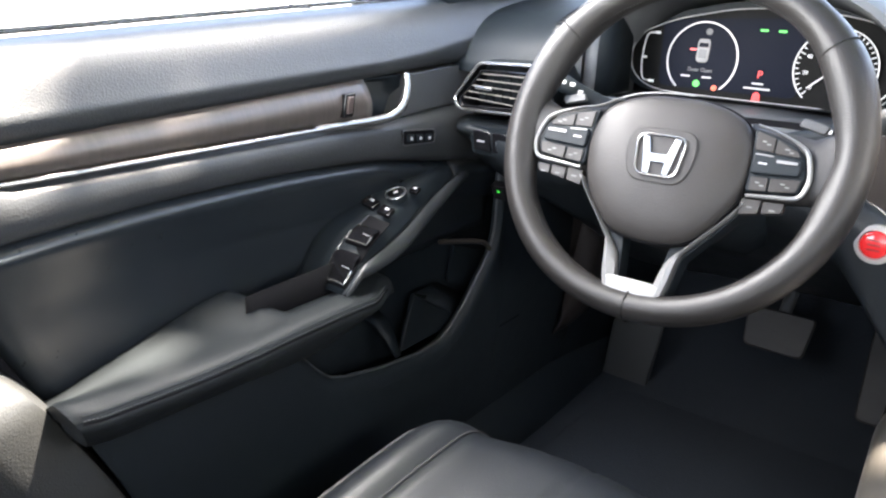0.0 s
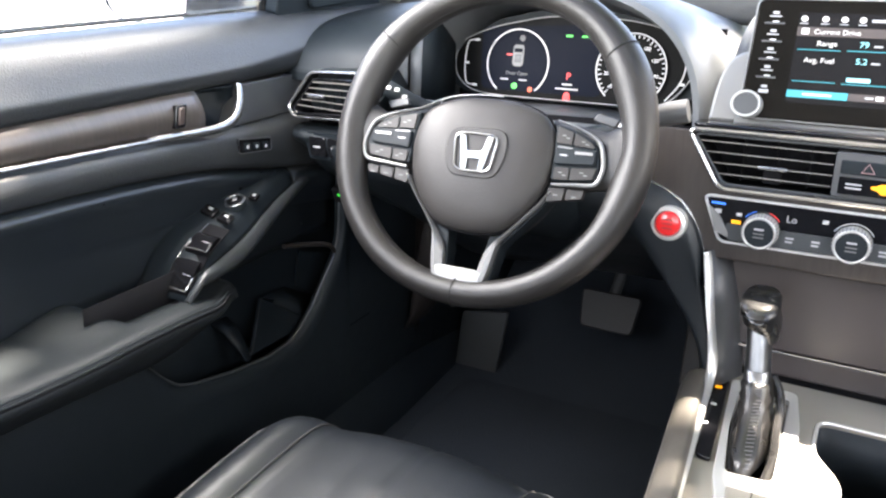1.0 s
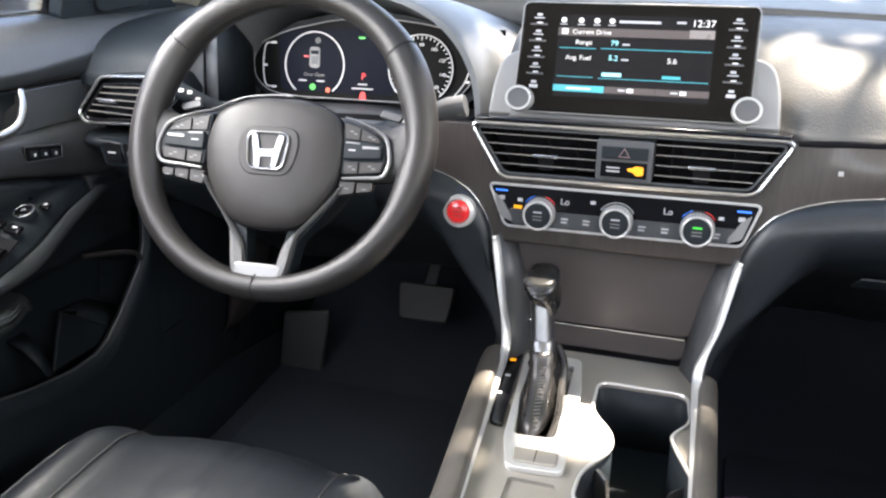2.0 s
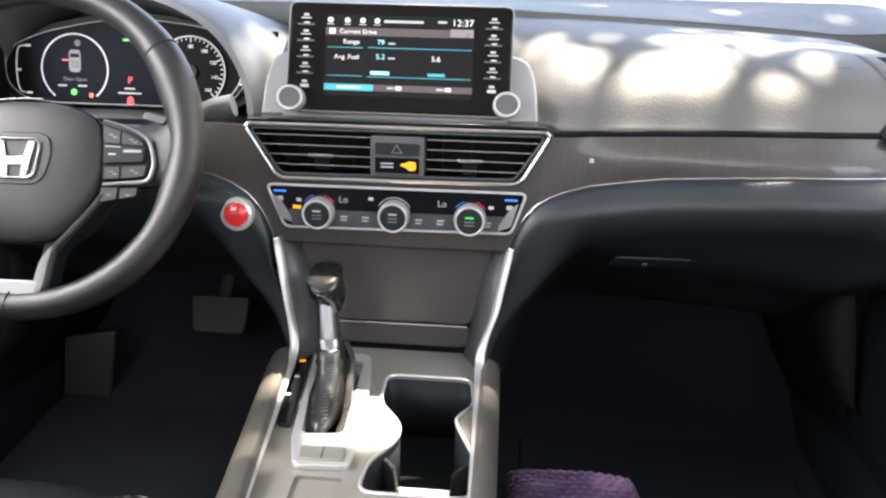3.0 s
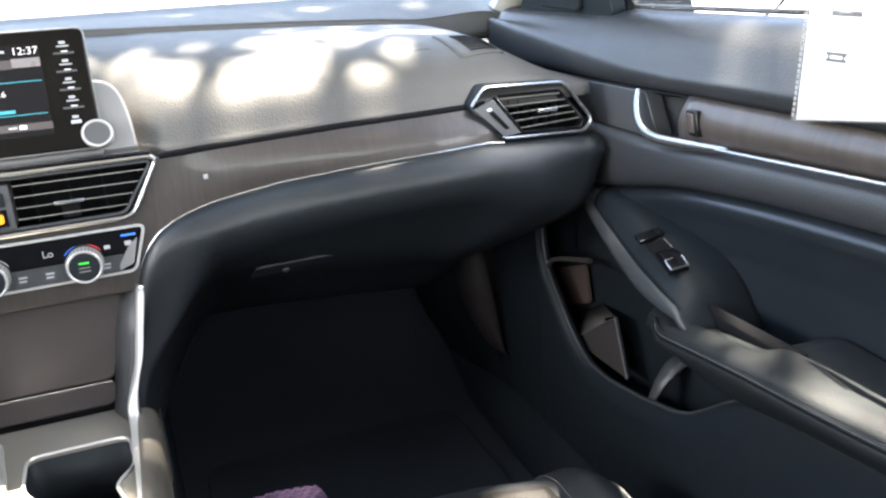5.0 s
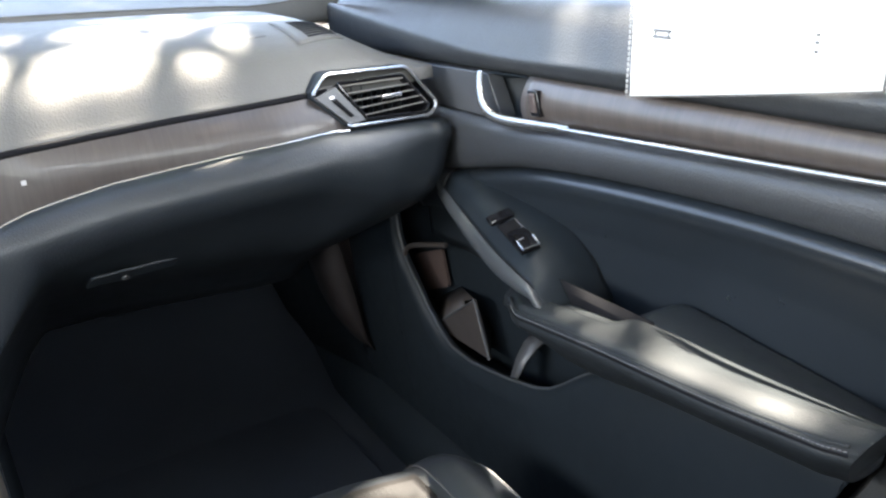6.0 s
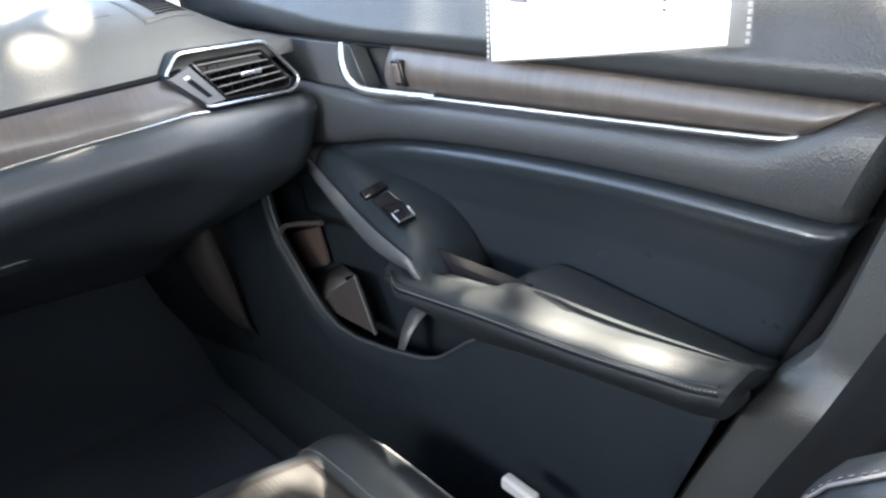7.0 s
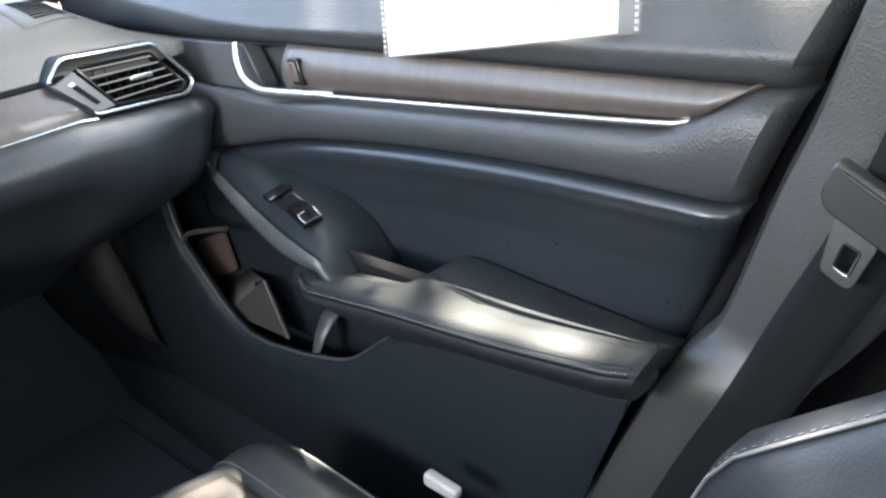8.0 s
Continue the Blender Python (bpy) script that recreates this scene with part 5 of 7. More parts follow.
sp = part("speed_dial", ci.disc(0.088, 0.004, [(0.0465, 0.0), (0.0465, 0.003), (0, 0.003)], 44), DIALBLACK, clu, "round speedometer")
part("dial_ring", ci.arc(0.088, 0.004, 0.0465, -50, 230, 0.0014, 0.003, 0.0042, 48), GLOW_SOFT, sp)
for k in range(33):
    a = radians(225 - 270 * k / 32)
    ln = 0.006 if k % 4 == 0 else 0.0035
    p, q = (ci.at(0.088 + r * math.cos(a), 0.004 + r * math.sin(a), 0.0036) for r in (0.0440, 0.0440 - ln))
    part("tick", tube([p, q], 0.0011, 0.0008, up=ci.n, n=4), WHITE_INK, sp)
for k in range(9):
    a = radians(225 - 270 * k / 8)
    part("figure", ci.text(str(20 * k), 0.088 + 0.0325 * math.cos(a), 0.004 + 0.0325 * math.sin(a), 0.0064, 0.0034), WHITE_INK, sp)
a = radians(222)
part("needle", tube([ci.at(0.088, 0.004, 0.005), ci.at(0.088 + 0.036 * math.cos(a), 0.004 + 0.036 * math.sin(a), 0.005)], 0.0016, n=6), WHITE_INK, sp)
part("needle_hub", ci.disc(0.088, 0.004, [(0.010, 0.003), (0.009, 0.007), (0, 0.007)], 24), HARD, sp)
for u, pts in ((-0.150, [(-0.139, 0.032), (-0.150, 0.028), (-0.153, 0.0), (-0.149, -0.026), (-0.138, -0.030)]), (0.150, [(0.152, 0.032), (0.157, 0.012), (0.152, -0.010), (0.136, -0.032)])):
    part("gauge_line", tube(spline([ci.at(p, q, 0.002) for p, q in pts], 16), 0.0016, n=5), WHITE_INK, clu)
    for p, q in pts[::2]:
        part("mark", ci.box(p - 0.001, p + 0.006, q - 0.0015, q + 0.0015, 0.001, 0.0018), WHITE_INK, clu)

# ---- touch screen ----
scr = thing("touchscreen", (0.004, 0.02, 0.92), "upright gloss black touchscreen with two knobs on the dashboard", "screen")
sc = Plane((0.004, 0.020, 0.925), 16)
sc.v = sc.v * 0.92
part("shroud", sc.poly([(-0.165, -0.006), (0.166, -0.006), (0.162, 0.048), (0.148, 0.080), (-0.145, 0.080), (-0.161, 0.045)], -0.035, -0.012, [0.004, 0.004, 0.03, 0.03, 0.03, 0.03]), SHROUD, scr, "silver grey shroud", bevel=0.004)
part("shroud_base", prism([V(-0.132, 0.02, 0.912), V(0.134, 0.02, 0.912), V(0.134, 0.07, 0.935), V(-0.132, 0.07, 0.935)], (0, 0.01, 0.012)), SHROUD, scr)
part("casing", sc.poly([(-0.132, 0.0), (0.132, 0.0), (0.131, 0.136), (-0.129, 0.136)], -0.014, 0.0, 0.008), PIANO, scr, bevel=0.0015)
part("casing_edge", tube(sc.ring([(-0.1325, -0.0005), (0.1325, -0.0005), (0.1315, 0.1365), (-0.1295, 0.1365)], 0.008, -0.003), 0.0022, n=6, up=sc.n, ring=True), SHROUD, scr)
dsp = part("display", sc.box(-0.0865, 0.0875, 0.020, 0.1215, 0.0, 0.0006), SCREEN, scr, "lit trip computer display")


def mark(name, u0, u1, v0, v1, m, n=0.0006):
    part(name, sc.box(u0, u1, v0, v1, n, n + 0.0003), m, dsp)


mark("status_bar", -0.0865, 0.0875, 0.108, 0.1215, SCREEN)
mark("title_bar", -0.0865, 0.060, 0.0955, 0.1055, SCREEN_GREY)
mark("title_icon", -0.082, -0.075, 0.0975, 0.104, GLOW_WHITE, 0.0009)
mark("menu_button", 0.0595, 0.0865, 0.0965, 0.1065, SCREEN_LIGHT)
for u in (-0.081, -0.061, -0.043, -0.026):
    part("symbol", sc.disc(u, 0.1145, [(0.0032, 0.0009), (0.0032, 0.0012), (0, 0.0012)], 14), GLOW_WHITE, dsp)
    mark("mark", u - 0.004, u + 0.004, 0.1088, 0.1098, GREY_INK, 0.0009)
mark("mark", -0.018, 0.028, 0.1125, 0.1155, GREY_INK, 0.0009)
mark("mark", 0.045, 0.055, 0.1135, 0.116, GREY_INK, 0.0009)
part("clock", sc.text("12:37", 0.0865, 0.114, 0.0115, 0.001, "RIGHT"), GLOW_WHITE, dsp)
part("lettering", sc.text("Current Drive", -0.070, 0.1003, 0.0075, 0.001, "LEFT"), GLOW_WHITE, dsp)
part("lettering", sc.text("Range", -0.046, 0.0875, 0.008, 0.001, "RIGHT"), GLOW_WHITE, dsp)
part("lettering", sc.text("79", -0.0255, 0.0875, 0.009, 0.001, "LEFT"), GLOW_CYAN, dsp)
mark("mark", -0.012, -0.004, 0.0855, 0.0875, GREY_INK, 0.0009)
part("lettering", sc.text("Avg. Fuel", -0.046, 0.0685, 0.008, 0.001, "RIGHT"), GLOW_WHITE, dsp)
part("lettering", sc.text("5.2", -0.0265, 0.0695, 0.009, 0.001, "LEFT"), GLOW_CYAN, dsp)
mark("mark", -0.012, -0.004, 0.067, 0.069, GREY_INK, 0.0009)
part("lettering", sc.text("5.6", 0.0385, 0.0685, 0.009, 0.001, "LEFT"), GLOW_WHITE, dsp)
mark("line", -0.0835, -0.042, 0.0800, 0.0808, GLOW_TEAL)
mark("line", -0.036, 0.085, 0.0805, 0.0813, GLOW_TEAL)
mark("line", -0.0835, -0.042, 0.0445, 0.0453, GLOW_TEAL)
mark("line", -0.036, 0.085, 0.0440, 0.0448, GLOW_TEAL)
mark("bar", -0.032, -0.010, 0.047, 0.0515, GLOW_CYAN)
mark("bar", 0.035, 0.055, 0.047, 0.0505, GLOW_TEAL)
mark("tab", -0.0865, -0.028, 0.0265, 0.0345, GLOW_TEAL)
mark("tab", -0.0275, 0.029, 0.0265, 0.0345, SCREEN_GREY)
mark("tab", 0.0295, 0.0875, 0.0265, 0.0345, SCREEN_GREY)
mark("mark", -0.071, -0.043, 0.0295, 0.0315, GLOW_WHITE, 0.0009)
for u in (-0.003, 0.055):
    mark("mark", u - 0.009, u - 0.001, 0.0295, 0.0318, GREY_INK, 0.0009)
    mark("mark", u + 0.001, u + 0.008, 0.0285, 0.0330, GLOW_WHITE, 0.0009)
for u in (-0.110, 0.110):
    for k, v in enumerate((0.118, 0.0975, 0.077, 0.0565, 0.034)):
        if k < 4:
            part("key", sc.box(u - 0.010, u + 0.010, v - 0.0105, v - 0.0085, 0.0, 0.0016), GREY, scr, "slim key ridge")
            part("mark", sc.box(u - 0.002, u + 0.004, v - 0.0084, v - 0.0072, 0.0, 0.0018), WHITE_INK, scr)
            part("mark", sc.box(u - 0.006, u + 0.006, v - 0.0022, v - 0.0008, 0, 0.0004), GREY_INK, scr)
        part("mark", sc.box(u - 0.003, u + 0.003, v + 0.001, v + 0.004, 0, 0.0004), GREY_INK, scr)
        if k == 4:
            part("mark", sc.box(u - 0.005, u + 0.005, v - 0.005, v - 0.001, 0, 0.0004), GREY_INK, scr)
for u in (-0.1235, 0.1285):
    kn = part("screen_knob", sc.disc(u, 0.0135, [(0.016, 0.0), (0.016, 0.010), (0.0157, 0.014), (0.0150, 0.0155), (0.0130, 0.0155), (0.0124, 0.0135), (0, 0.0135)], 40), KNOBRING, scr, "chrome ringed rotary knob")
    part("knob_face", sc.disc(u, 0.0135, [(0.0124, 0.013), (0.0124, 0.0142), (0, 0.0146)], 32), GREY, kn)

# ---- steering wheel ----
wheel = thing("steering_wheel", (-0.358, -0.05, 0.88), "leather-wrapped steering wheel with silver spokes and thumb switches", "steering wheel")
W = Plane((-0.3575, -0.134, 0.9040), 25.0, 2.5)
W.u, W.v = W.u * 1.012, W.v * 1.015
RO, RT = 0.1655, 0.0168
rows = []
for i in range(120):
    a = math.tau * i / 120
    deg = math.degrees(a)
    grip = 1 + 0.13 * (math.exp(-((deg - 32) / 15) ** 2) + math.exp(-((deg - 148) / 15) ** 2))
    flat = math.exp(-((deg - 270) / 30) ** 2)
    row = []
    for k in range(20):
        b = math.tau * k / 20
        # the rim is drawn in towards the hub at the thumb rests and flattened at the bottom
        pull = 1 + 0.30 * max(0.0, -math.cos(b)) * (math.exp(-((deg - 20) / 17) ** 2) + math.exp(-((deg - 160) / 17) ** 2) + math.exp(-((deg - 348) / 12) ** 2) + math.exp(-((deg - 192) / 12) ** 2))
        q = RO - 0.003 * flat + RT * grip * (1 - 0.10 * flat) * 0.95 * pull * math.cos(b)
        row.append(W.at(q * math.cos(a), q * math.sin(a), RT * grip * 1.08 * math.sin(b)))
    rows.append(row)
rows.append(rows[0])
rim = part("rim", loft(rows, ring=True), RIM, wheel, "worn black leather rim")
for a in (38, 142, 270):
    ar = radians(a)
    k = 1.12 if a < 200 else 0.99
    ring = [W.at(math.cos(ar) * (RO - (0.003 if a > 200 else 0.0) + RT * k * 0.97 * math.cos(b)), math.sin(ar) * (RO - (0.003 if a > 200 else 0.0) + RT * k * 0.97 * math.cos(b)), RT * k * 1.09 * math.sin(b)) for b in lin(0, math.tau, 25)[:-1]]
    part("seam", tube(ring, 0.0016, n=5, ring=True, up=W.v), RUBBER, rim)
bm = bmesh.new()
for i in range(260):
    a = math.tau * i / 260
    deg = math.degrees(a)
    if 244 < deg < 296 or deg < 30 or 150 < deg < 215 or deg > 325:
        continue
    q = RO - RT * 0.90
    p = W.at(q * math.cos(a), q * math.sin(a), RT * 0.50)
    p2 = W.at((q - 0.0003) * math.cos(a + 0.013), (q - 0.0003) * math.sin(a + 0.013), RT * 0.36)
    join_bm(bm, tube([p, p2], 0.0010, n=4))
tagged(part("stitching", bm, THREADDARK, rim, "dark thread"), "dark thread", kind="stuff")
# hub
half = [(0.0, 0.0450), (0.027, 0.0440), (0.052, 0.0375), (0.0690, 0.0280), (0.0780, 0.013), (0.0815, -0.006), (0.0810, -0.021), (0.0755, -0.046), (0.063, -0.068), (0.050, -0.083), (0.035, -0.0935), (0.012, -0.0985)]
hubline = half + [(-u, v) for u, v in half[::-1] if u > 0]
ol = [V(p.x, p.y, 0) for p in spline([V(u, v, 0) for u, v in hubline + hubline[:1]], 70)[:-1]]
cen = V(0, -0.026, 0)
rows = []
for k, h in ((1.0, -0.05), (1.0, 0.000), (0.992, 0.004), (0.97, 0.0075), (0.92, 0.0105), (0.80, 0.0140), (0.62, 0.0165), (0.4, 0.0182), (0.15, 0.0190)):
    rows.append([W.at(*(cen + (p - cen) * k).xy, h) for p in ol])
part("hub", loft(rows, ring=True, caps=True), HUB, wheel, "charcoal grained airbag hub", sharp=70)
part("hub_joint", tube([W.at(p.x * 1.006, (p.y + 0.026) * 1.006 - 0.026, 0.001) for p in ol], 0.0022, n=6, ring=True, up=W.n), DEEP, wheel)
part("emblem_seat", W.poly([(-0.032, 0.0100), (0.032, 0.0100), (0.036, -0.014), (0.027, -0.043), (-0.027, -0.043), (-0.036, -0.014)], 0.0160, 0.0196, 0.014), HUB, wheel, "raised dark seat of the badge", bevel=0.0012)
em = [(-0.0195, 0.0028), (0.0195, 0.0028), (0.0242, -0.0030), (0.0205, -0.0325), (0.0140, -0.0365), (-0.0140, -0.0365), (-0.0205, -0.0325), (-0.0242, -0.0030)]
emb = part("emblem", tube(W.ring(em, 0.006, 0.0212), 0.0026, n=8, up=W.n, ring=True), CHROME, wheel, "chrome maker's badge drawn plainly")
part("emblem_bar", W.poly([(-0.0192, 0.0008), (-0.0125, 0.0008), (-0.0085, -0.0150), (0.0085, -0.0150), (0.0125, 0.0008), (0.0192, 0.0008), (0.0128, -0.0350), (0.0062, -0.0350), (0.0070, -0.0235), (-0.0070, -0.0235), (-0.0062, -0.0350), (-0.0128, -0.0350)], 0.0195, 0.0222), CHROME, emb, bevel=0.0009)
# bright line over the top of the hub
part("hub_line", tube(spline([W.at(u, v, 0.006) for u, v in ((-0.062, 0.0365), (-0.040, 0.0440), (-0.010, 0.0475), (0.015, 0.0475))], 16), 0.0016, n=6), WHEELSILVER, wheel, "thin silver line")
# side spokes with switches
for s in (-1, 1):
    def across(u):
        """The pad on one side is a little narrower."""
        return -u if s < 0 else (u if u < 0.078 else 0.078 + (u - 0.078) * 0.86)

    def pts(*uv):
        return [(across(u), v) for u, v in uv]
    spoke = []
    for u, v0, v1, n_ in ((0.070, 0.030, -0.040, -0.010), (0.100, 0.024, -0.038, -0.006), (0.128, 0.020, -0.034, -0.003), (0.146, 0.028, -0.034, 0.000), (0.158, 0.046, -0.044, 0.002), (0.164, 0.060, -0.054, 0.000)):
        spoke.append([W.at(s * u, v0, n_ - 0.018), W.at(s * u, v0 + 0.001, n_ - 0.004)] + [W.at(s * u, v0 + (v1 - v0) * w, n_ + 0.004 * math.sin(math.pi * w)) for w in lin(0.06, 0.94, 7)] + [W.at(s * u, v1 - 0.001, n_ - 0.004), W.at(s * u, v1, n_ - 0.018)])
    part("spoke", loft(spoke), RIM, wheel, "leather-covered side spoke", thick=0.003)
    pad = part("switch_pad", W.poly(pts((0.078, 0.0245), (0.100, 0.0195), (0.122, 0.0120), (0.133, 0.0030), (0.1385, -0.014), (0.134, -0.0300), (0.082, -0.0345)), -0.004, 0.0055, 0.004), HARD, wheel, "thumb switch pad", bevel=0.0015)
    band = [(0.0800, 0.0275), (0.100, 0.0230), (0.123, 0.0152), (0.1355, 0.0065), (0.1418, -0.011), (0.1415, -0.0225), (0.1345, -0.0335), (0.110, -0.0360), (0.0845, -0.0380)]
    if s < 0:
        band = [(0.058, 0.0375)] + band
    line = spline([W.at(across(u), v, 0.0055) for u, v in band], 48)
    part("silver_border", tube(line, [0.0022 + 0.0022 * smooth01(6, 22, i) * (1 - 0.45 * smooth01(34, 47, i)) for i in range(48)], 0.0050, up=W.n, n=8), WHEELSILVER, wheel, "silver border")
    keys = (((0.0815, 0.0215), (0.1015, 0.0165), (0.1015, 0.0035), (0.0825, 0.0040)), ((0.1035, 0.0160), (0.1275, 0.0060), (0.1290, 0.0015), (0.1035, 0.0030)),
            ((0.0850, -0.0205), (0.1035, -0.0195), (0.1035, -0.0320), (0.0855, -0.0330)), ((0.1055, -0.0195), (0.1355, -0.0175), (0.1325, -0.0290), (0.1055, -0.0320)))
    for key in keys:
        b = part("thumb_button", W.poly(pts(*key), 0.0055, 0.0075, 0.0018), HUB, pad, bevel=0.0006)
        cu, cv_ = sum(u for u, v in key) / 4, sum(v for u, v in key) / 4
        for du, dv in ((-0.0035, 0.0012), (0.0015, -0.0012)):
            part("mark", W.poly(pts((cu + du, cv_ + dv - 0.0006), (cu + du + 0.0045, cv_ + dv - 0.0006), (cu + du + 0.0045, cv_ + dv + 0.0006), (cu + du, cv_ + dv + 0.0006)), 0.0075, 0.0077), INKDIM, pad)
    rk = part("rocker", W.poly(pts((0.0835, -0.0180), (0.1330, -0.0155), (0.1330, 0.0000), (0.0835, 0.0020)), 0.0055, 0.0100, 0.004), HARD, pad, "black rocker", bevel=0.0015)
    part("rocker_edge", W.poly(pts((0.108, -0.0060), (0.129, -0.0055), (0.129, -0.0030), (0.108, -0.0030)), 0.0100, 0.0112, 0.001), WHEELSILVER, rk)
    part("rocker_edge", W.poly(pts((0.0855, -0.0005), (0.104, -0.0010), (0.104, 0.0002), (0.0855, 0.0008)), 0.0100, 0.0106, 0.0005), WHEELSILVER, rk)
    part("mark", W.poly(pts((0.090, -0.0085), (0.099, -0.0085), (0.099, -0.0070), (0.090, -0.0070)), 0.0100, 0.0103), GREY_INK, rk)
    low = ((0.0815, 0.0995), (0.101, 0.1185), (0.120, 0.1345)) if s < 0 else ((0.080, 0.1010), (0.1030, 0.1240))
    for u0, u1 in low:
        d0, d1 = -0.0560 + 0.16 * (u0 - 0.08), -0.0560 + 0.16 * (u1 - 0.08)
        part("lower_button", W.poly(pts((u0, -0.0405), (u1, -0.0395), (u1 - 0.001, d1), (u0, d0)), -0.006, 0.0035, 0.0022), HUB, wheel, bevel=0.0008)
        cu = (u0 + u1) / 2
        part("mark", W.poly(pts((cu - 0.003, -0.0485), (cu + 0.003, -0.0485), (cu + 0.003, -0.0470), (cu - 0.003, -0.0470)), 0.0035, 0.0038), INKDIM, wheel)
    # the lower spoke: a dark web with a silver flank that narrows up to the switch pad
    part("lower_spoke", W.poly(pts((0.078, -0.050), (0.064, -0.072), (0.040, -0.094), (0.024, -0.098), (0.0165, -0.158), (0.030, -0.158), (0.038, -0.108), (0.072, -0.066), (0.084, -0.050)), -0.026, -0.004, 0.003), HARD, wheel, bevel=0.002)
    outer = spline([V(0.0835, -0.0455, 0), V(0.0700, -0.0640, 0), V(0.0420, -0.0975, 0), V(0.0365, -0.1080, 0), V(0.0315, -0.1380, 0), V(0.0250, -0.1560, 0)], 30)
    width = curve1([(0, 0.0022), (10, 0.0028), (16, 0.0042), (20, 0.0100), (26, 0.0115), (29, 0.0125)])
    rows = []
    for i, p in enumerate(outer):
        w = width(i)
        n_ = 0.004 + 0.004 * smooth01(8, 20, i)
        rows.append([W.at(s * p.x, p.y, n_ - 0.012), W.at(s * p.x, p.y, n_), W.at(s * (p.x - w * 0.35), p.y, n_ + 0.0014), W.at(s * (p.x - w), p.y - 0.0003, n_ - 0.0035), W.at(s * (p.x - w), p.y, n_ - 0.014)])
    part("silver_arm", loft(rows), WHEELSILVER, wheel, "silver lower spoke", thick=0.0012, sharp=50)
part("silver_foot", W.poly([(-0.0200, -0.1365), (0.0200, -0.1365), (0.0300, -0.1380), (0.0285, -0.1480), (0.0225, -0.1590), (0.0130, -0.1625), (-0.0130, -0.1625), (-0.0225, -0.1590), (-0.0285, -0.1480), (-0.0300, -0.1380)], -0.004, 0.0095, 0.004), WHEELSILVER, wheel, "silver lower bracket", bevel=0.002)
part("column_cover", loft([[W.at(u, v, n_) for u, v in ((-0.06, 0.03), (0.06, 0.03), (0.075, 0.0), (0.07, -0.05), (0.04, -0.075), (-0.04, -0.075), (-0.07, -0.05), (-0.075, 0.0))] for n_ in (-0.03, -0.06, -0.22)], ring=True, caps=True), HARD, wheel, "black column cover", sharp=60)

# stalks behind the wheel
for s in (-1, 1):
    stk = thing("indicator_stalk" if s < 0 else "wiper_stalk", W.at(s * 0.08, 0.02, -0.05), "black control stalk with white printed symbols", "stalk", group="column stalks")
    lift = 0.011 if s < 0 else 0.0
    path = [W.at(s * 0.06, 0.018 + lift, -0.055), W.at(s * 0.12, 0.034 + lift, -0.05), W.at(s * 0.165, 0.052 + lift, -0.045), W.at(s * 0.178, 0.056 + lift, -0.044)]
    part("stem", tube(spline(path[:3], 8), 0.020, 0.015, up=W.n), HARD, stk)
    part("tip", tube(path[2:] + [W.at(s * (0.196 if s > 0 else 0.190), 0.060 + lift, -0.043)], [0.022, 0.025, 0.024], [0.022, 0.025, 0.024], up=W.n, n=20), GREY if s > 0 else HARD, stk)
    for k in range(4):
        c = path[1].lerp(path[2], 0.15 + 0.25 * k) + W.n * 0.0085 + W.v * (0.003 * (k % 2))
        part("mark", prism([c, c + W.u * s * 0.006, c + W.u * s * 0.006 + W.v * 0.004, c + W.v * 0.004], W.n * 0.0004), WHITE_INK, stk)
    part("paddle", W.poly([(s * 0.108, 0.036), (s * 0.132, 0.030), (s * 0.136, 0.038), (s * 0.112, 0.044)], -0.022, -0.016, 0.003), GREY, stk, "grey shift paddle", bevel=0.001)

# ---- middle console ----
con = thing("center_console", (0, -0.2, 0.30), "satin grey centre console with cup holders and leather side pads", "console")
HC = 0.62
# bin below the climate panel
bn = Plane((0.004, 0.022, 0.62), 3)
part("bin_surround", bn.poly([(-0.142, 0.150), (0.140, 0.150), (0.118, 0.0), (-0.122, 0.0)], -0.02, 0.0, 0.01), DEEP, con)
part("bin_lid", bn.poly([(-0.123, 0.140), (0.121, 0.140), (0.098, 0.045), (0.090, 0.040), (-0.098, 0.040), (-0.104, 0.045)], 0.0, 0.010, 0.006), BINGREY, con, "dark grey storage bin lid", bevel=0.003)
part("bin_line", tube([bn.at(-0.100, 0.0385, 0.011), bn.at(0.092, 0.0385, 0.011)], 0.003, n=6), CHROME, con)
part("bin_lip", bn.poly([(-0.102, 0.036), (0.096, 0.036), (0.098, 0.018), (0.086, 0.008), (-0.090, 0.008), (-0.104, 0.018)], 0.0, 0.007, 0.006), BINGREY, con, bevel=0.002)


def inward(s, y):
    """How far the console's edge draws in towards the rear."""
    return min(0.030, 0.11 * max(0.0, -y - 0.05)) if s < 0 else 0.006


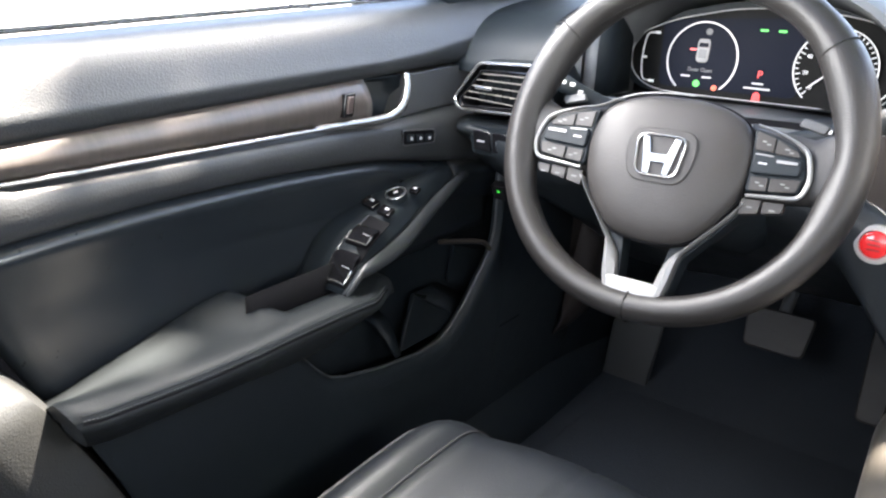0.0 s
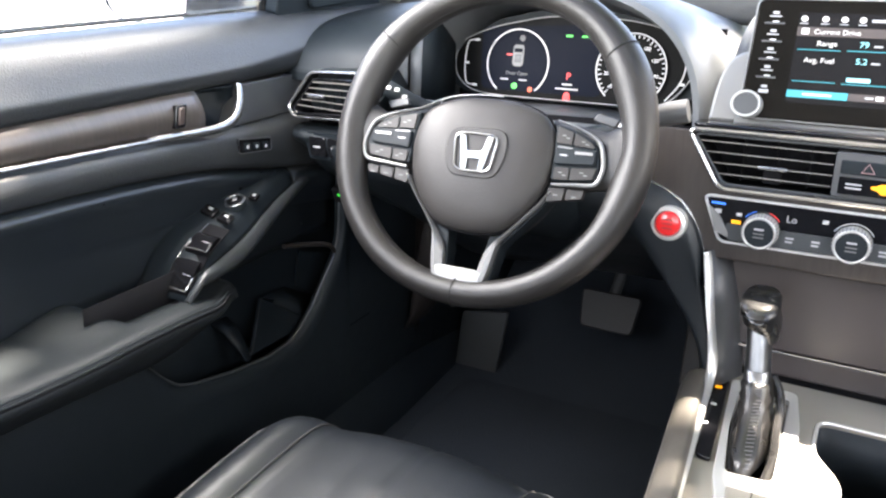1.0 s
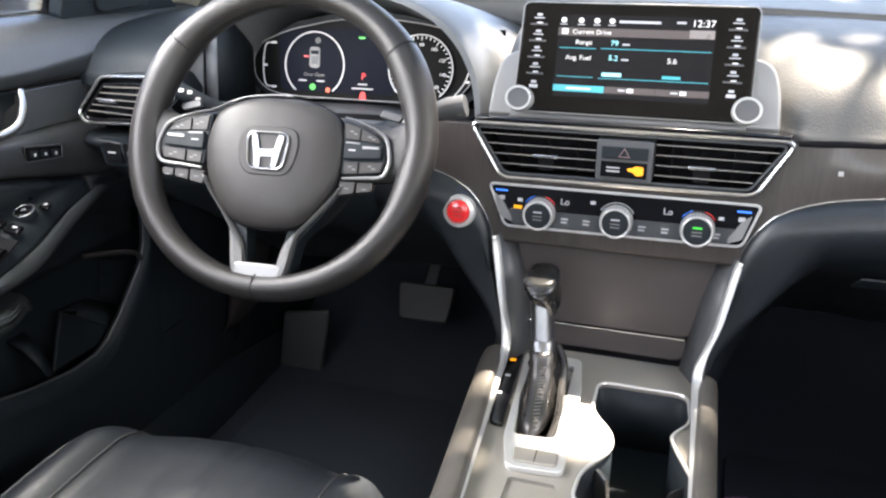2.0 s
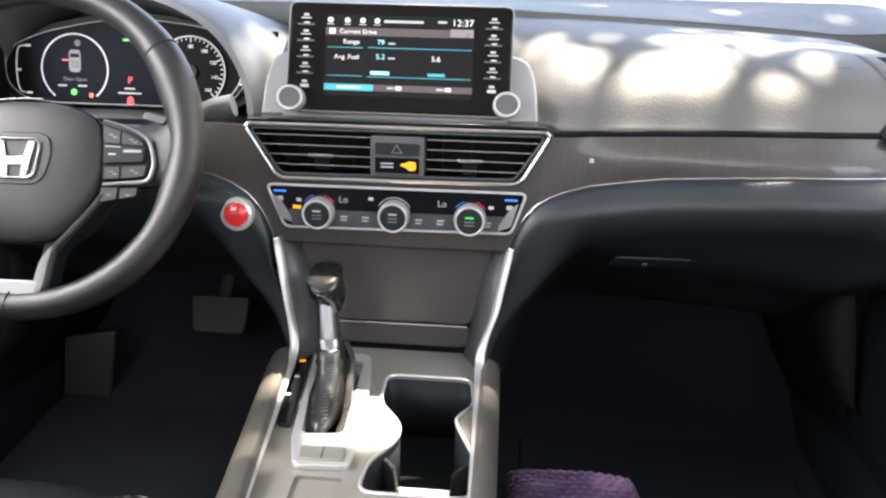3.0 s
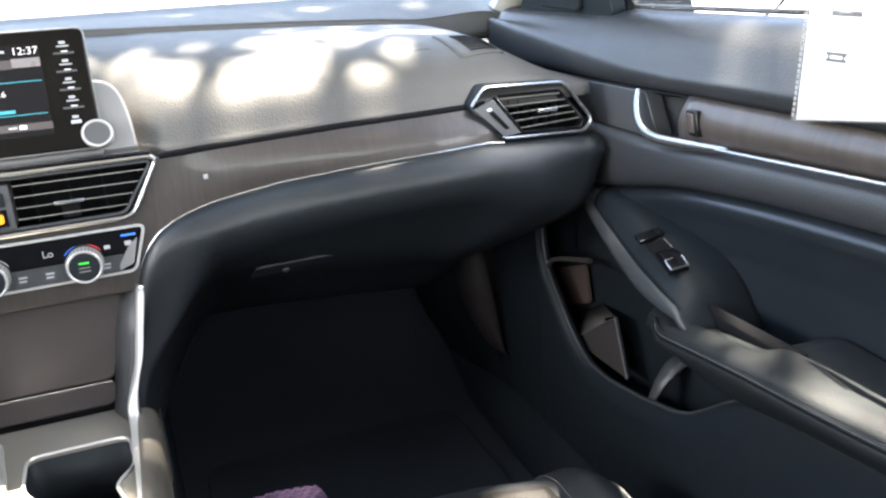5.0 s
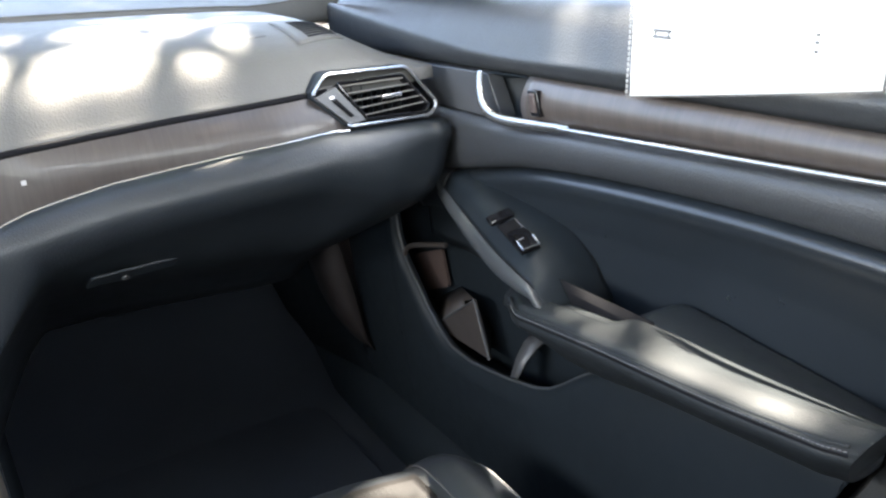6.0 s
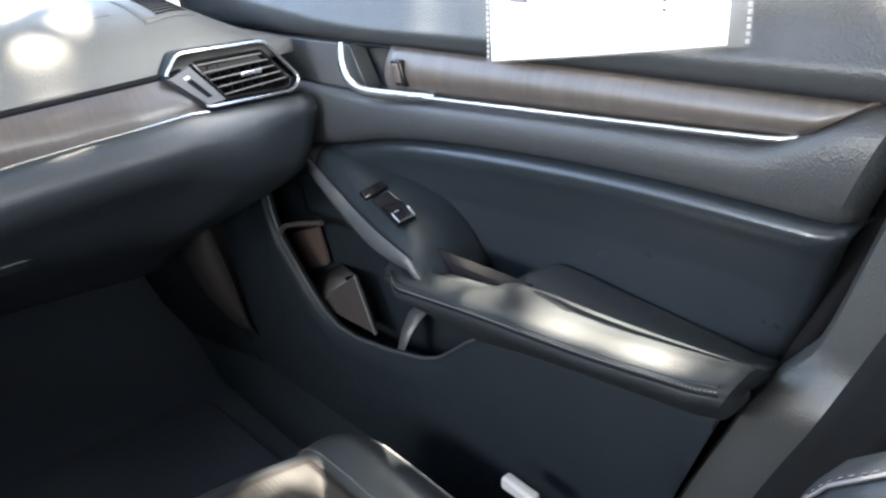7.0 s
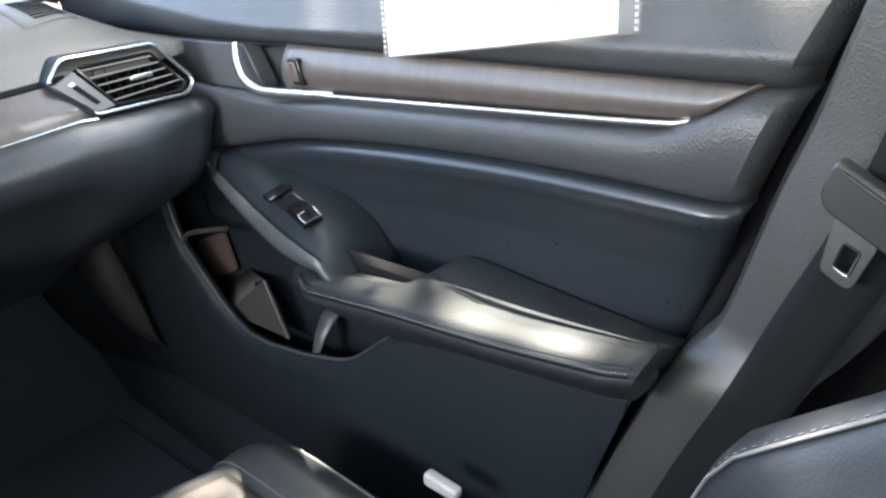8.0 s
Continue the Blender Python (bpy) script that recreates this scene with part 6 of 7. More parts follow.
for s in (-1, 1):
    cx = 0.004
    part("stack_cheek", loft([[V(cx + s * 0.141, -0.003, 0.775), V(cx + s * 0.128, 0.012, 0.772), V(cx + s * 0.120, 0.026, 0.770)], [V(cx + s * 0.130, -0.016, 0.715), V(cx + s * 0.114, 0.004, 0.71), V(cx + s * 0.102, 0.022, 0.708)], [V(cx + s * 0.118, -0.030, 0.655), V(cx + s * 0.106, -0.008, 0.645), V(cx + s * 0.094, 0.016, 0.640)], [V(cx + s * 0.116, -0.05, 0.630), V(cx + s * 0.104, -0.03, 0.626), V(cx + s * 0.09, 0.0, 0.626)]]), GREY, con, thick=0.003)
    rail = spline([V(cx + s * 0.142, -0.008, 0.774), V(cx + s * 0.139, -0.010, 0.762), V(cx + s * 0.128, -0.022, 0.705), V(cx + s * 0.118, -0.033, 0.655), V(cx + s * 0.117, -0.055, 0.634), V(cx + s * 0.119, -0.12, 0.630), V(cx + s * 0.122, -0.28, 0.628), V(cx + s * 0.125, -0.50, 0.626)], 60)
    rail = [V(p.x - s * inward(s, p.y) * smooth01(0.70, 0.64, p.z), p.y, p.z) for p in rail]
    part("bright_rail", tube(rail, 0.0115, 0.006, n=8), SILVER, con, "bright silver edge rail")
    side_rows = []
    for y in lin(-0.005, -0.62, 26):
        f = 1 - smooth01(-0.03, -0.005, y)
        zt = 0.600 + 0.038 * f
        x0 = 0.121 + 0.003 * (-y) - inward(s, y)
        wp = 0.9 if s < 0 else 0.68
        side_rows.append(spline([V(cx + s * (x0 - 0.003), y, zt - 0.012), V(cx + s * x0, y, zt - 0.002), V(cx + s * (x0 + 0.006 * wp), y, zt), V(cx + s * (x0 + 0.018 * wp), y, zt - 0.003), V(cx + s * (x0 + 0.027 * wp), y, zt - 0.012), V(cx + s * (x0 + 0.030 * wp), y, zt - 0.035), V(cx + s * (x0 + 0.030 * wp), y, zt - 0.09), V(cx + s * (x0 + 0.02 * wp), y, zt - 0.12)], 24))
    sp_ = part("side_pad", loft(side_rows), PADTAN, con, "padded leather side pad with stitching", thick=0.002)
    bm = bmesh.new()
    for k in range(150):
        y = -0.03 - k * 0.0038
        x0 = 0.121 + 0.003 * (-y) - inward(s, y)
        xs = cx + s * (x0 + 0.0285 * wp)
        join_bm(bm, tube([V(xs, y, 0.6225), V(xs, y - 0.0024, 0.6225)], 0.0014, n=4))
    part("stitching", bm, THREAD, sp_)
    part("side_wall", prism([V(cx + s * 0.140, 0.30, 0.30), V(cx + s * 0.125, -0.9, 0.30), V(cx + s * 0.125, -0.9, 0.53), V(cx + s * 0.138, 0.0, 0.53), V(cx + s * 0.135, 0.05, 0.62), V(cx + s * 0.135, 0.30, 0.62)], (-s * 0.01, 0, 0)), HARD, con)
# top plate with the selector slot and the cup holder opening
outer = [V(-0.113, 0.018, HC), V(0.115, 0.018, HC), V(0.119, -0.45, HC), V(-0.086, -0.45, HC), V(-0.088, -0.32, HC), V(-0.113, -0.06, HC)]
cup = rounded([V(0.004, -0.052, HC), V(0.107, -0.052, HC), V(0.112, -0.115, HC), V(0.092, -0.142, HC), (V(0.098, -0.165, HC)), V(0.120, -0.222, HC), V(0.118, -0.285, HC), V(0.010, -0.285, HC), V(0.012, -0.235, HC), V(0.037, -0.190, HC), V(0.034, -0.160, HC), V(0.006, -0.118, HC)], 0.016, 4)
slot = rounded([V(-0.080, -0.030, HC), V(-0.028, -0.030, HC), V(-0.021, -0.195, HC), V(-0.064, -0.199, HC), V(-0.075, -0.12, HC)], 0.008, 3)
tray = rounded([V(-0.054, -0.264, HC), V(-0.006, -0.264, HC), V(-0.004, -0.43, HC), V(-0.048, -0.43, HC)], 0.006, 3)
part("top_plate", plate(outer, [cup, slot, tray], (0, 0, -0.006)), CHAMP, con, "satin champagne-grey top plate", bevel=0.001)
part("cup_rim", tube([p + V(0, 0, 0.001) for p in cup], 0.004, 0.0035, n=6, ring=True), SILVER, con)
rows = [[p + V(0, 0, dz) for p in cup] for dz in (-0.004, -0.04, -0.085)]
part("cup_well", loft(rows, ring=True), HARD, con, thick=0.0015)
part("cup_floor", prism([p + V(0, 0, -0.085) for p in cup], (0, 0, 0.003)), HARD, con)
part("cup_step", prism(rounded([V(0.012, -0.20, 0.538), V(0.118, -0.20, 0.538), V(0.118, -0.29, 0.538), V(0.012, -0.29, 0.538)], 0.01), (0, 0, 0.03)), CHAMP, con)
for c, t in (((0.024, -0.212), 1), ((0.108, -0.216), -1)):
    part("cup_spring", prism([V(c[0], c[1], 0.57), V(c[0] + 0.016 * t, c[1] - 0.012, 0.57), V(c[0] + 0.012 * t, c[1] - 0.018, 0.612), V(c[0], c[1] - 0.004, 0.612)], V(0.003, 0.004, 0)), GREY, con, bevel=0.001)
part("slot_well", loft([[p + V(0, 0, dz) for p in slot] for dz in (-0.003, -0.05)], ring=True, caps=False), CHAMP, con, thick=0.0015)
part("slot_floor", prism([p + V(0, 0, -0.05) for p in slot], (0, 0, 0.002)), DEEP, con)
part("tray_lid", prism([p + V(0, 0, -0.012) for p in tray], (0, 0, 0.008)), CHAMP, con)
fr_out = rounded([V(-0.093, -0.012, HC), V(-0.022, -0.012, HC), V(-0.010, -0.090, HC), V(-0.003, -0.252, HC), V(-0.060, -0.256, HC), V(-0.0735, -0.205, HC)], 0.010, 4)
part("selector_frame", plate(fr_out, [slot], (0, 0, 0.006)), SILVER, con, "silver gear selector frame", bevel=0.0015)
part("gear_strip", prism(rounded([V(-0.115, -0.014, HC), V(-0.096, -0.012, HC), V(-0.080, -0.184, HC), V(-0.094, -0.182, HC), V(-0.100, -0.165, HC)], 0.005), (0, 0, 0.005)), GLOSS, con, "gloss black gear indicator strip", bevel=0.001)
part("gear_lamp", prism([V(-0.1065, -0.036, HC + 0.005), V(-0.0995, -0.035, HC + 0.005), V(-0.0995, -0.040, HC + 0.005), V(-0.1065, -0.041, HC + 0.005)], (0, 0, 0.0006)), GLOW_ORANGE, con)
for y in (-0.076, -0.118):
    part("mark", prism([V(-0.103, y, HC + 0.005), V(-0.097, y, HC + 0.005), V(-0.097, y - 0.004, HC + 0.005), V(-0.103, y - 0.004, HC + 0.005)], (0, 0, 0.0004)), WHITE_INK, con)
pb = part("mode_button", prism(rounded([V(-0.058, -0.224, HC), V(-0.012, -0.223, HC), V(-0.011, -0.246, HC), V(-0.054, -0.248, HC)], 0.004), (0, 0, 0.0085)), CHAMP, con, bevel=0.0015)
part("mark", prism([V(-0.0345, -0.2245, HC + 0.0085), V(-0.0335, -0.2245, HC + 0.0085), V(-0.0325, -0.246, HC + 0.0085), V(-0.0335, -0.246, HC + 0.0085)], (0, 0, 0.0004)), DEEP, pb)

# ---- gear selector ----
gs = thing("gear_selector", (-0.050, -0.10, HC), "gear selector with leather boot and gloss black knob", "gear selector")
ax0, ax1 = V(-0.052, -0.098, HC - 0.005), V(-0.070, -0.050, 0.753)


def ringat(t, a, b, tilt=0.0, n=20, p=2.6):
    c = ax0.lerp(ax1, t) + V(0, -0.014 * max(0.0, 1 - t / 0.2), 0)
    out = []
    for i in range(n):
        th = math.tau * i / n
        cc, ss = math.cos(th), math.sin(th)
        out.append(c + V(a * math.copysign(abs(cc) ** (2 / p), cc), b * math.copysign(abs(ss) ** (2 / p), ss), tilt * ss * b))
    return out


boot = [ringat(t, a, b) for t, a, b in ((0.0, 0.0175, 0.074), (0.06, 0.0165, 0.058), (0.12, 0.0155, 0.040), (0.19, 0.0155, 0.028), (0.24, 0.0145, 0.023), (0.30, 0.0155, 0.020), (0.36, 0.0140, 0.017), (0.40, 0.0130, 0.015))]
for r_ in boot:
    for i, p in enumerate(r_):
        p.x += 0.002 * math.sin(i * 2.3 + p.z * 300)
part("boot", loft(boot, ring=True), BOOT, gs, "black leather boot", thick=0.001)
bm = bmesh.new()
for k in range(24):
    t = 0.02 + 0.36 * k / 24
    c = ax0.lerp(ax1, t) + V(0.004, -0.089 + 0.071 * min(1, t / 0.3) ** 0.7, 0)
    join_bm(bm, tube([c + V(-0.004, 0, 0), c + V(0.004, 0, 0.002)], 0.0014, n=4))
part("stitching", bm, THREADDIM, gs)
for pts_, w_ in (([(-0.046, -0.062, 0.664), (-0.034, -0.078, 0.650), (-0.031, -0.105, 0.632), (-0.027, -0.150, 0.618), (-0.029, -0.185, 0.612)], 0.010), ([(-0.060, -0.060, 0.655), (-0.070, -0.082, 0.638), (-0.070, -0.120, 0.622), (-0.062, -0.180, 0.612)], 0.008)):
    part("boot_fold", tube(spline([V(*p) for p in pts_], 18), w_, w_ * 1.5, n=8), BOOT, gs)
part("collar", loft([ringat(t, a, b) for t, a, b in ((0.38, 0.0125, 0.0145), (0.39, 0.0138, 0.0155), (0.47, 0.0128, 0.0145), (0.475, 0.0120, 0.0138), (0.48, 0.0128, 0.0145), (0.84, 0.0118, 0.014), (0.85, 0.010, 0.012))], ring=True, caps=True), STEEL, gs, "brushed steel shaft")
knob = []
for t, a, b, tl in ((0.66, 0.0105, 0.014, 0), (0.68, 0.0125, 0.017, 0.1), (0.74, 0.0140, 0.020, 0.2), (0.80, 0.0160, 0.0230, 0.3), (0.86, 0.0182, 0.0252, 0.35), (0.92, 0.0200, 0.0274, 0.3), (0.945, 0.0200, 0.0272, 0.3), (0.963, 0.0180, 0.0245, 0.25), (0.971, 0.0120, 0.017, 0.2)):
    knob.append([p + V(0.006, 0.008, 0) * (1 - smooth01(0.76, 0.88, t)) for p in ringat(t, a, b, tl)])
part("knob", loft(knob, ring=True, caps=True), GLOSSLEATHER, gs, "smooth black knob", sharp=80)
part("knob_trim", loft([ringat(t, a, b, tl) for t, a, b, tl in ((0.828, 0.0130, 0.0200, 0.3), (0.84, 0.0160, 0.0225, 0.3), (0.935, 0.0175, 0.0285, 0.3))], ring=True), GLOSS, gs, thick=0.001)

# ---- seats ----
def seat(s, label):
    st_ = thing("car_seat", (s * 0.385, -0.45, 0.30), label, "seat", group="front seats")
    cx, hw = s * 0.385, 0.225
    NX = 61
    def height(u, y):
        """Top of the cushion; u from -1 to 1 across it."""
        h = 0.554 + 0.021 * smooth01(0.50, 0.78, abs(u)) - 0.115 * (1 - math.sqrt(max(0.0, 1 - max(0.0, (abs(u) - 0.66) / 0.34) ** 2))) + 0.003 * math.cos(u * 2)
        h -= 0.02 * smooth01(-0.25, -0.65, y)
        for c in (-0.22, 0.0, 0.22):
            h -= 0.0025 * math.exp(-((u - c) / 0.012) ** 2)
        h -= 0.006 * math.exp(-((abs(u) - 0.58) / 0.012) ** 2)
        return h
    rows = []
    for y in lin(-0.165, -0.72, 50):
        row = []
        for i in range(NX):
            u = -1 + 2 * i / (NX - 1)
            yf = y - 0.075 * abs(u) ** 2.4 * smooth01(-0.45, -0.165, y)
            k = (y + 0.165) / -0.085
            drop = 0.0 if k >= 1 else 0.085 * (1 - math.sqrt(max(0.0, 1 - (1 - k) ** 2)))
            row.append(V(cx + hw * u, yf, height(u, y) - drop))
        rows.append(row)
    rows.insert(0, [p + V(0, -0.005, -0.10) for p in rows[0]])
    rows = [[V(r[0].x - 0.004, r[0].y, r[0].z - 0.14)] + r + [V(r[-1].x + 0.004, r[-1].y, r[-1].z - 0.14)] for r in rows]
    cu = part("cushion", loft(rows), LEATHERSEAT, st_, "black leather cushion with stitched bolsters", thick=0.004, sharp=75)
    mid_rows = []
    for y in lin(-0.235, -0.66, 40):
        k = (y + 0.165) / -0.085
        drop = 0.0 if k >= 1 else 0.085 * (1 - math.sqrt(max(0.0, 1 - (1 - k) ** 2)))
        mid_rows.append([V(cx + hw * u, y - 0.075 * abs(u) ** 2.4 * smooth01(-0.45, -0.165, y), height(u, y) - drop + 0.0032) for u in lin(-0.555, 0.555, 30)])
    if s > 0:
        part("centre_panel", loft(mid_rows), PERFORATED, cu, "perforated leather centre panel", thick=0.001)
    for sg in (-1, 1):
        for uu, dz in ((0.60, 0.0), (0.86, 0.001)):
            ln = []
            for y in lin(-0.175, -0.66, 40):
                u = sg * uu
                k = (y + 0.165) / -0.085
                drop = 0.0 if k >= 1 else 0.085 * (1 - math.sqrt(max(0.0, 1 - (1 - k) ** 2)))
                ln.append(V(cx + hw * u, y - 0.075 * abs(u) ** 2.4 * smooth01(-0.45, -0.165, y), height(u, y) - drop + 0.0032 + dz))
            part("piping", tube(ln, 0.0028, 0.0022, n=6), THREADDARK if uu < 0.7 else THREADDIM, cu)
    part("seat_base", prism([V(cx - 0.20, -0.25, 0.30), V(cx + 0.20, -0.25, 0.30), V(cx + 0.20, -0.70, 0.30), V(cx - 0.20, -0.70, 0.30)], (0, 0, 0.14)), DEEP, st_, "black seat base")
    # backrest, leaning back
    rows = []
    for k in lin(0, 1, 34):
        z = 0.52 + 0.56 * k
        y0 = -0.738 - 1.12 * (z - 0.715) - (0.13 if s < 0 else 0.0)
        w = 0.240 - 0.12 * k
        row = []
        for i in range(49):
            u = -1 + 2 * i / 48
            b = smooth01(0.50, 0.80, abs(u)) * (1 - 0.80 * smooth01(0.86, 1.0, abs(u)) ** 1.5)
            f = 0.058 * b * smooth01(0.68, 0.78, z) - 0.005 * math.exp(-((abs(u) - 0.50) / 0.02) ** 2)
            row.append(V(cx + w * u, y0 + f * 0.8, z + 0.6 * f))
        rows.append([row[0] + V(0, -0.14, -0.10)] + row + [row[-1] + V(0, -0.14, -0.10)])
    bk = part("backrest", loft(rows), LEATHERSEAT, st_, "black leather backrest with side bolsters", thick=0.004, sharp=75)
    for sg in (-1, 1):
        ln = [r[1 + (24 + sg * 18)] + V(0, 0.003, 0.003) for r in rows]
        part("piping", tube(ln, 0.0030, 0.0022, n=6), THREADDIM, bk)
        st2 = bmesh.new()
        for off in (0.004,):
            fine = spline([p + V(sg * off, 0.0004, 0.0005) for p in ln], 240)
            for a_, b_ in zip(fine[::2], fine[1::2]):
                join_bm(st2, tube([a_, a_.lerp(b_, 0.8)], 0.0008, n=4))
        part("stitching", st2, THREADDIM, bk, "grey thread")
    if s > 0:
        part("seat_lever", prism(rounded([V(cx + s * 0.234, -0.422, 0.552), V(cx + s * 0.234, -0.462, 0.550), V(cx + s * 0.234, -0.466, 0.564), V(cx + s * 0.234, -0.424, 0.568)], 0.005), V(s * 0.012, 0, 0)), GREYLIGHT, st_, "pale grey plastic seat lever", bevel=0.003)
    part("side_cover", prism([V(cx + s * 0.215, -0.24, 0.31), V(cx + s * 0.215, -0.72, 0.31), V(cx + s * 0.215, -0.72, 0.47), V(cx + s * 0.215, -0.27, 0.46)], V(s * 0.02, 0, 0)), HARD, st_, bevel=0.01)
    return st_


seat(-1, "black leather driver's seat with stitched seams")
seat(1, "black perforated leather passenger seat in dappled light")

# ---- footwell ----
def pedal(name, u0, u1, v0, v1, y, tilt, label, cat):
    p = Plane((0, y, 0), tilt)
    th = thing(name, ((u0 + u1) / 2, y, v0), label, cat)
    o = Plane((0, y, (v0 + v1) / 2), tilt)
    h = (v1 - v0) / 2
    part("pad", o.poly([(u0, h), (u1, h), (u1 - 0.008, -h), (u0 + 0.008, -h)], -0.010, 0.0, 0.012), PEDAL, th, bevel=0.003)
    part("arm", tube([o.at((u0 + u1) / 2, h * 0.4, -0.012), o.at((u0 + u1) / 2 + 0.0, h + 0.06, -0.05), V((u0 + u1) / 2, y + 0.14, v1 + 0.28)], 0.022, 0.012), GREY, th, "grey steel arm")


pedal("brake_pedal", -0.438, -0.324, 0.435, 0.506, 0.42, 25, "wide black rubber brake pedal", "pedal")
pedal("accelerator_pedal", -0.245, -0.19, 0.36, 0.52, 0.43, 30, "tall black accelerator pedal", "pedal")
fr = thing("foot_rest", (-0.63, 0.45, 0.30), "dark grey foot rest plate in the driver's footwell", "foot rest")
fp = Plane((-0.613, 0.36, 0.372), 6)
part("plate", fp.poly([(-0.042, 0.062), (0.055, 0.078), (0.033, -0.082), (-0.055, -0.078)], -0.012, 0.0, 0.008), GREYVINYL, fr, "dark grey plate", bevel=0.003)
for s in (-1, 1):
    mt = part("floor_mat", prism(rounded([V(s * 0.18, 0.33, 0.312), V(s * 0.62, 0.33, 0.312), V(s * 0.62, -0.30, 0.312), V(s * 0.18, -0.30, 0.312)], 0.04), (0, 0, 0.008)), CARPET, bevel=0.003)
    tagged(mt, "black carpet floor mat in the footwell", "floor mat", group="floor mats")

# ---- seat belt on the middle pillar ----
sbelt = thing("seat_belt", (0.68, -0.70, 0.50), "black webbing seat belt with a steel tongue against the pillar", "seat belt")
ln = spline([V(0.668, -0.594, 0.45), V(0.672, -0.667, 0.632), V(0.674, -0.707, 0.72), V(0.674, -0.740, 0.80), V(0.673, -0.766, 0.86), V(0.670, -0.791, 0.93), V(0.645, -0.85, 1.15)], 40)
rows = []
for i, p in enumerate(ln):
    d_ = (ln[min(39, i + 1)] - ln[max(0, i - 1)]).normalized()
    sd = d_.cross(V(1, 0, 0)).normalized() * 0.0212
    rows.append([p - sd, p - sd * 0.5 + V(-0.001, 0, 0), p + V(-0.0015, 0, 0), p + sd * 0.5 + V(-0.001, 0, 0), p + sd])
part("webbing", loft(rows), WEBBING, sbelt, thick=0.0014)
# tongue with its moulded cover, hanging askew on the webbing
cover = [V(0.665, y, z) for y, z in ((-0.752, 0.922), (-0.815, 0.885), (-0.812, 0.855), (-0.748, 0.892), (-0.745, 0.902))]
part("tongue_cover", prism(rounded(cover, 0.006), V(-0.013, 0, 0)), BUCKLE, sbelt, "grey plastic tongue cover", bevel=0.005)
part("cover_ridge", tube([V(0.6515, -0.757, 0.9155), V(0.6505, -0.785, 0.899), V(0.6515, -0.812, 0.883)], 0.003, 0.0022, n=8), BUCKLE, sbelt)
tg_o = rounded([V(0.660, y, z) for y, z in ((-0.754, 0.888), (-0.778, 0.874), (-0.767, 0.846), (-0.763, 0.844), (-0.748, 0.853))], 0.004, 3)
tg_h = rounded([V(0.660, y, z) for y, z in ((-0.760, 0.873), (-0.7695, 0.8685), (-0.764, 0.852), (-0.755, 0.857))], 0.002, 2)
part("tongue", plate(tg_o, [tg_h], V(-0.003, 0, 0)), STEEL, sbelt, "steel belt tongue")
part("tongue_rim", tube([p + V(-0.0035, 0, 0) for p in tg_h], 0.0016, n=5, ring=True, up=(1, 0, 0)), STEEL, sbelt)

# ---- papers in a clear sleeve hung at the passenger's window ----
doc = thing("document_sleeve", (0.69, -0.49, 0.945), "white printed sheet in a clear plastic sleeve at the window", "document")


def DX(y, z):
    """A point of the sheet, which leans a little towards the glass."""
    return V(0.696 + 0.06 * (z - 0.96) + 0.004 * math.sin((y + 0.4) * 14), -0.885 + (y + 0.885) * 1.021, 1.08 + (z - 1.08) * 1.021)


rows = [[DX(-0.376 - 0.222 * u, (0.9455 + 0.030 * u) * (1 - w) + 1.09 * w) for u in lin(0, 1, 12)] for w in lin(0, 1, 10)]
part("sheet", loft(rows), PAPER, doc, "white sheet of paper", thick=0.0008)
rows = [[DX(-0.372 - 0.243 * u, (0.944 + 0.0325 * u) * (1 - w) + 1.094 * w) + V(-0.0016, 0, 0) for u in lin(0, 1, 12)] for w in lin(0, 1, 10)]
slv = part("sleeve", loft(rows), CLEAR, doc, "clear plastic sleeve", thick=0.0005)
slv.visible_shadow = False
for y0 in (-0.3735, -0.6125):
    bm = bmesh.new()
    for k in range(31):
        z = 0.948 + 0.0045 * k + (0.03 if y0 < -0.5 else 0)
        join_bm(bm, tube([DX(y0, z) + V(-0.002, 0, 0), DX(y0, z + 0.0026) + V(-0.002, 0, 0)], 0.0028, n=4))
    part("sleeve_seam", bm, GREYLIGHT, doc, "punched seam")
for y0, y1, z0, z1 in ((-0.400, -0.421, 1.0005, 1.003), (-0.400, -0.421, 0.9955, 0.998), (-0.402, -0.404, 0.998, 1.0005), (-0.417, -0.419, 0.998, 1.0005), (-0.549, -0.552, 1.006, 1.008), (-0.549, -0.552, 1.001, 1.003), (-0.549, -0.552, 0.995, 0.997), (-0.400, -0.43, 1.03, 1.034), (-0.47, -0.58, 1.05, 1.053), (-0.40, -0.58, 1.075, 1.078), (-0.40, -0.56, 1.09, 1.093), (-0.40, -0.57, 1.105, 1.108)):
    part("print_line", loft([[DX(y0, z0) + V(-0.0008, 0, 0), DX(y1, z0) + V(-0.0008, 0, 0)], [DX(y0, z1) + V(-0.0008, 0, 0), DX(y1, z1) + V(-0.0008, 0, 0)]]), INK, doc, thick=0.0003)

# ---- purple woven cushion on the passenger seat ----
pc = thing("woven_cushion", (0.225, -0.3, 0.54), "purple woven fabric pad lying on the passenger seat", "cushion")


def pz(u, w):
    """Height of the pad over its middle."""
    e = min(1.0, (1 - abs(u) ** 6)) * min(1.0, 1 - abs(w) ** 6)
    return 0.548 + 0.026 * max(0.0, e) ** 0.5 + 0.003 * noise.noise(V(u * 2, w * 2, 3))


def pad_at(u, w, up=0.0):
    x, y = 0.2275 + 0.076 * u, -0.265 + 0.125 * w
    return V(x + 0.012 * w * (u > 0) * u * -1, y, pz(u, w) + up)


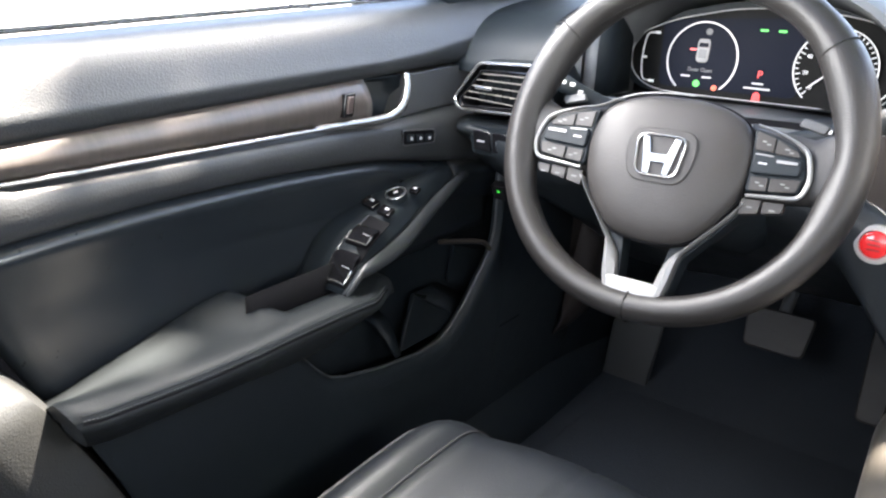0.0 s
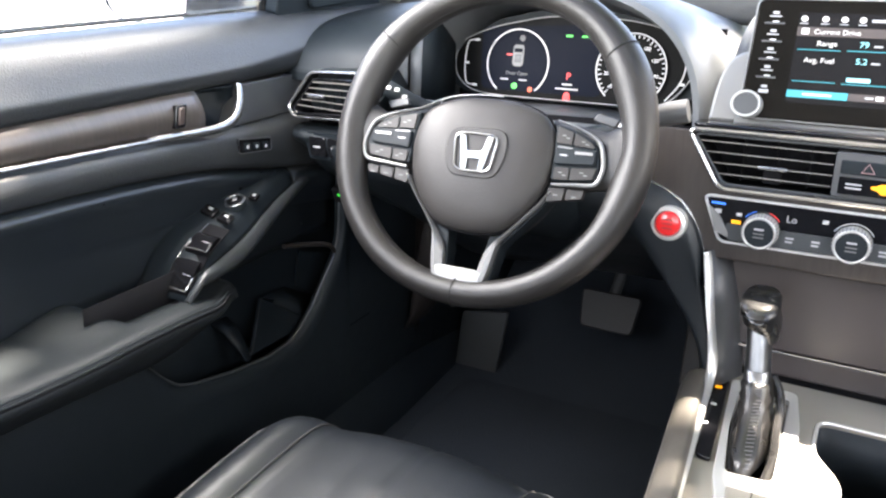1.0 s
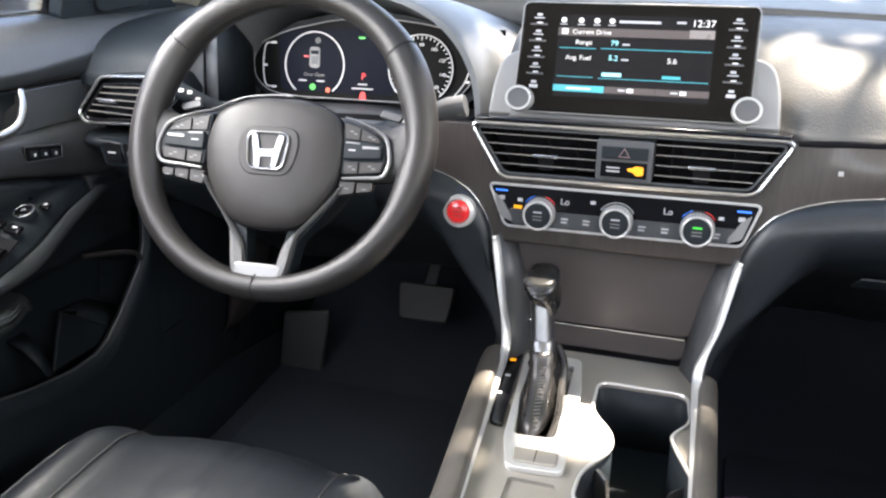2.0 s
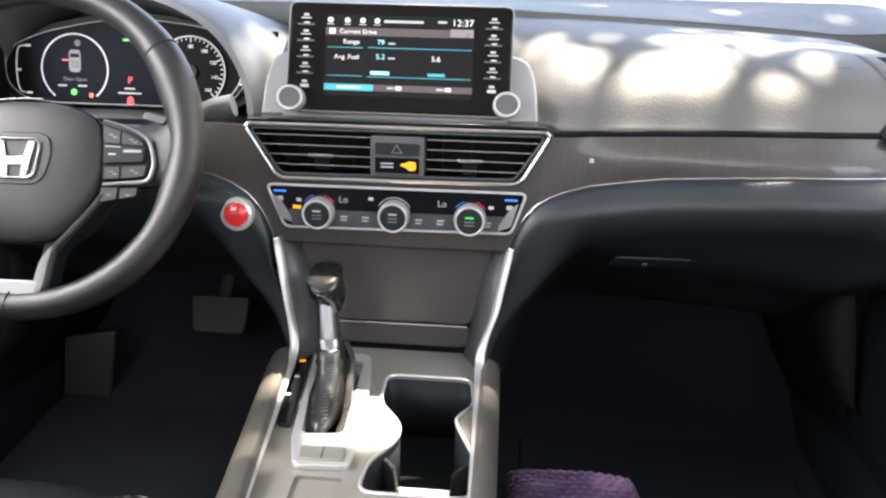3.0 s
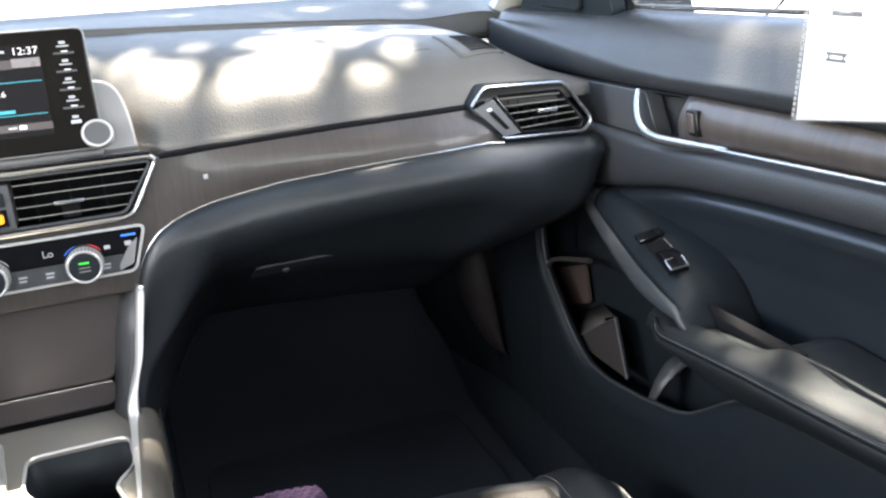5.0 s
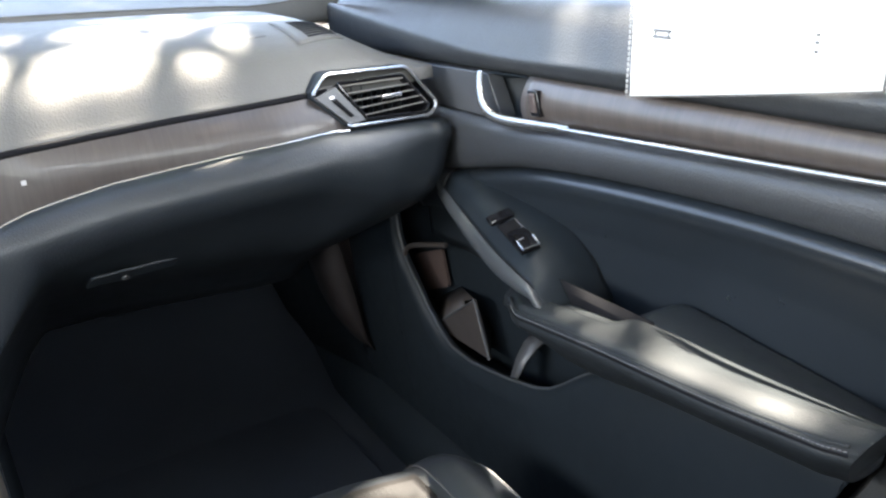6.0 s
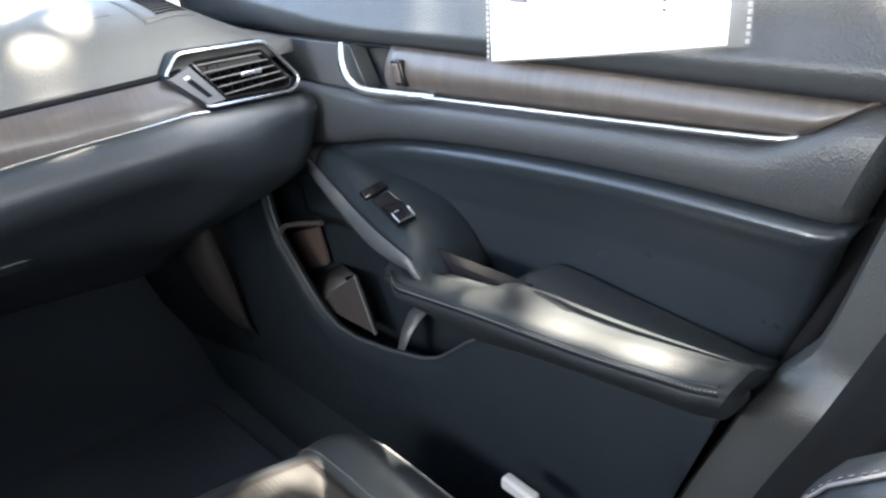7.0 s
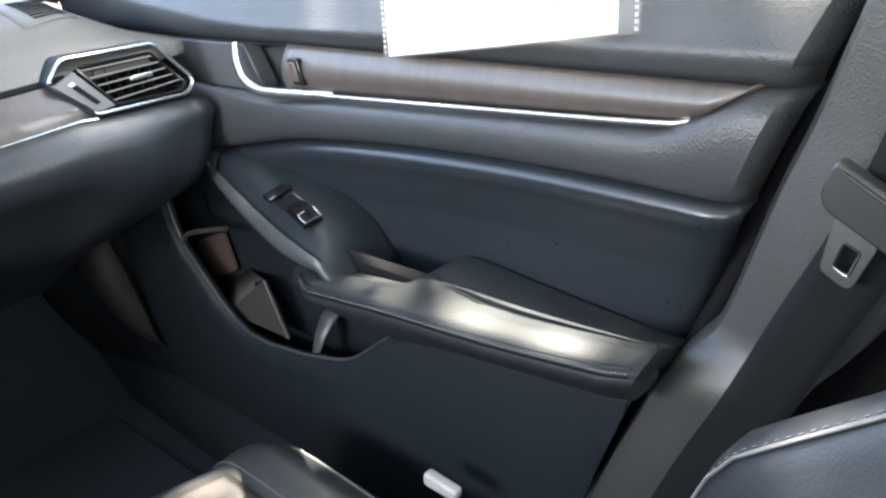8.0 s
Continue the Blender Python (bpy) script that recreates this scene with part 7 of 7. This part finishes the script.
part("pad", loft([[pad_at(u, w) for u in lin(-1, 1, 26)] for w in lin(-1, 1, 30)]), PURPLE, pc, thick=0.004)
strand = bmesh.new()
for j in range(26):
    for i in range(12):
        u, w = -0.94 + 1.88 * (i + 0.5 * (j % 2)) / 12, 0.97 - 1.94 * j / 26
        if u > 0.93:
            continue
        p, q = pad_at(u - 0.045, w, 0.0025), pad_at(u + 0.045, w, 0.0025)
        m_ = pad_at(u, w, 0.0042)
        join_bm(strand, tube([p, m_, q], 0.0026, 0.0022, n=5))
part("woven_strand", strand, PURPLE_LIGHT, pc, "lighter purple woven strands")

# ---- tree over the car, whose leaves break the sunlight ----
tree = thing("tree", (-3.4, -3.0, 0), "leafy green tree standing over the parked car", "tree")
trunk = spline([V(-3.4, -3.0, 0), V(-3.35, -2.95, 1.8), V(-3.0, -2.4, 3.3), V(-2.0, -1.2, 4.3), V(-0.7, 0.3, 4.8)], 16)
part("trunk", tube(trunk, [0.34 - 0.016 * i for i in range(16)], n=10, up=(0, 1, 0)), BARK, tree)
# each gap is a place in the cabin where the sun falls, and how wide
GAPS = [((0.655, -0.560, 0.752), 0.030), ((0.658, -0.475, 0.748), 0.011), ((0.668, -0.395, 0.742), -0.002), ((0.662, -0.625, 0.752), 0.002)]
GAPS += [((-0.52, -0.33, 0.565), -0.008), ((-0.685, -0.690, 0.71), 0.016), ((-0.690, -0.615, 0.71), 0.016), ((-0.700, -0.524, 0.725), 0.009), ((-0.704, -0.455, 0.735), 0.000)]
GAPS += [((-0.72, -0.60, 0.99), 0.014), ((-0.72, -0.68, 0.99), 0.014), ((0.715, -0.695, 0.985), 0.006)]
GAPS += [((0.004, -0.175, 0.62), 0.005), ((-0.020, -0.10, 0.62), 0.003), ((0.06, 0.01, 0.62), 0.0), ((-0.112, -0.12, 0.63), 0.002), ((-0.115, -0.23, 0.62), -0.002), ((0.130, -0.06, 0.64), 0.005), ((0.06, -0.25, 0.56), 0.008)]
GAPS += [((0.190, 0.060, 0.973), -0.003), ((0.283, 0.096, 0.994), -0.012), ((0.308, 0.052, 0.978), -0.002), ((0.327, 0.025, 0.961), -0.008), ((0.357, 0.112, 1.001), 0.004), ((0.386, 0.066, 0.990), -0.004), ((0.390, 0.168, 1.008), 0.001), ((0.446, 0.146, 1.004), 0.006), ((0.478, 0.086, 0.995), 0.000), ((0.510, 0.150, 1.001), -0.006), ((0.555, 0.136, 0.999), -0.006)]
GAPS += [((0.25, -0.018, 0.852), -0.006), ((0.33, -0.024, 0.862), -0.004), ((0.41, -0.030, 0.870), -0.010)]
GAPS += [((-0.188, 0.136, 0.998), 0.002), ((-0.15, 0.22, 1.0), 0.01), ((-0.18, 0.07, 0.977), -0.006)]
GAPS += [((0.45, 0.40, 1.01), 0.006), ((0.25, 0.42, 1.01), 0.0), ((0.62, 0.38, 1.01), 0.0), ((0.48, -0.245, 0.56), -0.003), ((0.53, -0.31, 0.57), 0.000), ((0.565, -0.280, 0.565), -0.004), ((-0.22, -0.235, 0.565), 0.012)]
# places under thin foliage, where half of the light comes through
THIN = [((0.36, 0.12, 0.99), 0.20), ((0.02, -0.08, 0.63), 0.13), ((0.53, -0.28, 0.565), 0.10)]


def crown_of(parent, places, seed, smallest, largest, gaps=(), thin=()):
    """A crown of single leaves about the places given, with the gaps left open towards the sun."""
    rng = random.Random(seed)
    bm = bmesh.new()
    along = SUN.cross(V(1, 0, 0)).normalized()
    across = along.cross(SUN)
    holes = [(Vector(g).dot(across), Vector(g).dot(along), w + 0.030) for g, w in gaps]
    sparse = [(Vector(g).dot(across), Vector(g).dot(along), w) for g, w in thin]
    for c in places(rng):
        a, b = c.dot(across), c.dot(along)
        near = [math.hypot(a - p, 0.72 * (b - q)) / r for p, q, r in holes if abs(a - p) < 0.2 and abs(b - q) < 0.2]
        if near and min(near) < 0.95 + 0.8 * noise.noise(V(a * 34, b * 21, 0)):
            continue
        if rng.random() < 0.4 and any(math.hypot(a - p, b - q) < r for p, q, r in sparse):
            continue
        n_ = V(rng.uniform(-0.6, 0.6), rng.uniform(-0.6, 0.6), 1).normalized()
        u_ = n_.orthogonal().normalized()
        u_.rotate(Matrix.Rotation(rng.random() * math.tau, 3, n_))
        w_ = n_.cross(u_)
        size = rng.uniform(smallest, largest)
        bm.faces.new([bm.verts.new(c + u_ * size * x + w_ * size * y + n_ * size * 0.12 * (1 - abs(x))) for x, y in ((-0.6, 0), (-0.1, 0.34), (0.65, 0), (-0.1, -0.34))])
    me = bpy.data.meshes.new("crown")
    bm.to_mesh(me)
    bm.free()
    me.materials.append(LEAF)
    ob = new("crown", me)
    ob.parent = parent
    ob.matrix_parent_inverse = Matrix.Translation(-parent.location)


mid = V(0.0, -0.15, 0.8) + SUN * 4.7


def over_car(rng):
    for _ in range(100000):
        r, a, h = 3.4 * math.sqrt(rng.random()), rng.random() * math.tau, rng.uniform(-0.35, 0.35)
        if rng.random() > smooth01(2.6, 3.4, r):
            yield mid + V(r * math.cos(a), r * math.sin(a), h + 0.25 * noise.noise(V(r * math.cos(a), r * math.sin(a), 1)))


def beside_car(rng):
    for _ in range(9000):
        p = V(rng.gauss(0, 1), rng.gauss(0, 1), rng.gauss(0, 1)).normalized() * rng.random() ** 0.4
        q = V(5.2 + 1.6 * p.x, -0.8 + 4.2 * p.y, 3.4 + 1.7 * p.z)
        if q.z > 1.75 and noise.noise(q * 0.9) > -0.25:
            yield q


crown_of(tree, over_car, 7, 0.055, 0.085, GAPS, THIN)
# unseen second tree, added to block sky light from the passenger's window
shade_tree = thing("tree", (5.4, -0.8, 0), "unseen leafy tree added to shade the car's right window", "tree")
part("trunk", tube(spline([V(5.4, -0.8, 0), V(5.35, -0.75, 1.2), V(5.25, -0.8, 2.4), V(5.2, -0.9, 3.6)], 10), [0.30 - 0.02 * i for i in range(10)], n=10, up=(0, 1, 0)), BARK, shade_tree)
crown_of(shade_tree, beside_car, 11, 0.16, 0.26)
for k in range(6):
    a = math.tau * k / 6 + 0.3
    e = mid + V(2.5 * math.cos(a), 2.5 * math.sin(a), -0.1)
    part("limb", tube(spline([trunk[12] if k % 2 else trunk[14], (trunk[14] + e) / 2 + V(0, 0, 0.35), e], 8), [0.09, 0.075, 0.06, 0.05, 0.04, 0.03, 0.02, 0.012], n=7, up=(0.1, 1, 0)), BARK, tree)
